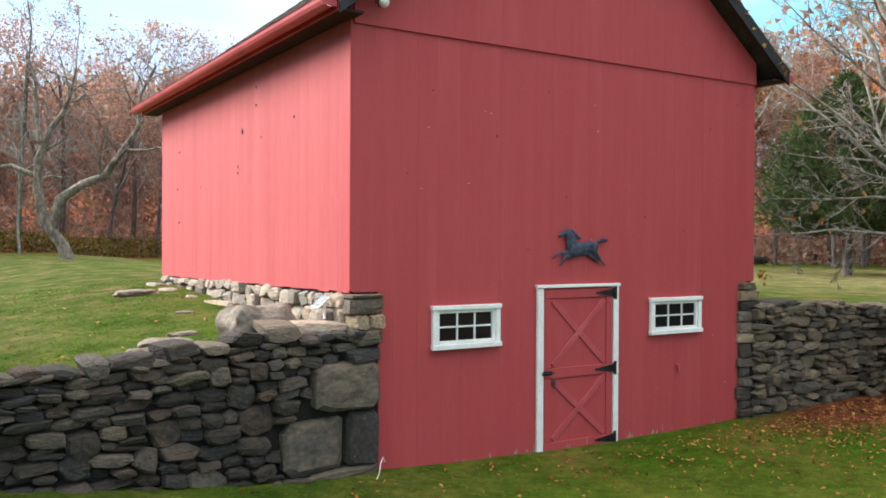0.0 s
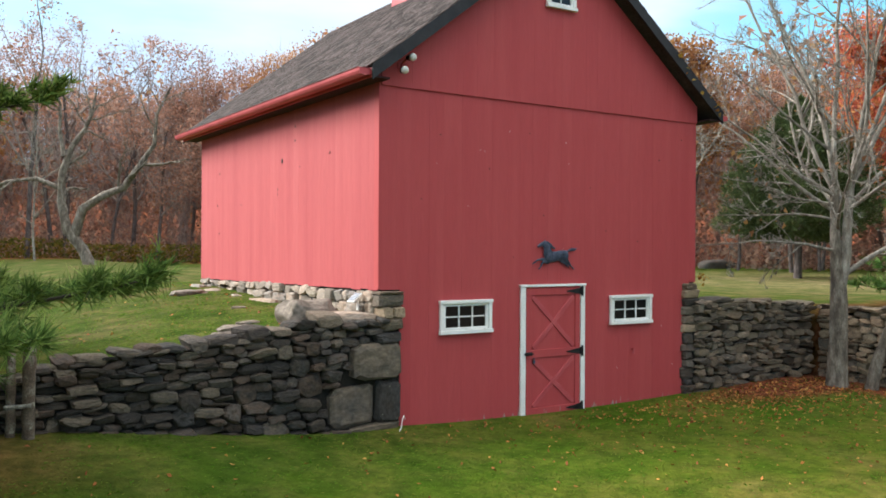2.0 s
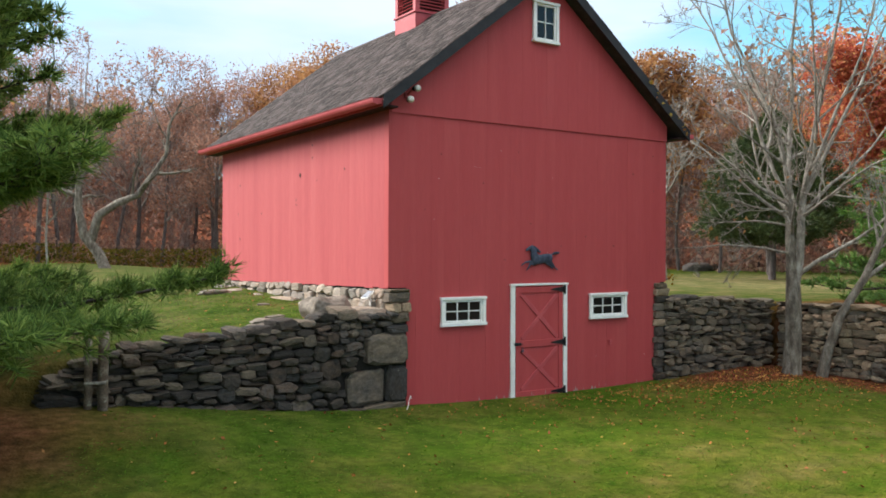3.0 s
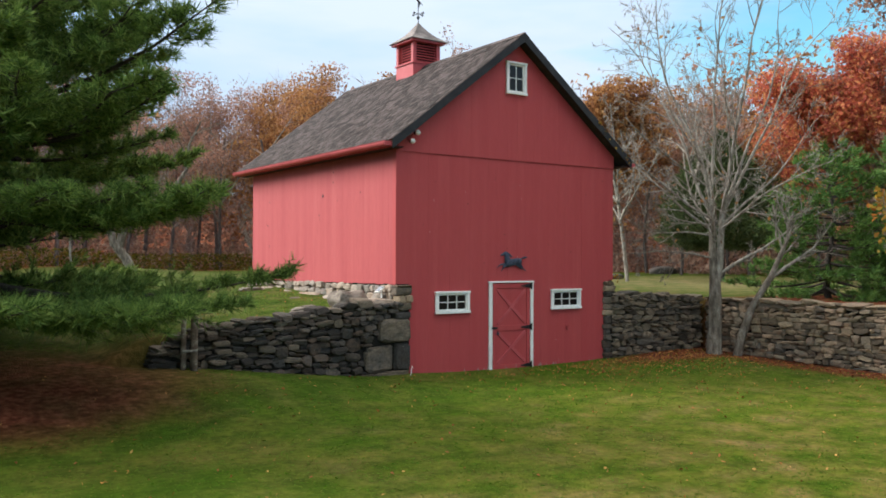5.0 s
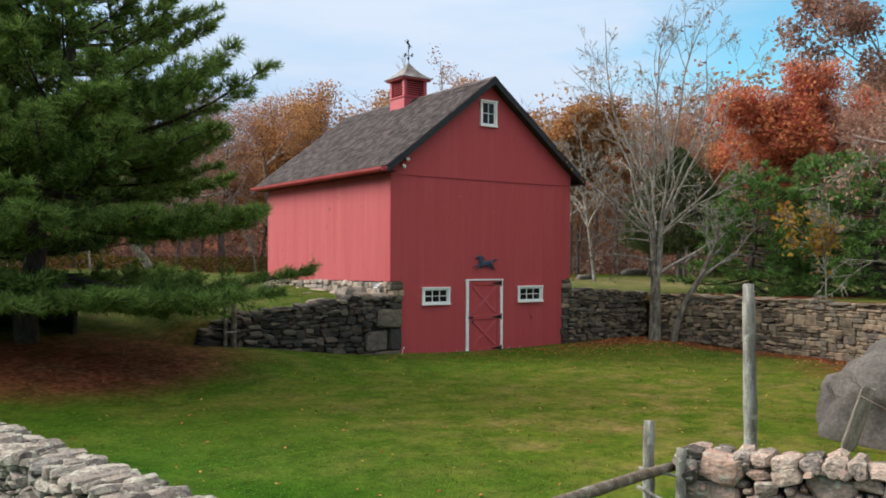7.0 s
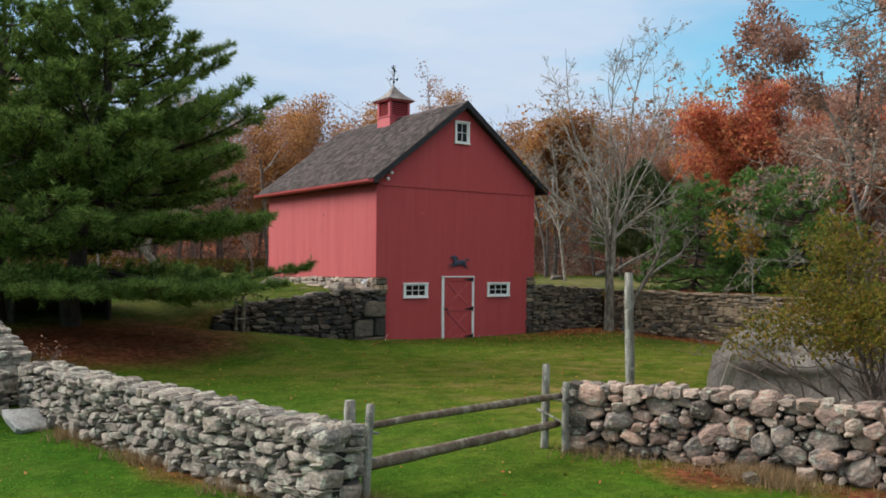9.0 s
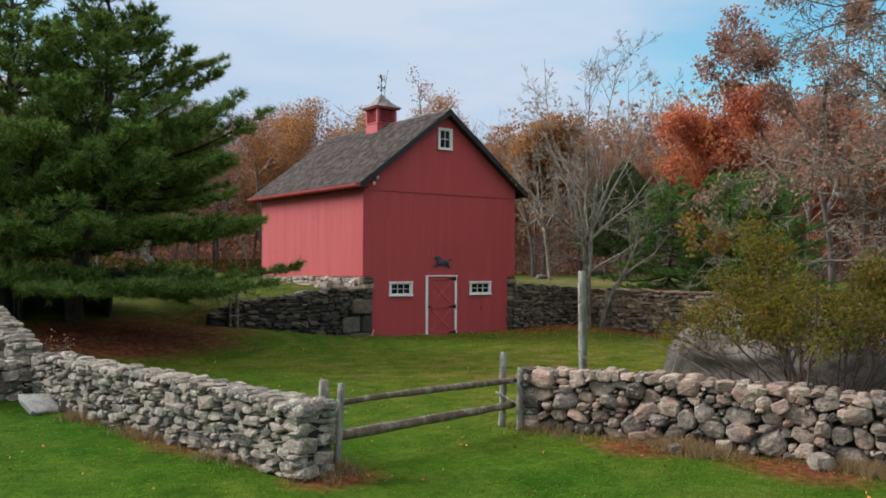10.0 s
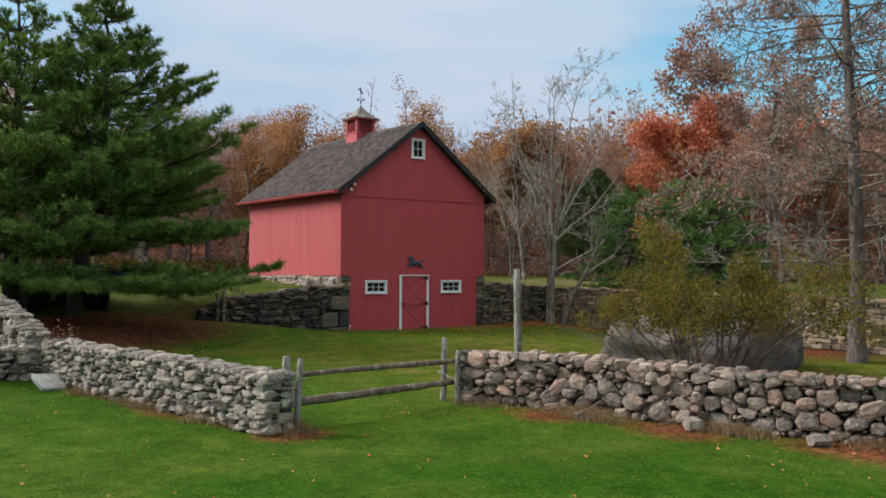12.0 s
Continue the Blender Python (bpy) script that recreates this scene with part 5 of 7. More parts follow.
def retaining_walls():
    rng = random.Random(21)
    # west of the barn: dark rubble, low at its free end
    b0, t0 = line_of((0, 0.30), (0.5, 0.07), (0.85, -0.03), (1, -0.06)), line_of((0, 0.72), (0.05, 0.9), (0.14, 1.14), (0.3, 1.22), (0.55, 1.32), (0.75, 1.42), (0.9, 1.50), (1, 1.56))
    w = core_box("retaining_wall", (-5.05, -0.12), (0.30, -0.12), b0, t0, 0.42, "dark dry-laid fieldstone retaining wall beside the barn", "stone wall", 0.1)
    rects = rubble(rng, 5.35, 1.2, 0.19, 0.66, 0.06, 0.155, 3.3, 0.10)
    big = ((4.60, 5.33, 0.57, 0.95), (4.25, 4.94, 0.13, 0.54), (4.95, 5.33, 0.13, 0.56), (4.50, 5.31, 0.0, 0.12), (4.93, 5.33, 0.96, 1.06))
    rects = [r for r in rects if not any(q[0] - 0.04 < (r[0] + r[1]) / 2 < q[1] + 0.04 and q[2] < (r[2] + r[3]) / 2 < q[3] for q in big)]
    lay(w, (-5.05, -0.12), (0.30, -0.12), b0, t0, rects, 1.2, "stone_dark", rng, ("slab",), 0.28, 0.06, over=1.14, tilt=0.12)
    lay(w, (-5.05, -0.12), (0.30, -0.12), b0, t0, big, 1.2, "stone_dark", rng, ("block",), 0.46, 0.01, inset=0.025, over=1.05, tilt=0.04)
    cap_stones(w, (-5.0, -0.10), (-0.6, -0.10), t0, 0.40, "stone_dark", rng, 0.2, 0.48, 0.12)
    lay(w, (-5.1, 0.3), (-5.1, -0.12), lambda f: 0.30, lambda f: 0.72, rubble(rng, 0.42, 0.7, 0.13, 0.4, 0.08, 0.18), 0.7, "stone_dark", rng, ("slab",), 0.24, 0.03)
    # stone piers at both front corners of the barn
    for name, x0, x1 in (("stone_pier", 0.0, 0.33), ("stone_pier", 6.02, 6.36)):
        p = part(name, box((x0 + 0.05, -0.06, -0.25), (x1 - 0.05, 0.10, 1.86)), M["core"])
        tagged(p, "squared grey stone pier under the barn corner", "stone pier", kind="structure")
        z = 1.36 if x0 < 1 else -0.12
        while z < 1.85:
            h = min(rng.uniform(0.09, 0.22), 1.88 - z)
            look_of = "stone_dark" if z < 1.0 or rng.random() < 0.4 else "stone_tan"
            full = rng.random() < 0.6
            cuts = [(x0 - 0.02 - rng.uniform(0, 0.05), x1 + rng.uniform(-0.05, 0.05))] if full else [(x0 - 0.02, x0 + 0.16), (x0 + 0.17, x1 + 0.01)]
            for a, b in cuts:
                single_stone(p, ((a + b) / 2, 0.03 + rng.uniform(-0.03, 0.02), z + h / 2), ((b - a) * 1.05, 0.30, h * 1.07), look_of, rng, "block", rng.gauss(0, 0.05))
            z += h
    # pale foundation under the side wall
    base = lambda f: 1.55 - 0.24 * f
    fnd = core_box("foundation", (0.0, BD), (0.0, 0.12), base, lambda f: sill_z(BD * (1 - f)) - 0.005, 0.3, "pale dry-laid stone foundation under the side wall", "foundation", 0.08)
    rects = rubble(rng, BD - 0.12, 0.42, 0.20, 0.75, 0.10, 0.22, 2.6, 0.15)
    lay(fnd, (0.0, BD), (0.0, 0.12), base, lambda f: sill_z(BD * (1 - f)) - 0.02, rects, 0.42, "stone_pale", rng, ("slab", "block", "block"), 0.26, 0.04, 0.05, over=1.1)
    for at, size, style in (((-0.33, 0.30, 1.52), (0.85, 0.5, 0.17), "slab"), ((-0.28, 2.6, 1.45), (0.34, 0.5, 0.28), "slab"),
                            ((-0.35, 4.7, 1.52), (0.3, 0.45, 0.22), "field"), ((-0.4, 5.9, 1.58), (0.35, 0.5, 0.2), "field"), ((-0.30, 6.9, 1.6), (0.35, 0.4, 0.26), "slab"), ((-0.22, 3.6, 1.5), (0.3, 0.7, 0.25), "slab")):
        single_stone(fnd, at, size, "stone_pale", rng, style, rng.uniform(-0.3, 0.3))
    # east of the barn, then turning along the yard
    b1, t1 = line_of((0, -0.04), (1, 0.06)), line_of((0, 1.58), (0.3, 1.57), (1, 1.43))
    e = core_box("retaining_wall", (6.2, -0.22), (WALL_R_X, -0.22), b1, t1, 0.45, "grey dry-laid ledge stone retaining wall beside the barn", "stone wall", 0.1)
    lay(e, (6.2, -0.22), (WALL_R_X, -0.22), b1, t1, rubble(rng, WALL_R_X - 6.2, 1.5, 0.18, 0.72, 0.055, 0.16, 3.4, 0.10), 1.5, "stone_ledge", rng, ("slab",), 0.28, 0.055, over=1.11)
    cap_stones(e, (6.25, -0.2), (WALL_R_X, -0.2), t1, 0.42, "stone_ledge", rng, 0.25, 0.55, 0.10)
    b2, t2 = line_of((0, 0.0), (0.25, -0.12), (1, -0.2)), line_of((0, 1.42), (0.3, 1.38), (1, 1.36))
    y1 = -21.0
    f = core_box("yard_wall", (WALL_R_X, -0.3), (WALL_R_X, y1), b2, t2, 0.45, "long tan dry-laid stone wall holding up the field", "stone wall", 0.1)
    rects = rubble(rng, -0.3 - y1, 1.5, 0.15, 0.50, 0.065, 0.165, 2.8, 0.1)
    # nearest stretch in single stones, the rest joined
    near = sorted((r for r in rects if r[1] < 9.5), key=lambda r: r[0])
    near = near[:300]
    lay(f, (WALL_R_X, -0.3), (WALL_R_X, y1), b2, t2, near, 1.5, "stone_tan", rng, ("slab", "block", "block"), 0.28, 0.03)
    far = [r for r in rects if r not in near]
    bm = bmesh.new()
    for a, b, c, d in far:
        u, v = (a + b) / 2, (c + d) / 2
        k = u / (-0.3 - y1)
        z = b2(k) + v * (t2(k) - b2(k)) / 1.5
        m = Matrix.Translation((WALL_R_X + 0.14 + rng.uniform(-0.03, 0.03), -0.3 - u, z)) @ Euler((rng.gauss(0, 0.05), rng.gauss(0, 0.05), rng.gauss(0, 0.05))).to_matrix().to_4x4() @ Matrix.Diagonal((0.3, (b - a) * 1.04, (d - c) * 1.04, 1))
        bmesh.ops.create_cube(bm, size=1, matrix=m)
    bmesh.ops.bevel(bm, geom=bm.edges[:], offset=0.026, segments=1, affect="EDGES")
    for v in bm.verts:
        v.co += noise.noise_vector(v.co * 9.0) * 0.02
    tagged(part("far_stones", bm, M["stone_tan_far"], f), kind="stuff")
    cap_stones(f, (WALL_R_X - 0.02, -0.3), (WALL_R_X - 0.02, y1), t2, 0.42, "stone_tan", rng, 0.3, 0.7, 0.10)


retaining_walls()


def front_wall(name, pts, heights, label, rng, thick=0.5, flat=1.0, look_of="stone_field"):
    """A free-standing two-faced fieldstone wall through pts."""
    (xa, ya), (xb, yb) = pts[0], pts[-1]
    length = math.hypot(xb - xa, yb - ya)
    base = lambda f: float(ground_height(xa + (xb - xa) * f, ya + (yb - ya) * f))
    top = lambda f: base(f) + heights(f)
    w = core_box(name, (xa, ya), (xb, yb), base, top, thick, label, "stone wall", 0.14)
    d = Vector((xb - xa, yb - ya, 0)).normalized()
    nrm = Vector((d.y, -d.x, 0))
    rects = tumbled(rng, length, 0.85, 0.085 * min(flat, 1.25), 0.33 if flat < 1.2 else 0.31, 0.055 if flat < 1.2 else 0.045, 0.235 if flat < 1.2 else 0.14)
    lay(w, (xa, ya), (xb, yb), base, top, rects, 0.85, look_of, rng, ("field", "slab", "slab") if flat < 1.2 else ("slab", "slab", "block"), 0.30, 0.06 if flat < 1.2 else 0.035, over=1.14 if flat < 1.2 else 1.10, tilt=0.24 if flat < 1.2 else 0.09)
    o = nrm * -thick
    lay(w, (xb + o.x, yb + o.y), (xa + o.x, ya + o.y), lambda f: base(1 - f), lambda f: top(1 - f), rubble(rng, length, 0.85, 0.2, 0.5, 0.14, 0.28, 1.6, 0.2), 0.85, look_of, rng, ("field", "slab", "slab"), 0.30, 0.06, over=1.06)
    for end, f in (((xa, ya), 0.0), ((xb, yb), 1.0)):
        a, b = Vector((*end, 0)), Vector((*end, 0)) + o
        if f == 0:
            a, b = b, a
        lay(w, a.xy, b.xy, lambda q: base(f), lambda q: top(f), rubble(rng, thick, 0.85, 0.14, 0.34, 0.09, 0.2, 1.6), 0.85, look_of, rng, ("block", "slab"), 0.34, 0.02, inset=0.03, over=1.14)
    cap_stones(w, (xa, ya), (xb, yb), top, thick, look_of, rng, 0.12, 0.28, 0.13, ("slab", "field", "field"))
    return w


def front_walls():
    rng = random.Random(33)
    a = front_wall("field_wall", [(-11.0, -7.3), (-9.60, -14.85)], line_of((0, 0.79), (0.5, 0.86), (1, 0.84)), "lichened grey fieldstone wall ending at the rail gate", rng, flat=1.45)
    b = front_wall("field_wall", [(-14.4, -7.9), (-11.15, -7.3)], line_of((0, 0.62), (1, 0.64)), "dark rounded fieldstone wall beneath the pines", rng)
    c = front_wall("field_wall", [(-5.35, -13.75), (-1.55, -22.2)], line_of((0, 0.86), (0.25, 0.90), (1, 0.90)), "rounded grey and pink fieldstone wall by the gate", rng, look_of="stone_rose")
    d = front_wall("field_wall", [(-12.1, -1.8), (-11.2, -6.7)], line_of((0, 1.35), (0.55, 1.3), (0.8, 1.1), (1, 0.85)), "pale fieldstone wall climbing behind the corner", rng)
    # tumbled stones at the feet of the walls
    for at, size, style in (((-10.6, -8.6, -0.12), (0.42, 0.36, 0.36), "field"), ((-10.45, -9.3, -0.13), (0.4, 0.4, 0.34), "field"),
                            ((-10.3, -9.9, -0.13), (0.35, 0.3, 0.3), "field"), ((-3.85, -17.75, -0.18), (0.30, 0.26, 0.24), "field"), ((-4.75, -16.2, -0.2), (0.2, 0.18, 0.15), "field"), ((-3.2, -19.4, -0.2), (0.28, 0.3, 0.22), "field")):
        s = part("loose_stone", rng.choice(STONES["stone_field", style]), None)
        s.matrix_basis = Matrix.Translation((at[0], at[1], float(ground_height(at[0], at[1])) + size[2] * 0.36)) @ Matrix.Rotation(rng.uniform(0, 3), 4, "Z") @ Matrix.Diagonal((*size, 1))
        tagged(s, "loose grey fieldstone lying in the grass by the wall", "stone", "loose stones")


front_walls()
pale_slab = part("loose_slab", stone_mesh(random.Random(12), "block"), M["slab_pale"])
pale_slab.matrix_basis = Matrix.Translation((-11.0, -8.4, float(ground_height(-11.0, -8.4)) + 0.10)) @ Euler((0.5, 0.12, 0.5)).to_matrix().to_4x4() @ Matrix.Diagonal((0.85, 0.5, 0.13, 1))
tagged(pale_slab, "pale grey flat slab leaning on the wall foot", "stone", "loose stones")


def rock(name, at, size, seed, label, material, sub=4, rough=0.22):
    bm = bmesh.new()
    bmesh.ops.create_icosphere(bm, subdivisions=sub, radius=0.5)
    off = Vector((seed * 7.1, seed * 3.3, seed))
    for v in bm.verts:
        p = v.co.normalized()
        q = Vector([math.copysign(abs(c) ** 0.75, c) for c in p]) * 0.5
        q *= 1 + rough * noise.noise(p * 1.5 + off) + rough * 0.35 * noise.noise(p * 4 + off) + rough * 0.2 * noise.noise(p * 9 + off) + rough * 0.08 * noise.noise(p * 23 + off)
        v.co = Vector((q.x * size[0], q.y * size[1], q.z * size[2]))
    for f in bm.faces:
        f.smooth = True
    ob = part(name, bm, material)
    ob.matrix_basis = Matrix.Translation(at)
    return tagged(ob, label, "boulder")


rock("boulder", (2.7, -13.05, 0.12), (4.8, 3.8, 2.2), 3, "large grey granite boulder behind the fieldstone wall", M["boulder"], 5)
slab_ob = part("rock_slab", stone_mesh(random.Random(3), "block"), M["ledge"])
slab_ob.matrix_basis = Matrix.Translation((-0.12, -12.55, 0.26)) @ Euler((0.12, 0.30, -0.9)).to_matrix().to_4x4() @ Matrix.Diagonal((0.2, 0.1, 1.05, 1))
tagged(slab_ob, "pale narrow stone slab leaning on the boulder", "stone")
for k, (x, y, s) in enumerate(((29.5, 18.5, 1.15), (31.2, 19.2, 0.9), (18.6, 11.8, 0.6))):
    rock("field_rock", (x, y, float(ground_height(x, y)) + 0.12 * s), (1.6 * s, 0.9 * s, 0.55 * s), 20 + k, "grey rock lying in the dry upper field", M["boulder"], 3)
rock("ledge_boulder", (-0.74, 0.66, 1.46), (0.80, 0.62, 0.56), 52, "rounded tan-grey rock lying against the barn foundation", M["ledge"], 4, 0.3)
for k, (x, y, s) in enumerate(((-1.65, 0.95, 0.5), (-1.9, 0.6, 0.42), (-1.35, 1.35, 0.3), (-0.95, 5.5, 0.6), (-0.9, 3.0, 0.2))):
    rock("ledge_rock", (x, y, float(ground_height(x, y)) - 0.02 * s), (1.1 * s, 0.65 * s, 0.30 * s), 40 + k, "low pale rock showing through the grass", M["ledge"], 4, 0.3)


# ---- posts, rails and pole ----
def timber(name, pts, radii, parent=None, label="", material="post", sides=9, seed=1):
    rng = np.random.default_rng(seed)
    P = np.array(pts, float)
    t = np.linspace(0, 1, len(P))
    tt = np.linspace(0, 1, 3 * len(P))
    Q = np.stack([np.interp(tt, t, P[:, k]) for k in range(3)], 1)
    R = np.interp(tt, t, radii) * (1 + rng.normal(size=len(tt)) * 0.05)
    Q[1:-1] += rng.normal(size=(len(tt) - 2, 3)) * 0.003
    Q = np.concatenate([Q[:1], Q, Q[-1:]])
    R = np.concatenate([[0.002], R, [0.002]])
    V, F = tube([(Q, R, sides)])
    return part(name, np_mesh(name, V, F), M[material], parent, label)


def gz(x, y):
    return float(ground_height(x, y))


def rail_gate():
    gate = thing("rail_gate", (-7.2, -14.0, gz(-7.2, -14)), "weathered round-rail gate with paired posts between the walls", "gate")
    posts = (((-9.06, -14.45), 0.90, 0.062, (0.0, 0.02)), ((-8.98, -14.60), 0.87, 0.048, (0.06, -0.01)), ((-5.47, -13.48), 0.95, 0.055, (0.03, 0.01)), ((-5.40, -13.80), 0.74, 0.05, (0.02, 0.0)))
    for k, ((x, y), z, r, lean) in enumerate(posts):
        timber("post", [(x, y, gz(x, y) - 0.1), (x + lean[0] * 0.5, y + lean[1] * 0.5, 0.35), (x + lean[0], y + lean[1], z)], [r * 1.1, r, r * 0.92], gate, seed=k)
    timber("rail", [(-9.0, -14.5, 0.615), (-8.3, -14.3, 0.61), (-7.4, -14.1, 0.59), (-6.4, -13.85, 0.56), (-5.25, -13.6, 0.52)], [0.036, 0.040, 0.046, 0.05, 0.045], gate, material="rail", seed=11)
    timber("rail", [(-9.15, -14.52, 0.21), (-8.3, -14.3, 0.20), (-7.4, -14.1, 0.19), (-6.4, -13.85, 0.17), (-5.35, -13.62, 0.155)], [0.062, 0.068, 0.066, 0.06, 0.052], gate, material="rail", seed=12)
    for a, b in (((-9.1, -14.40, 0.62), (-8.82, -14.62, 0.56)), ((-9.08, -14.38, 0.40), (-8.87, -14.64, 0.30)), ((-5.55, -13.42, 0.34), (-5.36, -13.87, 0.15)), ((-5.5, -13.4, 0.50), (-5.36, -13.9, 0.48))):
        timber("cross_stick", [a, b], [0.02, 0.016], gate, sides=6)


def old_fence():
    f = thing("fence_post", (-4.45, -0.4, gz(-4.45, -0.4)), "pair of old grey fence posts at the end of the wall", "fence post")
    for k, (x, y, z, r) in enumerate(((-4.38, -0.34, 1.45, 0.068), (-4.54, -0.24, 1.36, 0.05))):
        timber("post", [(x, y, gz(x, y) - 0.1), (x, y, 0.8), (x + 0.01, y, z)], [r, r, r * 0.95], f, material="rail", seed=40 + k)
    timber("cross_stick", [(-4.62, -0.40, 0.80), (-4.36, -0.43, 0.81)], [0.026, 0.024], f, sides=6)


def open_shed():
    """A low dark shed with an open front, under the pines."""
    x0, x1, y0, y1 = -9.75, -7.32, 1.55, 3.1
    z = gz(-7.4, 1.5) - 0.05
    s = thing("open_shed", ((x0 + x1) / 2, (y0 + y1) / 2, z), "low board shed, open in front, darkened for shade", "shed")
    # Near-black boards and posts: the pines' deep shade is put into their colour.
    for k, (x, y, h) in enumerate(((x1 - 0.05, y0 + 0.05, 1.35), (x0 + 0.05, y0 + 0.05, 1.35), (x1 - 0.05, y1 - 0.05, 1.1), (x0 + 0.05, y1 - 0.05, 1.1))):
        timber("post", [(x, y, z - 0.1), (x + 0.01, y, z + 0.6), (x, y, z + h)], [0.075, 0.066, 0.06], s, "dark round corner post", material="bark_pine", seed=60 + k)
    rng = random.Random(8)
    x = x0
    while x < x1 - 0.02:
        w = min(rng.uniform(0.16, 0.24), x1 - x)
        part("board", box((x - 0.01, y1 - 0.02 + rng.uniform(0, 0.01), z - 0.1), (x + w + 0.01, y1 + 0.005 + rng.uniform(0, 0.01), z + 1.14)), M["inside"], s)
        x += w
    for xs in (x0 - 0.012, x1 - 0.012):
        y = y0 + 0.1
        while y < y1 - 0.05:
            w = min(rng.uniform(0.16, 0.24), y1 - 0.03 - y)
            part("board", box((xs + rng.uniform(0, 0.008), y - 0.01, z - 0.1), (xs + 0.024 + rng.uniform(0, 0.008), y + w + 0.01, z + 1.34 - 0.16 * (y - y0))), M["inside"], s)
            y += w
    roof = box((x0 - 0.12, y0 - 0.15, z + 1.24), (x1 + 0.12, y1 + 0.15, z + 1.28), 0.004, Matrix.Rotation(-0.16, 3, "X"))
    part("roof", roof, M["dark_wood"], s, "dark sloping plank roof")


rail_gate()
old_fence()
open_shed()
pole = thing("timber_pole", (-3.28, -13.07, gz(-3.28, -13.07)), "tall weathered grey timber pole behind the wall", "pole")
timber("pole", [(-3.28, -13.07, gz(-3.28, -13.07) - 0.2), (-3.32, -13.08, 0.8), (-3.38, -13.10, 2.20)], [0.078, 0.075, 0.066], pole, sides=12, seed=77)


# ---- trees ----
def rooted(name, x, y, label, category="tree", group="", dz=-0.05):
    return thing(name, (x, y, gz(x, y) + dz), label, category, group)


def pine(name, x, y, height, reach, seed, label, material, low=1.3, whorl=0.42, tuft=0.13, density=1.0, extra=(), trunk_r=0.24, group="", width=0.03, lean=((0, 1), (0, 0)), thick=0.26, per=(5, 8)):
    """A white pine: whorls of level limbs with flat plates of needle tufts, limbs sweeping up at their tips. reach: crown radius by height share."""
    rng = np.random.default_rng(seed)
    tree = rooted(name, x, y, label, "pine tree", group)
    n = 12
    tp = np.stack([rng.normal(size=n) * 0.05, rng.normal(size=n) * 0.05, np.linspace(-0.1, height, n)], 1)
    tp[0, :2] = 0
    tp[:, 0] += np.interp(np.linspace(0, 1, n), *lean)
    tr = np.linspace(trunk_r, 0.02, n)
    part("trunk", tube_mesh("trunk", [(tp, tr, 10)], M["bark_pine"]), None, tree, local=True)
    limbs = []
    z = low
    while z < height - 0.25:
        spin = rng.uniform(0, 6)
        m = int(rng.integers(*per))
        for k in range(m):
            a = spin + k * 2 * math.pi / m + rng.normal() * 0.25
            if len(extra) > 5 and z < 3.7 and -1.5 < (a + math.pi) % (2 * math.pi) - math.pi < -0.2:
                continue
            r = np.interp(z / height, *reach) * rng.uniform(0.62, 1.08)
            limbs.append((z + rng.normal() * 0.07, a, max(r, 0.18)))
        z += whorl * rng.uniform(0.75, 1.3)
    limbs += list(extra)
    for z, a, r, *up in limbs:
        f = z / height
        puff = 0.2 if up else thick
        rise = up[0] if up else min(-0.04 + 0.9 * max(0.0, f - 0.17), 0.36) if extra else -0.14 + 0.62 * f
        k = 9
        t = np.linspace(0, 1, k)
        px, py = np.interp(z, tp[:, 2], tp[:, 0]), np.interp(z, tp[:, 2], tp[:, 1])
        sway = a + np.cumsum(rng.normal(size=k) * 0.025)
        P = np.stack([px + np.cos(sway) * r * t, py + np.sin(sway) * r * t, z + r * (rise * t + 0.22 * max(0.0, f - 0.45) * t ** 3 - 0.07 * np.sin(t * math.pi))], 1)
        r0 = 0.014 + 0.011 * r
        wood, C, D = [(P, np.linspace(r0, 0.006, k), 5)], [], []
        # side twigs lie nearly level in a plate that widens in the middle
        m = max(3, int(r * 9.5 * density))
        for _ in range(m):
            s = rng.uniform(0.26, 1.0) ** 0.75
            i = min(int(s * (k - 1)), k - 2)
            w = s * (k - 1) - i
            p0 = P[i] * (1 - w) + P[i + 1] * w
            d = P[i + 1] - P[i]
            d /= np.linalg.norm(d)
            side = np.array([-d[1], d[0], 0.0]) * rng.choice((-1, 1))
            h = d * rng.uniform(0.3, 0.9) + side * rng.uniform(0.4, 1.1) + np.array([0, 0, rng.uniform(-0.08, puff)])
            ln = ((0.14 + 0.27 * r * (1.06 - s)) if up else (0.30 + 0.25 * r * (1.08 - s))) * rng.uniform(0.6, 1.2)
            tw = wander(rng, p0, h, ln, 3, 0.12, 0.03)
            wood.append((tw, np.linspace(0.007, 0.003, 4), 3))
            q = max(3, int(ln * 14 * density))
            tt = rng.uniform(0.25, 1.0, q)
            idx = np.minimum((tt * 3).astype(int), 2)
            ww = (tt * 3 - idx)[:, None]
            C.append(tw[idx] * (1 - ww) + tw[idx + 1] * ww + rng.normal(size=(q, 3)) * 0.03)
            D.append((tw[idx + 1] - tw[idx]) / (ln / 3) * 0.9 + np.array([0, 0, 0.35]))
        q = int(5 * density) + 2
        C.append(P[-1] + rng.normal(size=(q, 3)) * 0.03)
        D.append(np.repeat((P[-1] - P[-2])[None] / np.linalg.norm(P[-1] - P[-2]), q, 0))
        limb = part("limb", tube_mesh("limb", wood, M["bark_pine"]), None, tree, local=True)
        V, F = blades(rng, np.concatenate(C), np.concatenate(D), 8 if up else 6, tuft, 0.016 if up else width, 0.75)
        tagged(part("needle_spray", np_mesh("needle_spray", V, F), M[material], limb, local=True), kind="stuff")
    return tree


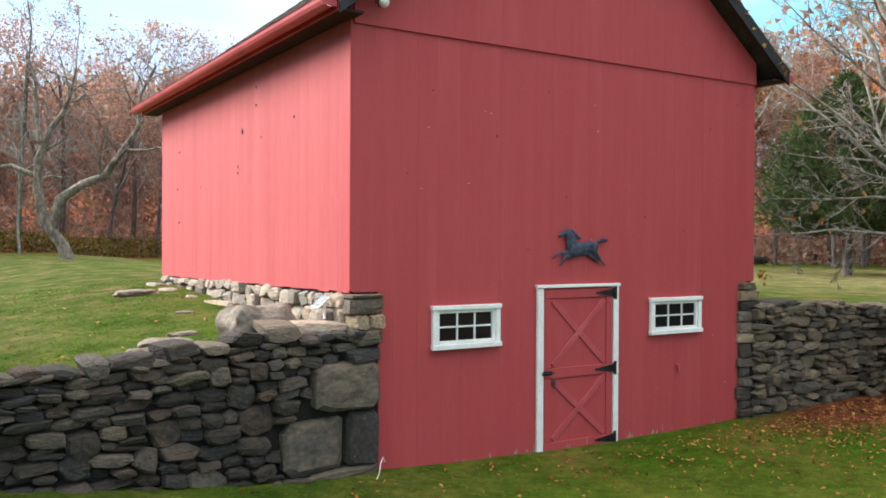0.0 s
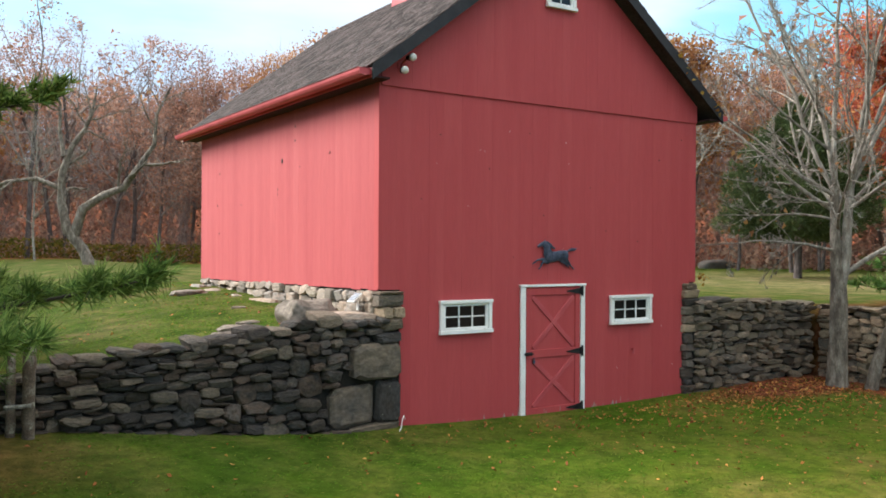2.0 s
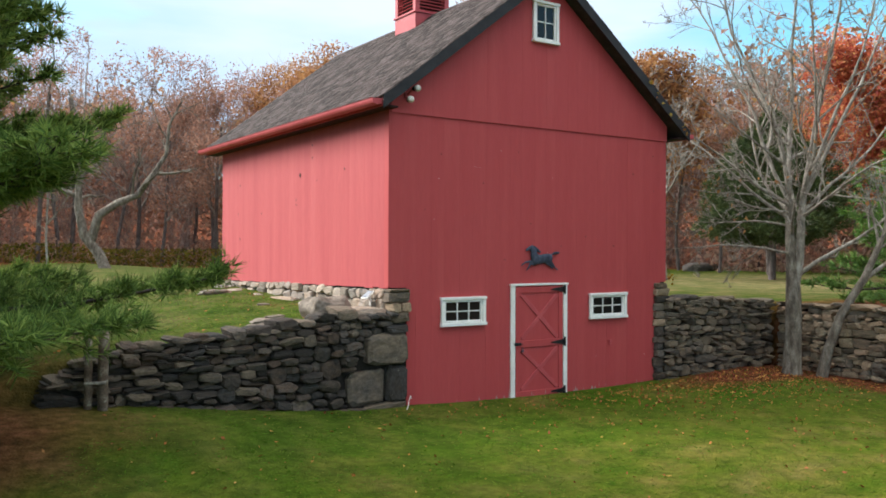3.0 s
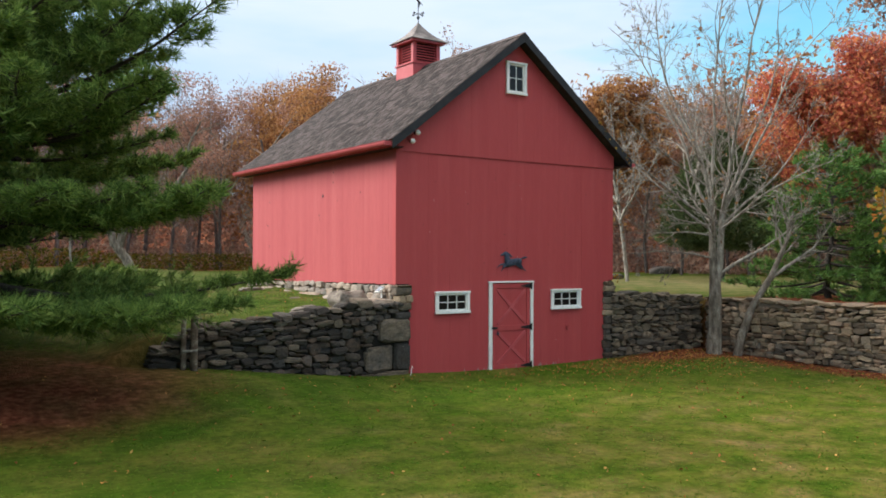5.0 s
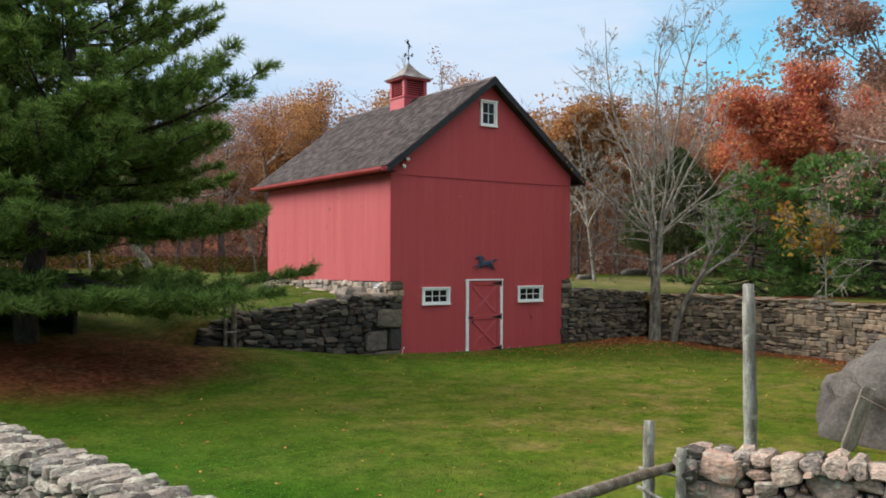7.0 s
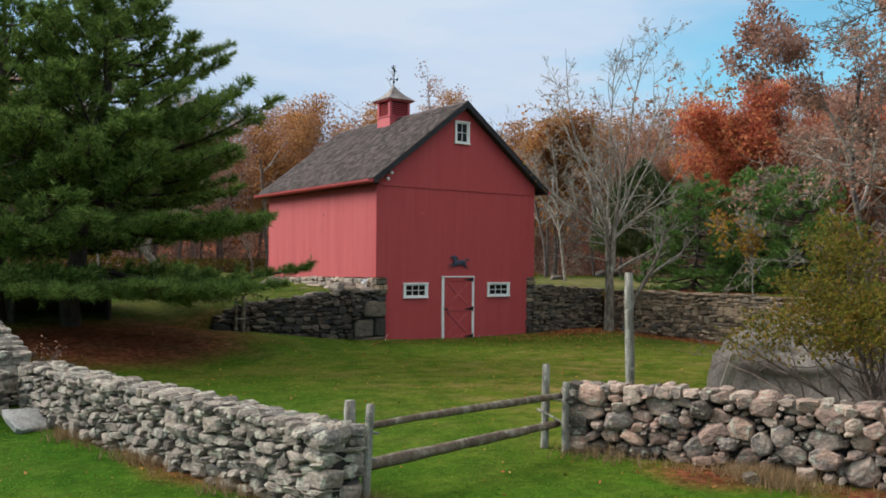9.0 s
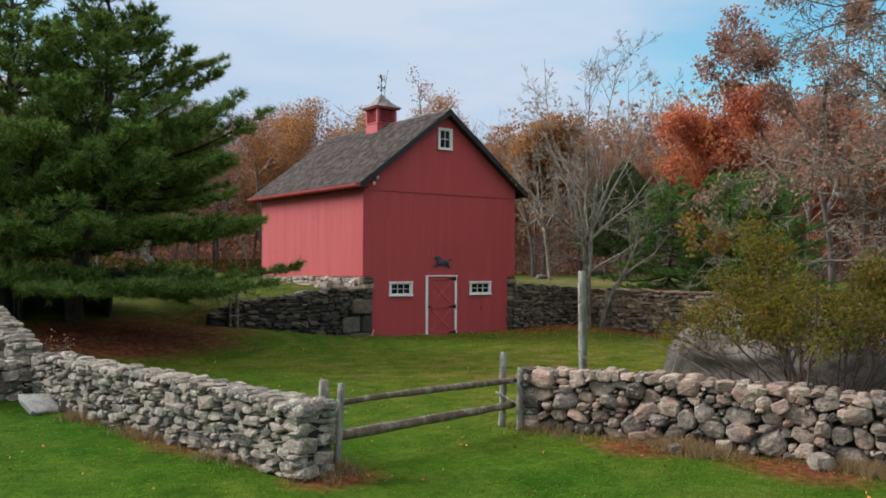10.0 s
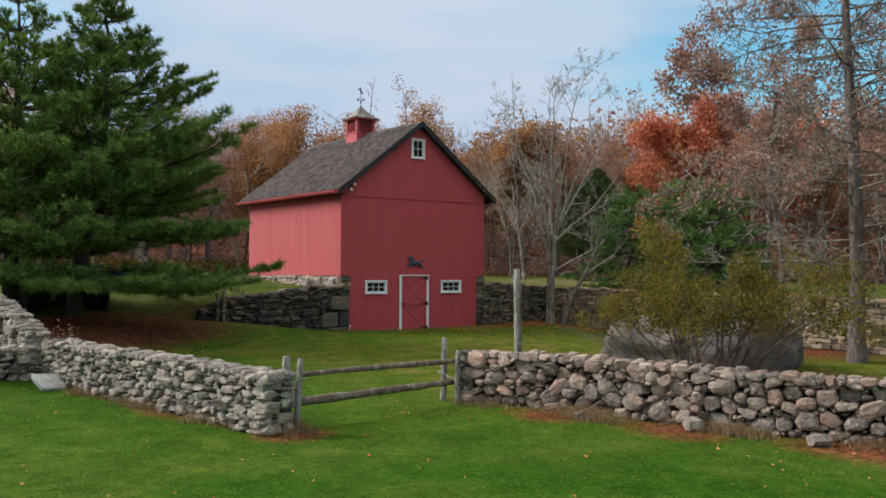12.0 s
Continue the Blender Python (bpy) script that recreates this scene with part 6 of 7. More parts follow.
REACH_BIG = ([0.0, 0.15, 0.3, 0.5, 0.62, 0.70, 0.77, 0.83, 0.92, 1.0], [4.2, 4.4, 4.5, 3.9, 2.8, 2.0, 1.5, 1.2, 0.75, 0.25])


def limb_to(px, py, pz, x, y, zr):
    """A limb from height zr on the trunk at (x, y) whose tip lies at (px, py, pz)."""
    dx, dy = px - x, py - y
    return (zr, math.atan2(dy, dx), 0.98 * math.hypot(dx, dy), (pz - 0.85 - zr) / math.hypot(dx, dy))


PA = (-8.0, 1.15)
extra = [limb_to(px, py, pz, *PA, zr) for px, py, pz, zr in (
    (-4.4, -4.1, 3.55, 2.9), (-5.0, -3.9, 3.5, 2.9), (-5.6, -4.3, 3.4, 2.8), (-6.5, -3.9, 3.6, 2.9), (-7.5, -3.8, 3.5, 2.9), (-8.7, -3.6, 3.5, 2.8),
    (-3.95, -3.5, 2.4, 1.6), (-4.8, -4.0, 1.95, 1.5), (-5.1, -4.2, 2.0, 1.45), (-5.7, -4.3, 1.95, 1.5), (-6.3, -4.0, 1.95, 1.5), (-7.0, -4.1, 2.0, 1.55), (-7.8, -3.8, 2.0, 1.5), (-8.9, -3.5, 1.9, 1.5), (-10.2, -2.6, 1.9, 1.5), (-4.6, -2.4, 1.9, 1.5),
    (-5.4, -3.5, 5.1, 3.8), (-6.3, -3.8, 5.0, 3.7), (-7.4, -3.6, 5.1, 3.8), (-8.7, -3.3, 5.2, 3.9), (-7.3, -3.2, 6.6, 5.0), (-5.0, -1.6, 4.6, 3.6),
    (-4.95, -4.0, 6.3, 4.4), (-5.4, -3.3, 6.7, 4.9), (-6.3, -3.4, 6.3, 4.7), (-4.75, 0.55, 8.4, 6.9), (-5.6, -0.6, 8.0, 6.5))]
pine("pine_tree", -8.4, 1.15, 10.0, REACH_BIG, 3, "tall dark green white pine with low sweeping limbs", "needles", 1.5, 0.74, 0.19, 1.3, extra, 0.26, "yard pines", 0.032, ((0, 0.25, 0.6, 1), (0, 0.15, 0.85, 0.7)), 0.5, (10, 13))
pine("pine_tree", -10.0, 1.9, 9.7, REACH_BIG, 8, "tall dark green white pine beside its twin", "needles", 1.4, 0.74, 0.19, 1.0, [limb_to(-11.5, -2.0, 2, -10.0, 1.9, 1.8)], 0.24, "yard pines", 0.034, ((0, 1), (0, 0)), 0.5, (10, 13))
REACH_SMALL = ([0.0, 0.1, 0.3, 0.6, 0.85, 1.0], [2.1, 2.4, 2.2, 1.5, 0.8, 0.1])
pine("young_pine", 12.4, -2.2, 4.1, REACH_SMALL, 14, "young bushy green pine behind the yard wall", "needles_light", 0.3, 0.24, 0.18, 0.8, (), 0.10)
pine("young_pine", 13.7, -3.9, 4.5, REACH_SMALL, 16, "young bushy green pine among its fellows", "needles_light", 0.3, 0.24, 0.18, 0.7, (), 0.10)
pine("young_pine", 13.6, -5.6, 4.3, REACH_SMALL, 15, "young bushy green pine in the upper field", "needles_light", 0.3, 0.24, 0.18, 0.75, (), 0.10)


def cedar(x, y, height, seed, label):
    rng = np.random.default_rng(seed)
    tree = rooted("cedar_tree", x, y, label, "cedar tree")
    part("trunk", tube_mesh("trunk", [([(0, 0, -0.1), (0.05, 0, height * 0.5), (0, 0.03, height * 0.95)], [0.15, 0.10, 0.02], 9)], M["bark_brown"]), None, tree, local=True)
    n = 9000
    f = rng.uniform(0, 1, n) ** 1.25
    zz = 1.5 + f * (height - 1.5)
    a = rng.uniform(0, 2 * math.pi, n)
    R = np.interp(f, [0, 0.1, 0.35, 0.7, 1.0], [1.2, 2.3, 2.3, 1.3, 0.05])
    w = 1 + 0.4 * np.sin(a * 3 + zz * 1.7 + seed) * 0.5 + 0.3 * np.sin(a * 7 + zz * 4.1)
    r = R * w * rng.uniform(0.45, 1.0, n) ** 0.5
    C = np.stack([np.cos(a) * r, np.sin(a) * r, zz + rng.normal(size=n) * 0.1], 1)
    D = np.stack([np.cos(a), np.sin(a), np.full(n, 0.6)], 1)
    V, F = blades(rng, C, D, 8, 0.23, 0.038, 0.7)
    part("crown", np_mesh("crown", V, F), M["cedar"], tree, local=True)


cedar(21.5, 8.3, 6.3, 5, "dark green spreading cedar in the upper field")


def yard_tree():
    """The bare young tree in the wall corner: twin stems out of one foot, a fan of fine upright limbs, and a second stem leaning away."""
    rng = np.random.default_rng(31)
    tree = rooted("yard_tree", 8.85, -1.15, "bare grey tree with upright stems in the wall corner")
    rt, bk = np.array([0.83, -0.56, 0]), np.array([0.56, 0.83, 0])

    def at(u, d, z):
        return rt * u + bk * d + np.array([0, 0, z])

    trunk = np.array([at(0, 0, -0.1), at(0.0, 0, 0.15), at(0.02, 0, 0.8), at(0.03, 0, 1.5), at(0.02, 0.02, 2.1), at(-0.03, 0.03, 2.7), at(-0.05, 0.03, 3.6)])
    tr = np.array([0.25, 0.19, 0.165, 0.155, 0.13, 0.095, 0.075])
    twin = np.array([at(0.06, 0, 1.9), at(0.14, -0.03, 2.4), at(0.15, -0.05, 3.0), at(0.20, -0.06, 3.7)])
    paths, tips = [(twin, np.array([0.11, 0.095, 0.085, 0.07]), 8)], []
    ups = [(-0.05, 3.5, -0.85, 0.1, 0.42, 3.0, 0.042, 0.06), (-0.05, 3.55, -0.42, 0.2, 1.0, 6.0, 0.050, 0.03), (-0.05, 3.6, -0.18, -0.25, 1.0, 6.6, 0.052, 0.02), (-0.05, 3.6, 0.02, 0.3, 1.0, 6.8, 0.055, 0.02),
           (0.2, 3.6, 0.14, -0.1, 1.0, 6.7, 0.055, 0.02), (0.2, 3.6, 0.32, 0.2, 1.0, 6.4, 0.05, 0.03), (0.2, 3.7, 0.52, -0.2, 1.0, 5.6, 0.045, 0.04), (0.18, 3.3, 0.85, 0.1, 0.75, 4.2, 0.045, 0.04), (0.1, 2.05, 0.80, 0.1, 0.55, 4.4, 0.055, 0.03),
           (0.0, 2.5, -0.95, -0.1, 0.12, 2.7, 0.030, -0.045), (0.0, 3.05, -0.9, 0.2, 0.18, 2.3, 0.028, -0.02), (-0.02, 3.35, -0.95, -0.3, 0.06, 1.9, 0.026, 0.02), (0.0, 2.9, -0.5, -0.9, 0.5, 3.0, 0.035, 0.04), (0.1, 3.2, 0.5, -0.85, 0.6, 3.4, 0.035, 0.05),
           (0.05, 3.4, 0.1, 0.9, 0.8, 4.2, 0.04, 0.03), (0.0, 3.3, -0.4, 0.9, 0.7, 3.8, 0.038, 0.03), (0.15, 3.5, 0.0, -0.7, 1.0, 5.0, 0.042, 0.03), (-0.03, 3.2, -0.65, 0.3, 0.8, 4.2, 0.04, 0.03)]
    for u, z, hu, hd, hz, ln, r, lift in ups:
        p = wander(rng, at(u, 0, z), at(hu, hd, hz), ln, 9, 0.10, lift)
        q = np.linspace(r, 0.007, 10)
        paths.append((p, q, 6))
        branch_out(rng, paths, tips, p, q, 3, [12, 8, 6], 0.36, 44, 0.04, 0.18, 0.10, 3, 0.0062)
    lean = np.array([at(0.5, -0.2, -0.1), at(0.62, -0.22, 0.5), at(0.9, -0.25, 1.3), at(1.35, -0.25, 2.0), at(1.75, -0.25, 2.9), at(1.95, -0.2, 3.7)])
    side = np.array([at(1.3, -0.25, 1.95), at(1.8, -0.2, 2.3), at(2.5, -0.1, 2.75), at(3.1, 0.0, 3.5)])
    lr = np.array([0.125, 0.105, 0.088, 0.075, 0.05, 0.03])
    for p, q in ((lean, lr), (side, np.array([0.055, 0.045, 0.035, 0.02]))):
        branch_out(rng, paths, tips, p, q, 3, [11, 7, 4], 0.40, 40, 0.06, 0.15, 0.35, 3, 0.005)
    paths.append((side, np.array([0.055, 0.045, 0.035, 0.02]), 6))
    part("trunk", tube_mesh("trunk", [(trunk, tr, 12)], M["bark"]), None, tree, local=True)
    part("stem", tube_mesh("stem", [(lean, lr, 9)], M["bark"]), None, tree, local=True)
    part("crown", tube_mesh("crown", paths, M["bark_pale"]), None, tree, local=True)
    V, F = leaves_at(rng, tips, 260, 0.05, 0.075)
    part("foliage", np_mesh("foliage", V, F), M["leaf_rust"], tree, "last orange leaves", local=True)


yard_tree()


def gnarled_tree():
    rng = np.random.default_rng(37)
    tree = rooted("gnarled_tree", 0.64, 23.2, "gnarled bare lichened apple tree with a low fork", "apple tree")
    rt, bk = np.array([0.85, -0.53, 0.0]), np.array([0.53, 0.85, 0.0])

    def flat(pts):
        return np.array([rt * u + bk * (0.2 * math.sin(3 * w)) + np.array([0, 0, w]) for u, w in pts])

    left = flat([(0.1, -0.1), (-0.3, 0.6), (-0.75, 1.3), (-1.1, 2.4), (-0.95, 3.4), (-0.7, 4.4), (-0.25, 5.0), (0.15, 5.6), (0.2, 6.6)])
    limb = flat([(-0.6, 1.0), (-0.25, 2.1), (0.4, 2.6), (1.2, 2.9), (1.9, 3.7), (2.3, 4.5), (2.5, 5.6), (2.9, 6.6)])
    third = flat([(-1.0, 2.8), (-1.9, 3.2), (-3.0, 3.1), (-4.0, 2.7)])
    up = flat([(-0.9, 4.0), (-1.15, 5.0), (-1.0, 5.9), (-1.5, 7.0)])
    paths, tips = [], []
    for p, r in ((left, 0.24), (limb, 0.20), (third, 0.10), (up, 0.09)):
        q = np.linspace(r, 0.03, len(p))
        paths.append((p, q, 8))
        branch_out(rng, paths, tips, p, q, 3, [9, 6, 4], 0.30, 55, -0.02, 0.25, 0.35, 3, 0.008)
    part("trunk", tube_mesh("trunk", paths[:1], M["bark"]), None, tree, local=True)
    part("crown", tube_mesh("crown", paths[1:], M["bark"]), None, tree, local=True)


gnarled_tree()


def wood_tree(name, seed, height, spread, leaf, leaves, label, size=0.17, pale=False, x=0.0, y=0.0, kids=(9, 5, 3), leafspread=0.35, category="tree", group="woods", gaps=True):
    """A forest tree: straight stem, rising limbs, fine twigs and what is left of its leaves."""
    rng = np.random.default_rng(seed)
    tree = rooted(name, x, y, label, category, group)
    stem = wander(rng, (0, 0, -0.2), (rng.normal() * 0.05, rng.normal() * 0.05, 1), height * 0.62, 8, 0.05, 0.03)
    r = np.linspace(0.0095 * height, 0.005 * height, 9)
    paths, tips = [], []
    branch_out(rng, paths, tips, stem, r, 2, (kids[0] // 2, kids[1] // 2), spread, 60, 0.03, 0.14, 0.35, 3, 0.012)
    for k in range(int(rng.integers(4, 7))):
        f = rng.uniform(0.45, 1.0)
        i = min(int(f * 8), 7)
        h = sprout(rng, np.array([0, 0, 1.0]), math.radians(rng.uniform(10, 58)))
        p = wander(rng, stem[i], h, height * rng.uniform(0.34, 0.52), 6, 0.11, 0.05)
        q = np.linspace(r[i] * 0.7, 0.018, 7)
        paths.append((p, q, 4))
        branch_out(rng, paths, tips, p, q, 3, (kids[0] // 2, kids[1] - 1, kids[2]), spread * 1.25, 44, 0.05, 0.15, 0.15, 3, 0.010)
    bark = M["bark_pale"] if pale else M["bark_wood"]
    part("trunk", tube_mesh("trunk", [(stem, r, 7)], bark if pale else M["bark_brown"]), None, tree, local=True)
    part("crown", tube_mesh("crown", paths, bark), None, tree, local=True)
    if leaves:
        V, F = leaves_at(rng, tips, leaves, leafspread, size, gaps=gaps, small=group == "woods")
        part("foliage", np_mesh("foliage", V, F), M[leaf], tree, local=True)
    return tree


def woods():
    rng = random.Random(71)
    rust = [wood_tree("autumn_tree", 101 + k, 14 + k, 0.30, "leaf_rust", 14000, "rust-orange autumn forest tree", 0.105, leafspread=0.62, gaps=False, x=20 + 6 * k, y=47 - k) for k in range(3)]
    brown = [wood_tree("autumn_tree", 111 + k, 13 + k, 0.28, "leaf_brown", 7500, "half-bare brown autumn forest tree", 0.097, leafspread=0.6, gaps=False, x=8 + 4 * k, y=42 + 2 * k) for k in range(3)]
    bare = [wood_tree("bare_tree", 121 + k, 15 + k, 0.25, "leaf_brown", 1300, "bare grey forest tree with fine twigs", 0.10, x=-2 + 5 * k, y=46 + k, kids=(10, 6, 3)) for k in range(3)]
    red = wood_tree("red_tree", 131, 12.0, 0.36, "leaf_red", 52000, "broad scarlet and orange autumn tree", 0.11, x=30, y=9, kids=(14, 7, 4), leafspread=0.5, gaps=False)
    wood_tree("orange_tree", 133, 11.0, 0.36, "leaf_rust", 42000, "rounded rust-orange tree beyond the barn", 0.11, x=24.0, y=18.4, kids=(14, 7, 4), leafspread=0.5, gaps=False)
    wood_tree("oak_tree", 137, 14.0, 0.34, "leaf_brown", 12000, "tall thinning brown-leaved tree beyond the yard wall", 0.10, x=19.5, y=-4.6, kids=(12, 7, 4), leafspread=0.3, gaps=False)
    copy_thing(red, pose(32, 4.5, gz(32, 4.5), 0, 0, 100)).scale = (1.05, 1.05, 0.95)
    for t, x, y, turn, s in ((bare[0], 22.5, 17.0, 140, 0.74), (brown[1], 27.5, 15.5, 200, 0.68), (rust[0], 28.0, 22.0, 80, 0.95), (brown[0], 31.0, 13.5, 10, 0.75), (bare[2], 30.0, 4.0, 60, 0.7), (rust[2], 22.0, 23.5, 250, 0.8), (brown[2], 33.0, -4.0, 30, 0.75), (rust[0], 31.5, -9.0, 190, 0.72), (bare[1], 26.5, 12.0, 20, 0.66), (brown[1], 30.0, -14.0, 120, 0.75), (brown[0], 25.0, -8.5, 210, 0.8), (brown[1], 27.0, 1.0, 250, 0.75), (rust[0], 19.0, 33.5, 33, 1.05), (rust[2], 22.6, 33.5, 133, 0.78), (bare[0], 21.0, 36.0, 10, 1.12), (bare[2], 24.5, 31.0, 210, 1.0), (rust[1], 13.4, 37.5, 110, 0.95)):
        copy_thing(t, pose(x, y, gz(x, y), 0, 0, turn)).scale = (s, s, s)
    # an arc of woods round the far side of the field
    n = 0
    for row, (far, step) in enumerate(((44, 4.4), (50, 7.5))):
        ang = 128.0
        while ang > -38:
            a = math.radians(ang + rng.uniform(-1.5, 1.5))
            d = far + rng.uniform(-2.5, 2.5)
            x, y = 2 + d * math.cos(a), 0.5 + d * math.sin(a) * (0.98 if ang > 30 else 0.85)
            if ang < 55:
                x = 2 + (d - 13 * smooth(55, 25, ang)) * math.cos(a)
            pool = [bare, brown, rust][min(2, int(rng.random() * 3))]
            if ang > 95:
                pool = bare if rng.random() < 0.5 else brown
            t = rng.choice(pool)
            c = copy_thing(t, pose(x, y, gz(x, y) - 0.1, 0, 0, rng.uniform(0, 360)))
            s = rng.uniform(0.85, 1.1) * (0.86 + 0.22 * float(smooth(62, 105, ang))) * (0.92 if row == 0 else 1.0)
            c.scale = (s, s, s)
            n += 1
            ang -= math.degrees(step / d) * rng.uniform(0.8, 1.2)
    return n


woods()
wood_tree("pale_tree", 141, 9.0, 0.34, "leaf_rust", 60, "pale-barked bare tree standing behind the barn", 0.12, True, 16.9, 9.4, (14, 8, 5), 0.1, group="")
wood_tree("pale_tree", 143, 5.0, 0.34, "leaf_rust", 0, "small bare tree at the edge of the field", 0.12, True, 12.5, 38.5, (10, 7, 4), 0.1, group="")
wood_tree("pale_tree", 147, 7.0, 0.38, "leaf_rust", 0, "leaning bare apple tree in the upper field", 0.12, True, 0.2, 33.5, (10, 8, 4), 0.1, group="")
wood_tree("yellow_tree", 151, 2.9, 0.5, "leaf_yellow", 520, "small tree with thinning yellow leaves by the wall", 0.10, True, 10.7, -5.7, (10, 7, 4), 0.14, group="")


def roadside_tree():
    """The big bare tree past the boulder, with level lichened limbs and fine hanging twigs."""
    rng = np.random.default_rng(161)
    tree = rooted("lichened_tree", 7.3, -14.4, "tall bare lichened tree with level limbs and last leaves")
    stem = wander(rng, (0, 0, -0.2), (0.0, 0.0, 1), 13.0, 12, 0.02, 0.02)
    r = np.interp(np.linspace(0, 1, 13), [0, 0.08, 1], [0.29, 0.215, 0.06])
    paths, tips = [], []
    for k in range(60):
        z = 2.4 + k * 0.17
        a = rng.uniform(0, 2 * math.pi)
        p = wander(rng, (stem[min(int(z), 11)][0], stem[min(int(z), 11)][1], z), (math.cos(a), math.sin(a), 0.05), (5.6 - 0.25 * max(0, z - 8)) * rng.uniform(0.55, 1.05), 7, 0.10, 0.0)
        q = np.linspace(0.032, 0.009, 8)
        paths.append((p, q, 5))
        branch_out(rng, paths, tips, p, q, 2, [20, 9], 0.34, 55, -0.05, 0.18, 0.12, 3, 0.011)
    part("trunk", tube_mesh("trunk", [(stem, r, 12)], M["bark_brown"]), None, tree, local=True)
    part("crown", tube_mesh("crown", paths, M["bark_lichen"]), None, tree, local=True)
    V, F = leaves_at(rng, tips, 11000, 0.14, 0.075, gaps=True, above=4.0)
    part("foliage", np_mesh("foliage", V, F), M["leaf_brown"], tree, "last reddish leaves on the twigs", local=True)


roadside_tree()


def shrub(name, x, y, height, radius, seed, leaf, count, label, stems=30, size=0.036):
    rng = np.random.default_rng(seed)
    s = rooted(name, x, y, label, "shrub")
    paths, tips = [], []
    for _ in range(stems):
        a = rng.uniform(0, 2 * math.pi)
        o = rng.uniform(0.25, 1.0)
        h = (math.cos(a) * o * radius / height * 1.25, math.sin(a) * o * radius / height * 1.25, 0.8)
        p = wander(rng, (math.cos(a) * 0.12, math.sin(a) * 0.12, 0), h, math.hypot(radius * o, height) * rng.uniform(0.7, 1.0), 7, 0.13, 0.03)
        q = np.linspace(0.026, 0.006, 8)
        paths.append((p, q, 5))
        branch_out(rng, paths, tips, p, q, 3, [8, 5, 3], 0.34, 48, 0.02, 0.16, 0.25, 3, 0.0035)
    part("crown", tube_mesh("crown", paths, M["bark_red"]), None, s, local=True)
    V, F = leaves_at(rng, tips, count, 0.12, size, above=height * (0.52 if leaf == "leaf_olive" else 0.05))
    part("foliage", np_mesh("foliage", V, F), M[leaf], s, local=True)
    return s


shrub("shrub", -2.3, -16.8, 2.9, 2.5, 171, "leaf_olive", 26000, "spreading shrub with olive and yellowing leaves behind the wall")
shrub("small_shrub", -10.75, -6.3, 0.95, 0.65, 173, "leaf_brown", 250, "small twiggy brown shrub at the wall corner", 9, 0.03)


# ---- undergrowth, grass and leaves ----
def stuff(name, V, F, material, label, category):
    tagged(part(name, np_mesh(name, V, F), M[material]), label, category, kind="stuff")


def edge_of_woods(a, d):
    """A place in the woods from its bearing and depth: the woods come nearer towards the east."""
    k = smooth(math.radians(55), math.radians(25), a)
    return 2 + (d - 13 * k) * np.cos(a), 0.5 + d * np.sin(a) * np.where(a > math.radians(30), 0.98, 0.85)


def undergrowth():
    rng = np.random.default_rng(181)
    n = 70000
    a = np.radians(rng.uniform(-40, 132, n))
    d = rng.uniform(44, 72, n)
    x, y = edge_of_woods(a, d)
    top = 1.0 + 6.5 * smooth(43, 62, d)
    z = ground_height(x, y) + top * rng.uniform(0, 1, n) ** 1.3
    V, F = leaf_tris(rng, np.stack([x, y, z], 1), 0.2)
    stuff("undergrowth", V, F, "leaf_litter", "brown and rust undergrowth filling the woods", "undergrowth")
    n = 9000
    a = np.radians(rng.uniform(70, 132, n))
    d = rng.uniform(40, 46, n)
    x, y = edge_of_woods(a, d)
    V, F = leaf_quads(rng, np.stack([x, y, ground_height(x, y) + rng.uniform(0, 1.1, n)], 1), 0.14)
    stuff("brush", V, F, "leaf_olive", "low olive brush along the edge of the woods", "brush")
    # the wooded slope beyond: crowns by the hundred, leafy, half-leafy and bare
    C = {"leaf_rust": [], "leaf_brown": [], "bark_wood": []}
    for k in range(760):
        a0, d0 = math.radians(rng.uniform(-42, 136)), rng.uniform(47, 80)
        x0, y0 = edge_of_woods(np.array(a0), np.array(d0))
        g0 = gz(float(x0), float(y0))
        h = rng.uniform(10.5, 15.5) * (1.0 if d0 > 60 else 0.92)
        kind = ("bark_wood", "leaf_brown", "leaf_rust", "bark_wood")[int(rng.integers(0, 4))]
        m = 330 if kind != "bark_wood" else 200
        u = rng.normal(size=(m, 3))
        u /= np.linalg.norm(u, axis=1, keepdims=True)
        r = rng.uniform(0.35, 1.0, m)[:, None] ** 0.5
        lump = 1 + 0.28 * np.sin(u[:, :1] * 5 + k) * np.sin(u[:, 1:2] * 4 + 2 * k) + 0.2 * np.sin(u[:, 2:] * 7 + k)
        P = np.array([x0, y0, g0 + h * 0.64]) + u * r * lump * np.array([2.7, 2.7, h * 0.36])
        C[kind].append(P)
        if kind == "bark_wood":
            t = rng.uniform(0, 1, 90)[:, None]
            C[kind].append(np.array([x0, y0, g0]) + np.array([0, 0, h * 0.8]) * t + rng.normal(size=(90, 3)) * np.array([0.9, 0.9, 0.3]) * t)
    for kind, label in (("leaf_rust", "rust-coloured crowns of the woods beyond"), ("leaf_brown", "brown thinning crowns of the woods beyond")):
        V, F = leaf_tris(rng, np.concatenate(C[kind]), 0.28)
        stuff("far_woods", V, F, kind, label, "woods")
    P = np.concatenate(C["bark_wood"])
    V, F = blades(rng, P, np.tile([0, 0, 1.0], (len(P), 1)), 2, 1.5, 0.05, 0.45)
    stuff("far_twigs", V, F, "twig", "grey bare twigs of the woods beyond", "woods")


undergrowth()


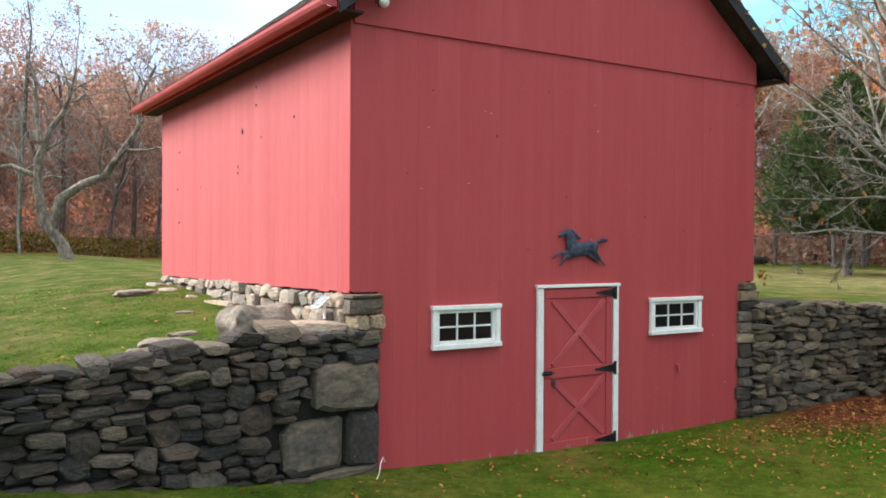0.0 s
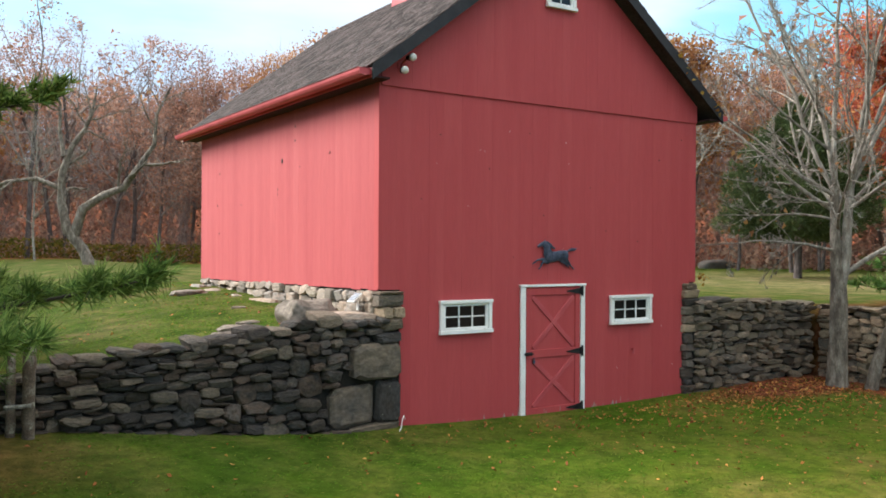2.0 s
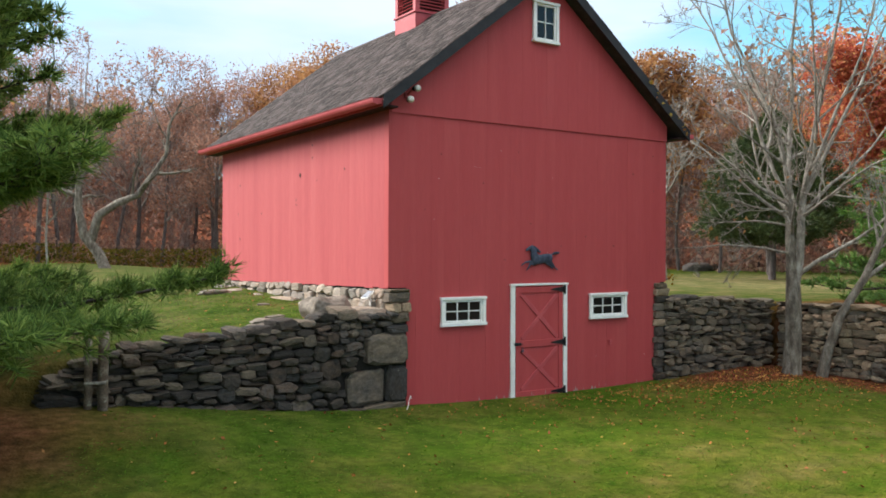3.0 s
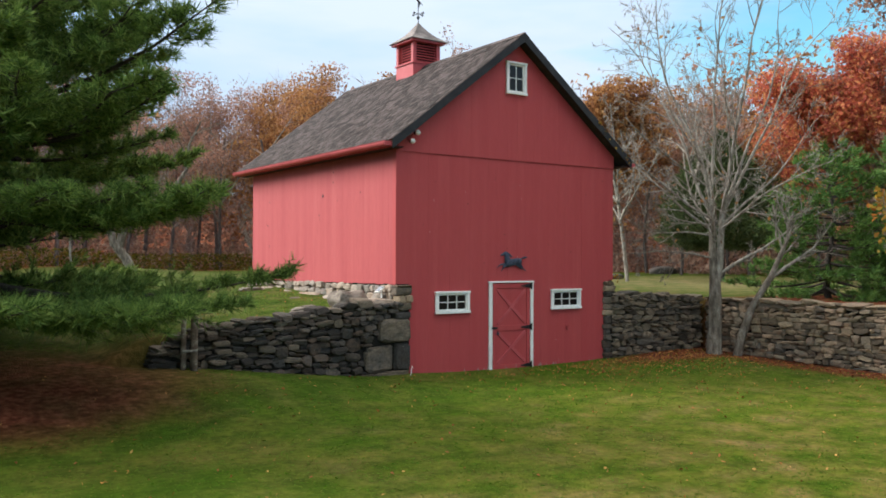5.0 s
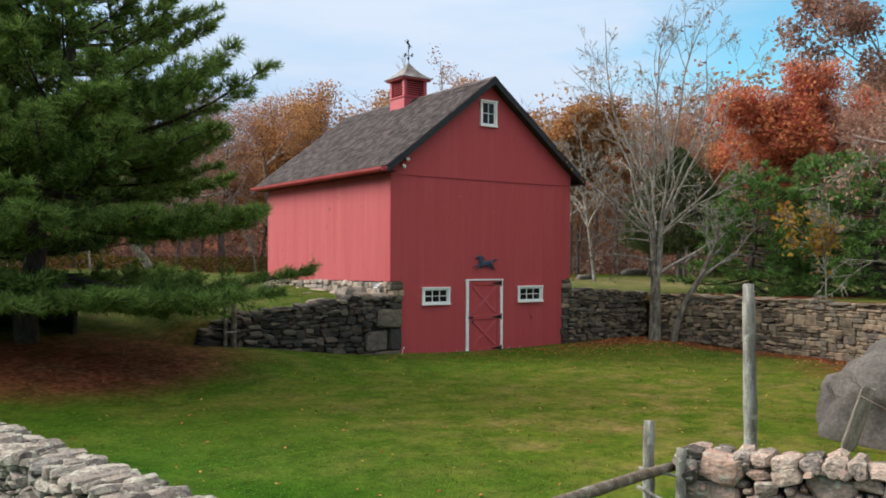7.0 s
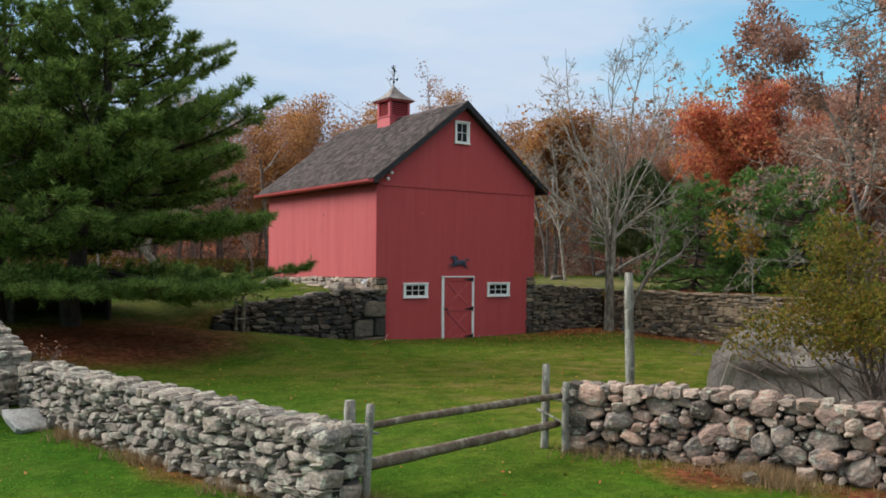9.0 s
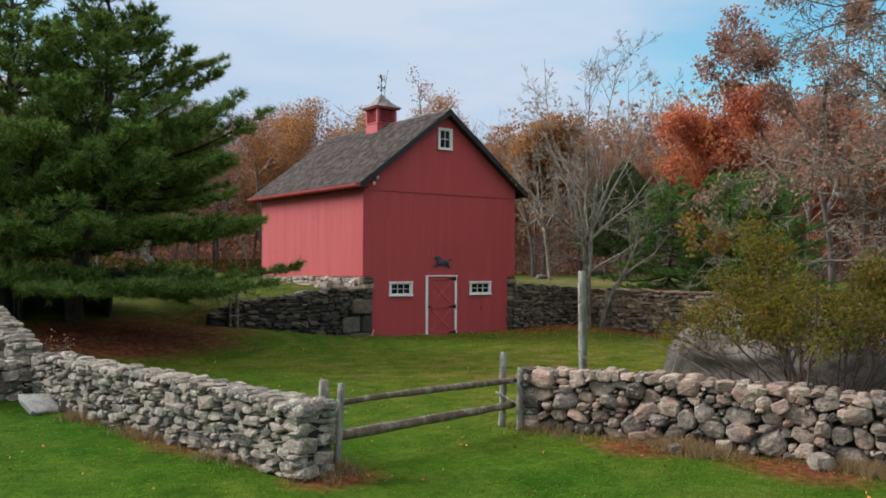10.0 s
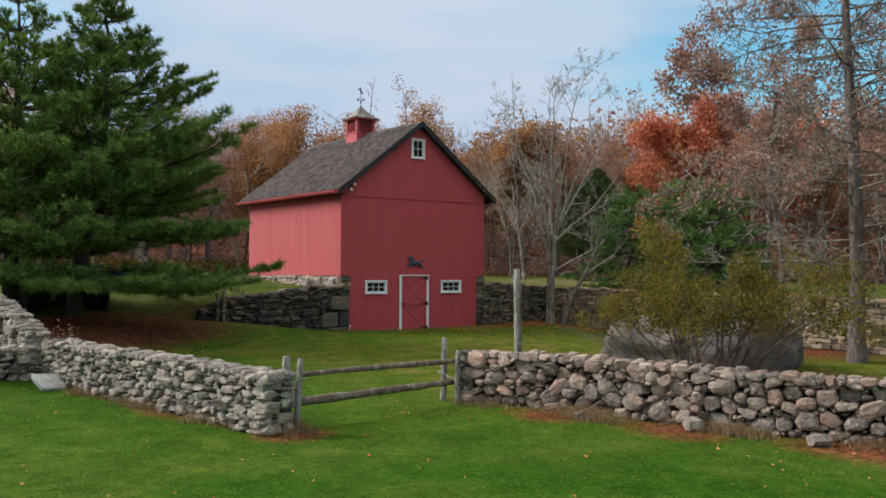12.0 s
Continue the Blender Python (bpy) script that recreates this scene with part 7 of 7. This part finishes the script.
def lawn_grass():
    rng = np.random.default_rng(191)
    n = 120000
    x, y = rng.uniform(-14.5, 9.4, n), -24 + 24.0 * rng.uniform(0, 1, n)
    m = 26000
    x, y = np.concatenate([x, rng.uniform(-9, -0.1, m)]), np.concatenate([y, rng.uniform(0.3, 9, m)])
    litter = np.hypot((x + 7.7) / 3.2, (y + 0.7) / 2.35) < 0.98 + 0.15 * np.sin(3 * x) * np.sin(2.1 * y)
    patchy = np.sin(x * 1.7 + 0.6 * np.sin(y * 2.1)) * np.sin(y * 1.3 + 0.8 * np.sin(x * 0.9))
    keep = ~litter & (rng.uniform(0, 1, len(x)) < 0.75 + 0.25 * patchy)
    x, y = x[keep], y[keep]
    z = ground_height(x, y)
    C = np.stack([x, y, z - 0.004], 1)
    V, F = leaf_quads(rng, C + np.array([0, 0, 0.008]), 0.012, 0.86, 4.5)
    stuff("grass", V, F, "grass", "short mown green lawn grass", "grass")
    # taller dry tufts along the feet of the walls
    P = []
    for (xa, ya), (xb, yb), k, w in (((-9.45, -14.9), (-10.9, -7.6), 900, 0.14), ((-5.2, -14.0), (-2.0, -21.2), 1500, 0.22), ((-9.0, -14.6), (-8.8, -14.75), 200, 0.08)):
        t = rng.uniform(0, 1, k)
        clump = 0.5 + 0.5 * np.sin(t * 23 + xa)
        t = t[rng.uniform(0, 1, k) < clump]
        P.append(np.stack([xa + (xb - xa) * t + rng.normal(size=len(t)) * w - 0.12, ya + (yb - ya) * t + rng.normal(size=len(t)) * w], 1))
    for cx, cy, k in ((-10.32, -9.3, 420), (-9.9, -10.9, 160), (-9.25, -14.75, 120), (-4.55, -16.3, 300), (-3.5, -18.2, 260)):
        P.append(np.array([cx, cy]) + rng.normal(size=(k, 2)) * np.array([0.16, 0.26]))
    P = np.concatenate(P)
    C = np.stack([P[:, 0], P[:, 1], ground_height(P[:, 0], P[:, 1]) - 0.01], 1)
    V, F = blades(rng, C, np.tile([0, 0, 1.0], (len(C), 1)), 5, 0.20, 0.007, 0.35)
    stuff("dry_tufts", V, F, "dry_grass", "dry tan grass tufts along the wall foot", "grass")


lawn_grass()


def fallen_leaves():
    rng = np.random.default_rng(201)
    n = 1100
    x, y = rng.uniform(-13, 9.3, n), rng.uniform(-22, -0.3, n)
    k = 1300
    x2, y2 = rng.normal(7.3, 1.6, k), -0.45 - np.abs(rng.normal(0, 1.1, k))
    k3 = 480
    x3, y3 = rng.normal(3.5, 2.5, k3), -0.3 - np.abs(rng.normal(0, 2.2, k3))
    k4 = 130
    k5 = 500
    x5, y5 = 9.4 - np.abs(rng.normal(0, 0.8, k5)), rng.uniform(-8, -0.5, k5)
    x4, y4 = rng.uniform(-5, -0.3, k4), rng.uniform(0.5, 8, k4)
    x, y = np.concatenate([x, x2, x3, x4, x5]), np.concatenate([y, y2, y3, y4, y5])
    ok = (x < 9.35)
    x, y = x[ok], y[ok]
    C = np.stack([x, y, ground_height(x, y) + 0.022], 1)
    V, F = leaf_quads(rng, C, 0.030, 0.6, 1.8)
    stuff("fallen_leaves", V, F, "leaf_fall", "scattered yellow and orange fallen leaves on the lawn", "leaves")
    # creeper leaves on the rake and at the corner pier
    P = []
    for _ in range(14):
        t = rng.uniform(0.66, 0.98)
        xx = RIDGE_X + (EAVE_XR - RIDGE_X) * t
        P.append((xx, RAKE_Y0 - 0.05 - rng.uniform(0, 0.03), roof_z(xx) - 0.09 + rng.normal() * 0.05))
    for _ in range(12):
        P.append((6.2 + rng.normal() * 0.08, -0.30, 1.95 + rng.normal() * 0.06))
    V, F = leaf_quads(rng, np.array(P), 0.055)
    stuff("creeper_leaves", V, F, "leaf_yellow", "a few yellow creeper leaves on the rake", "leaves")


fallen_leaves()

# ---- roof shingles ----
build_shingles()
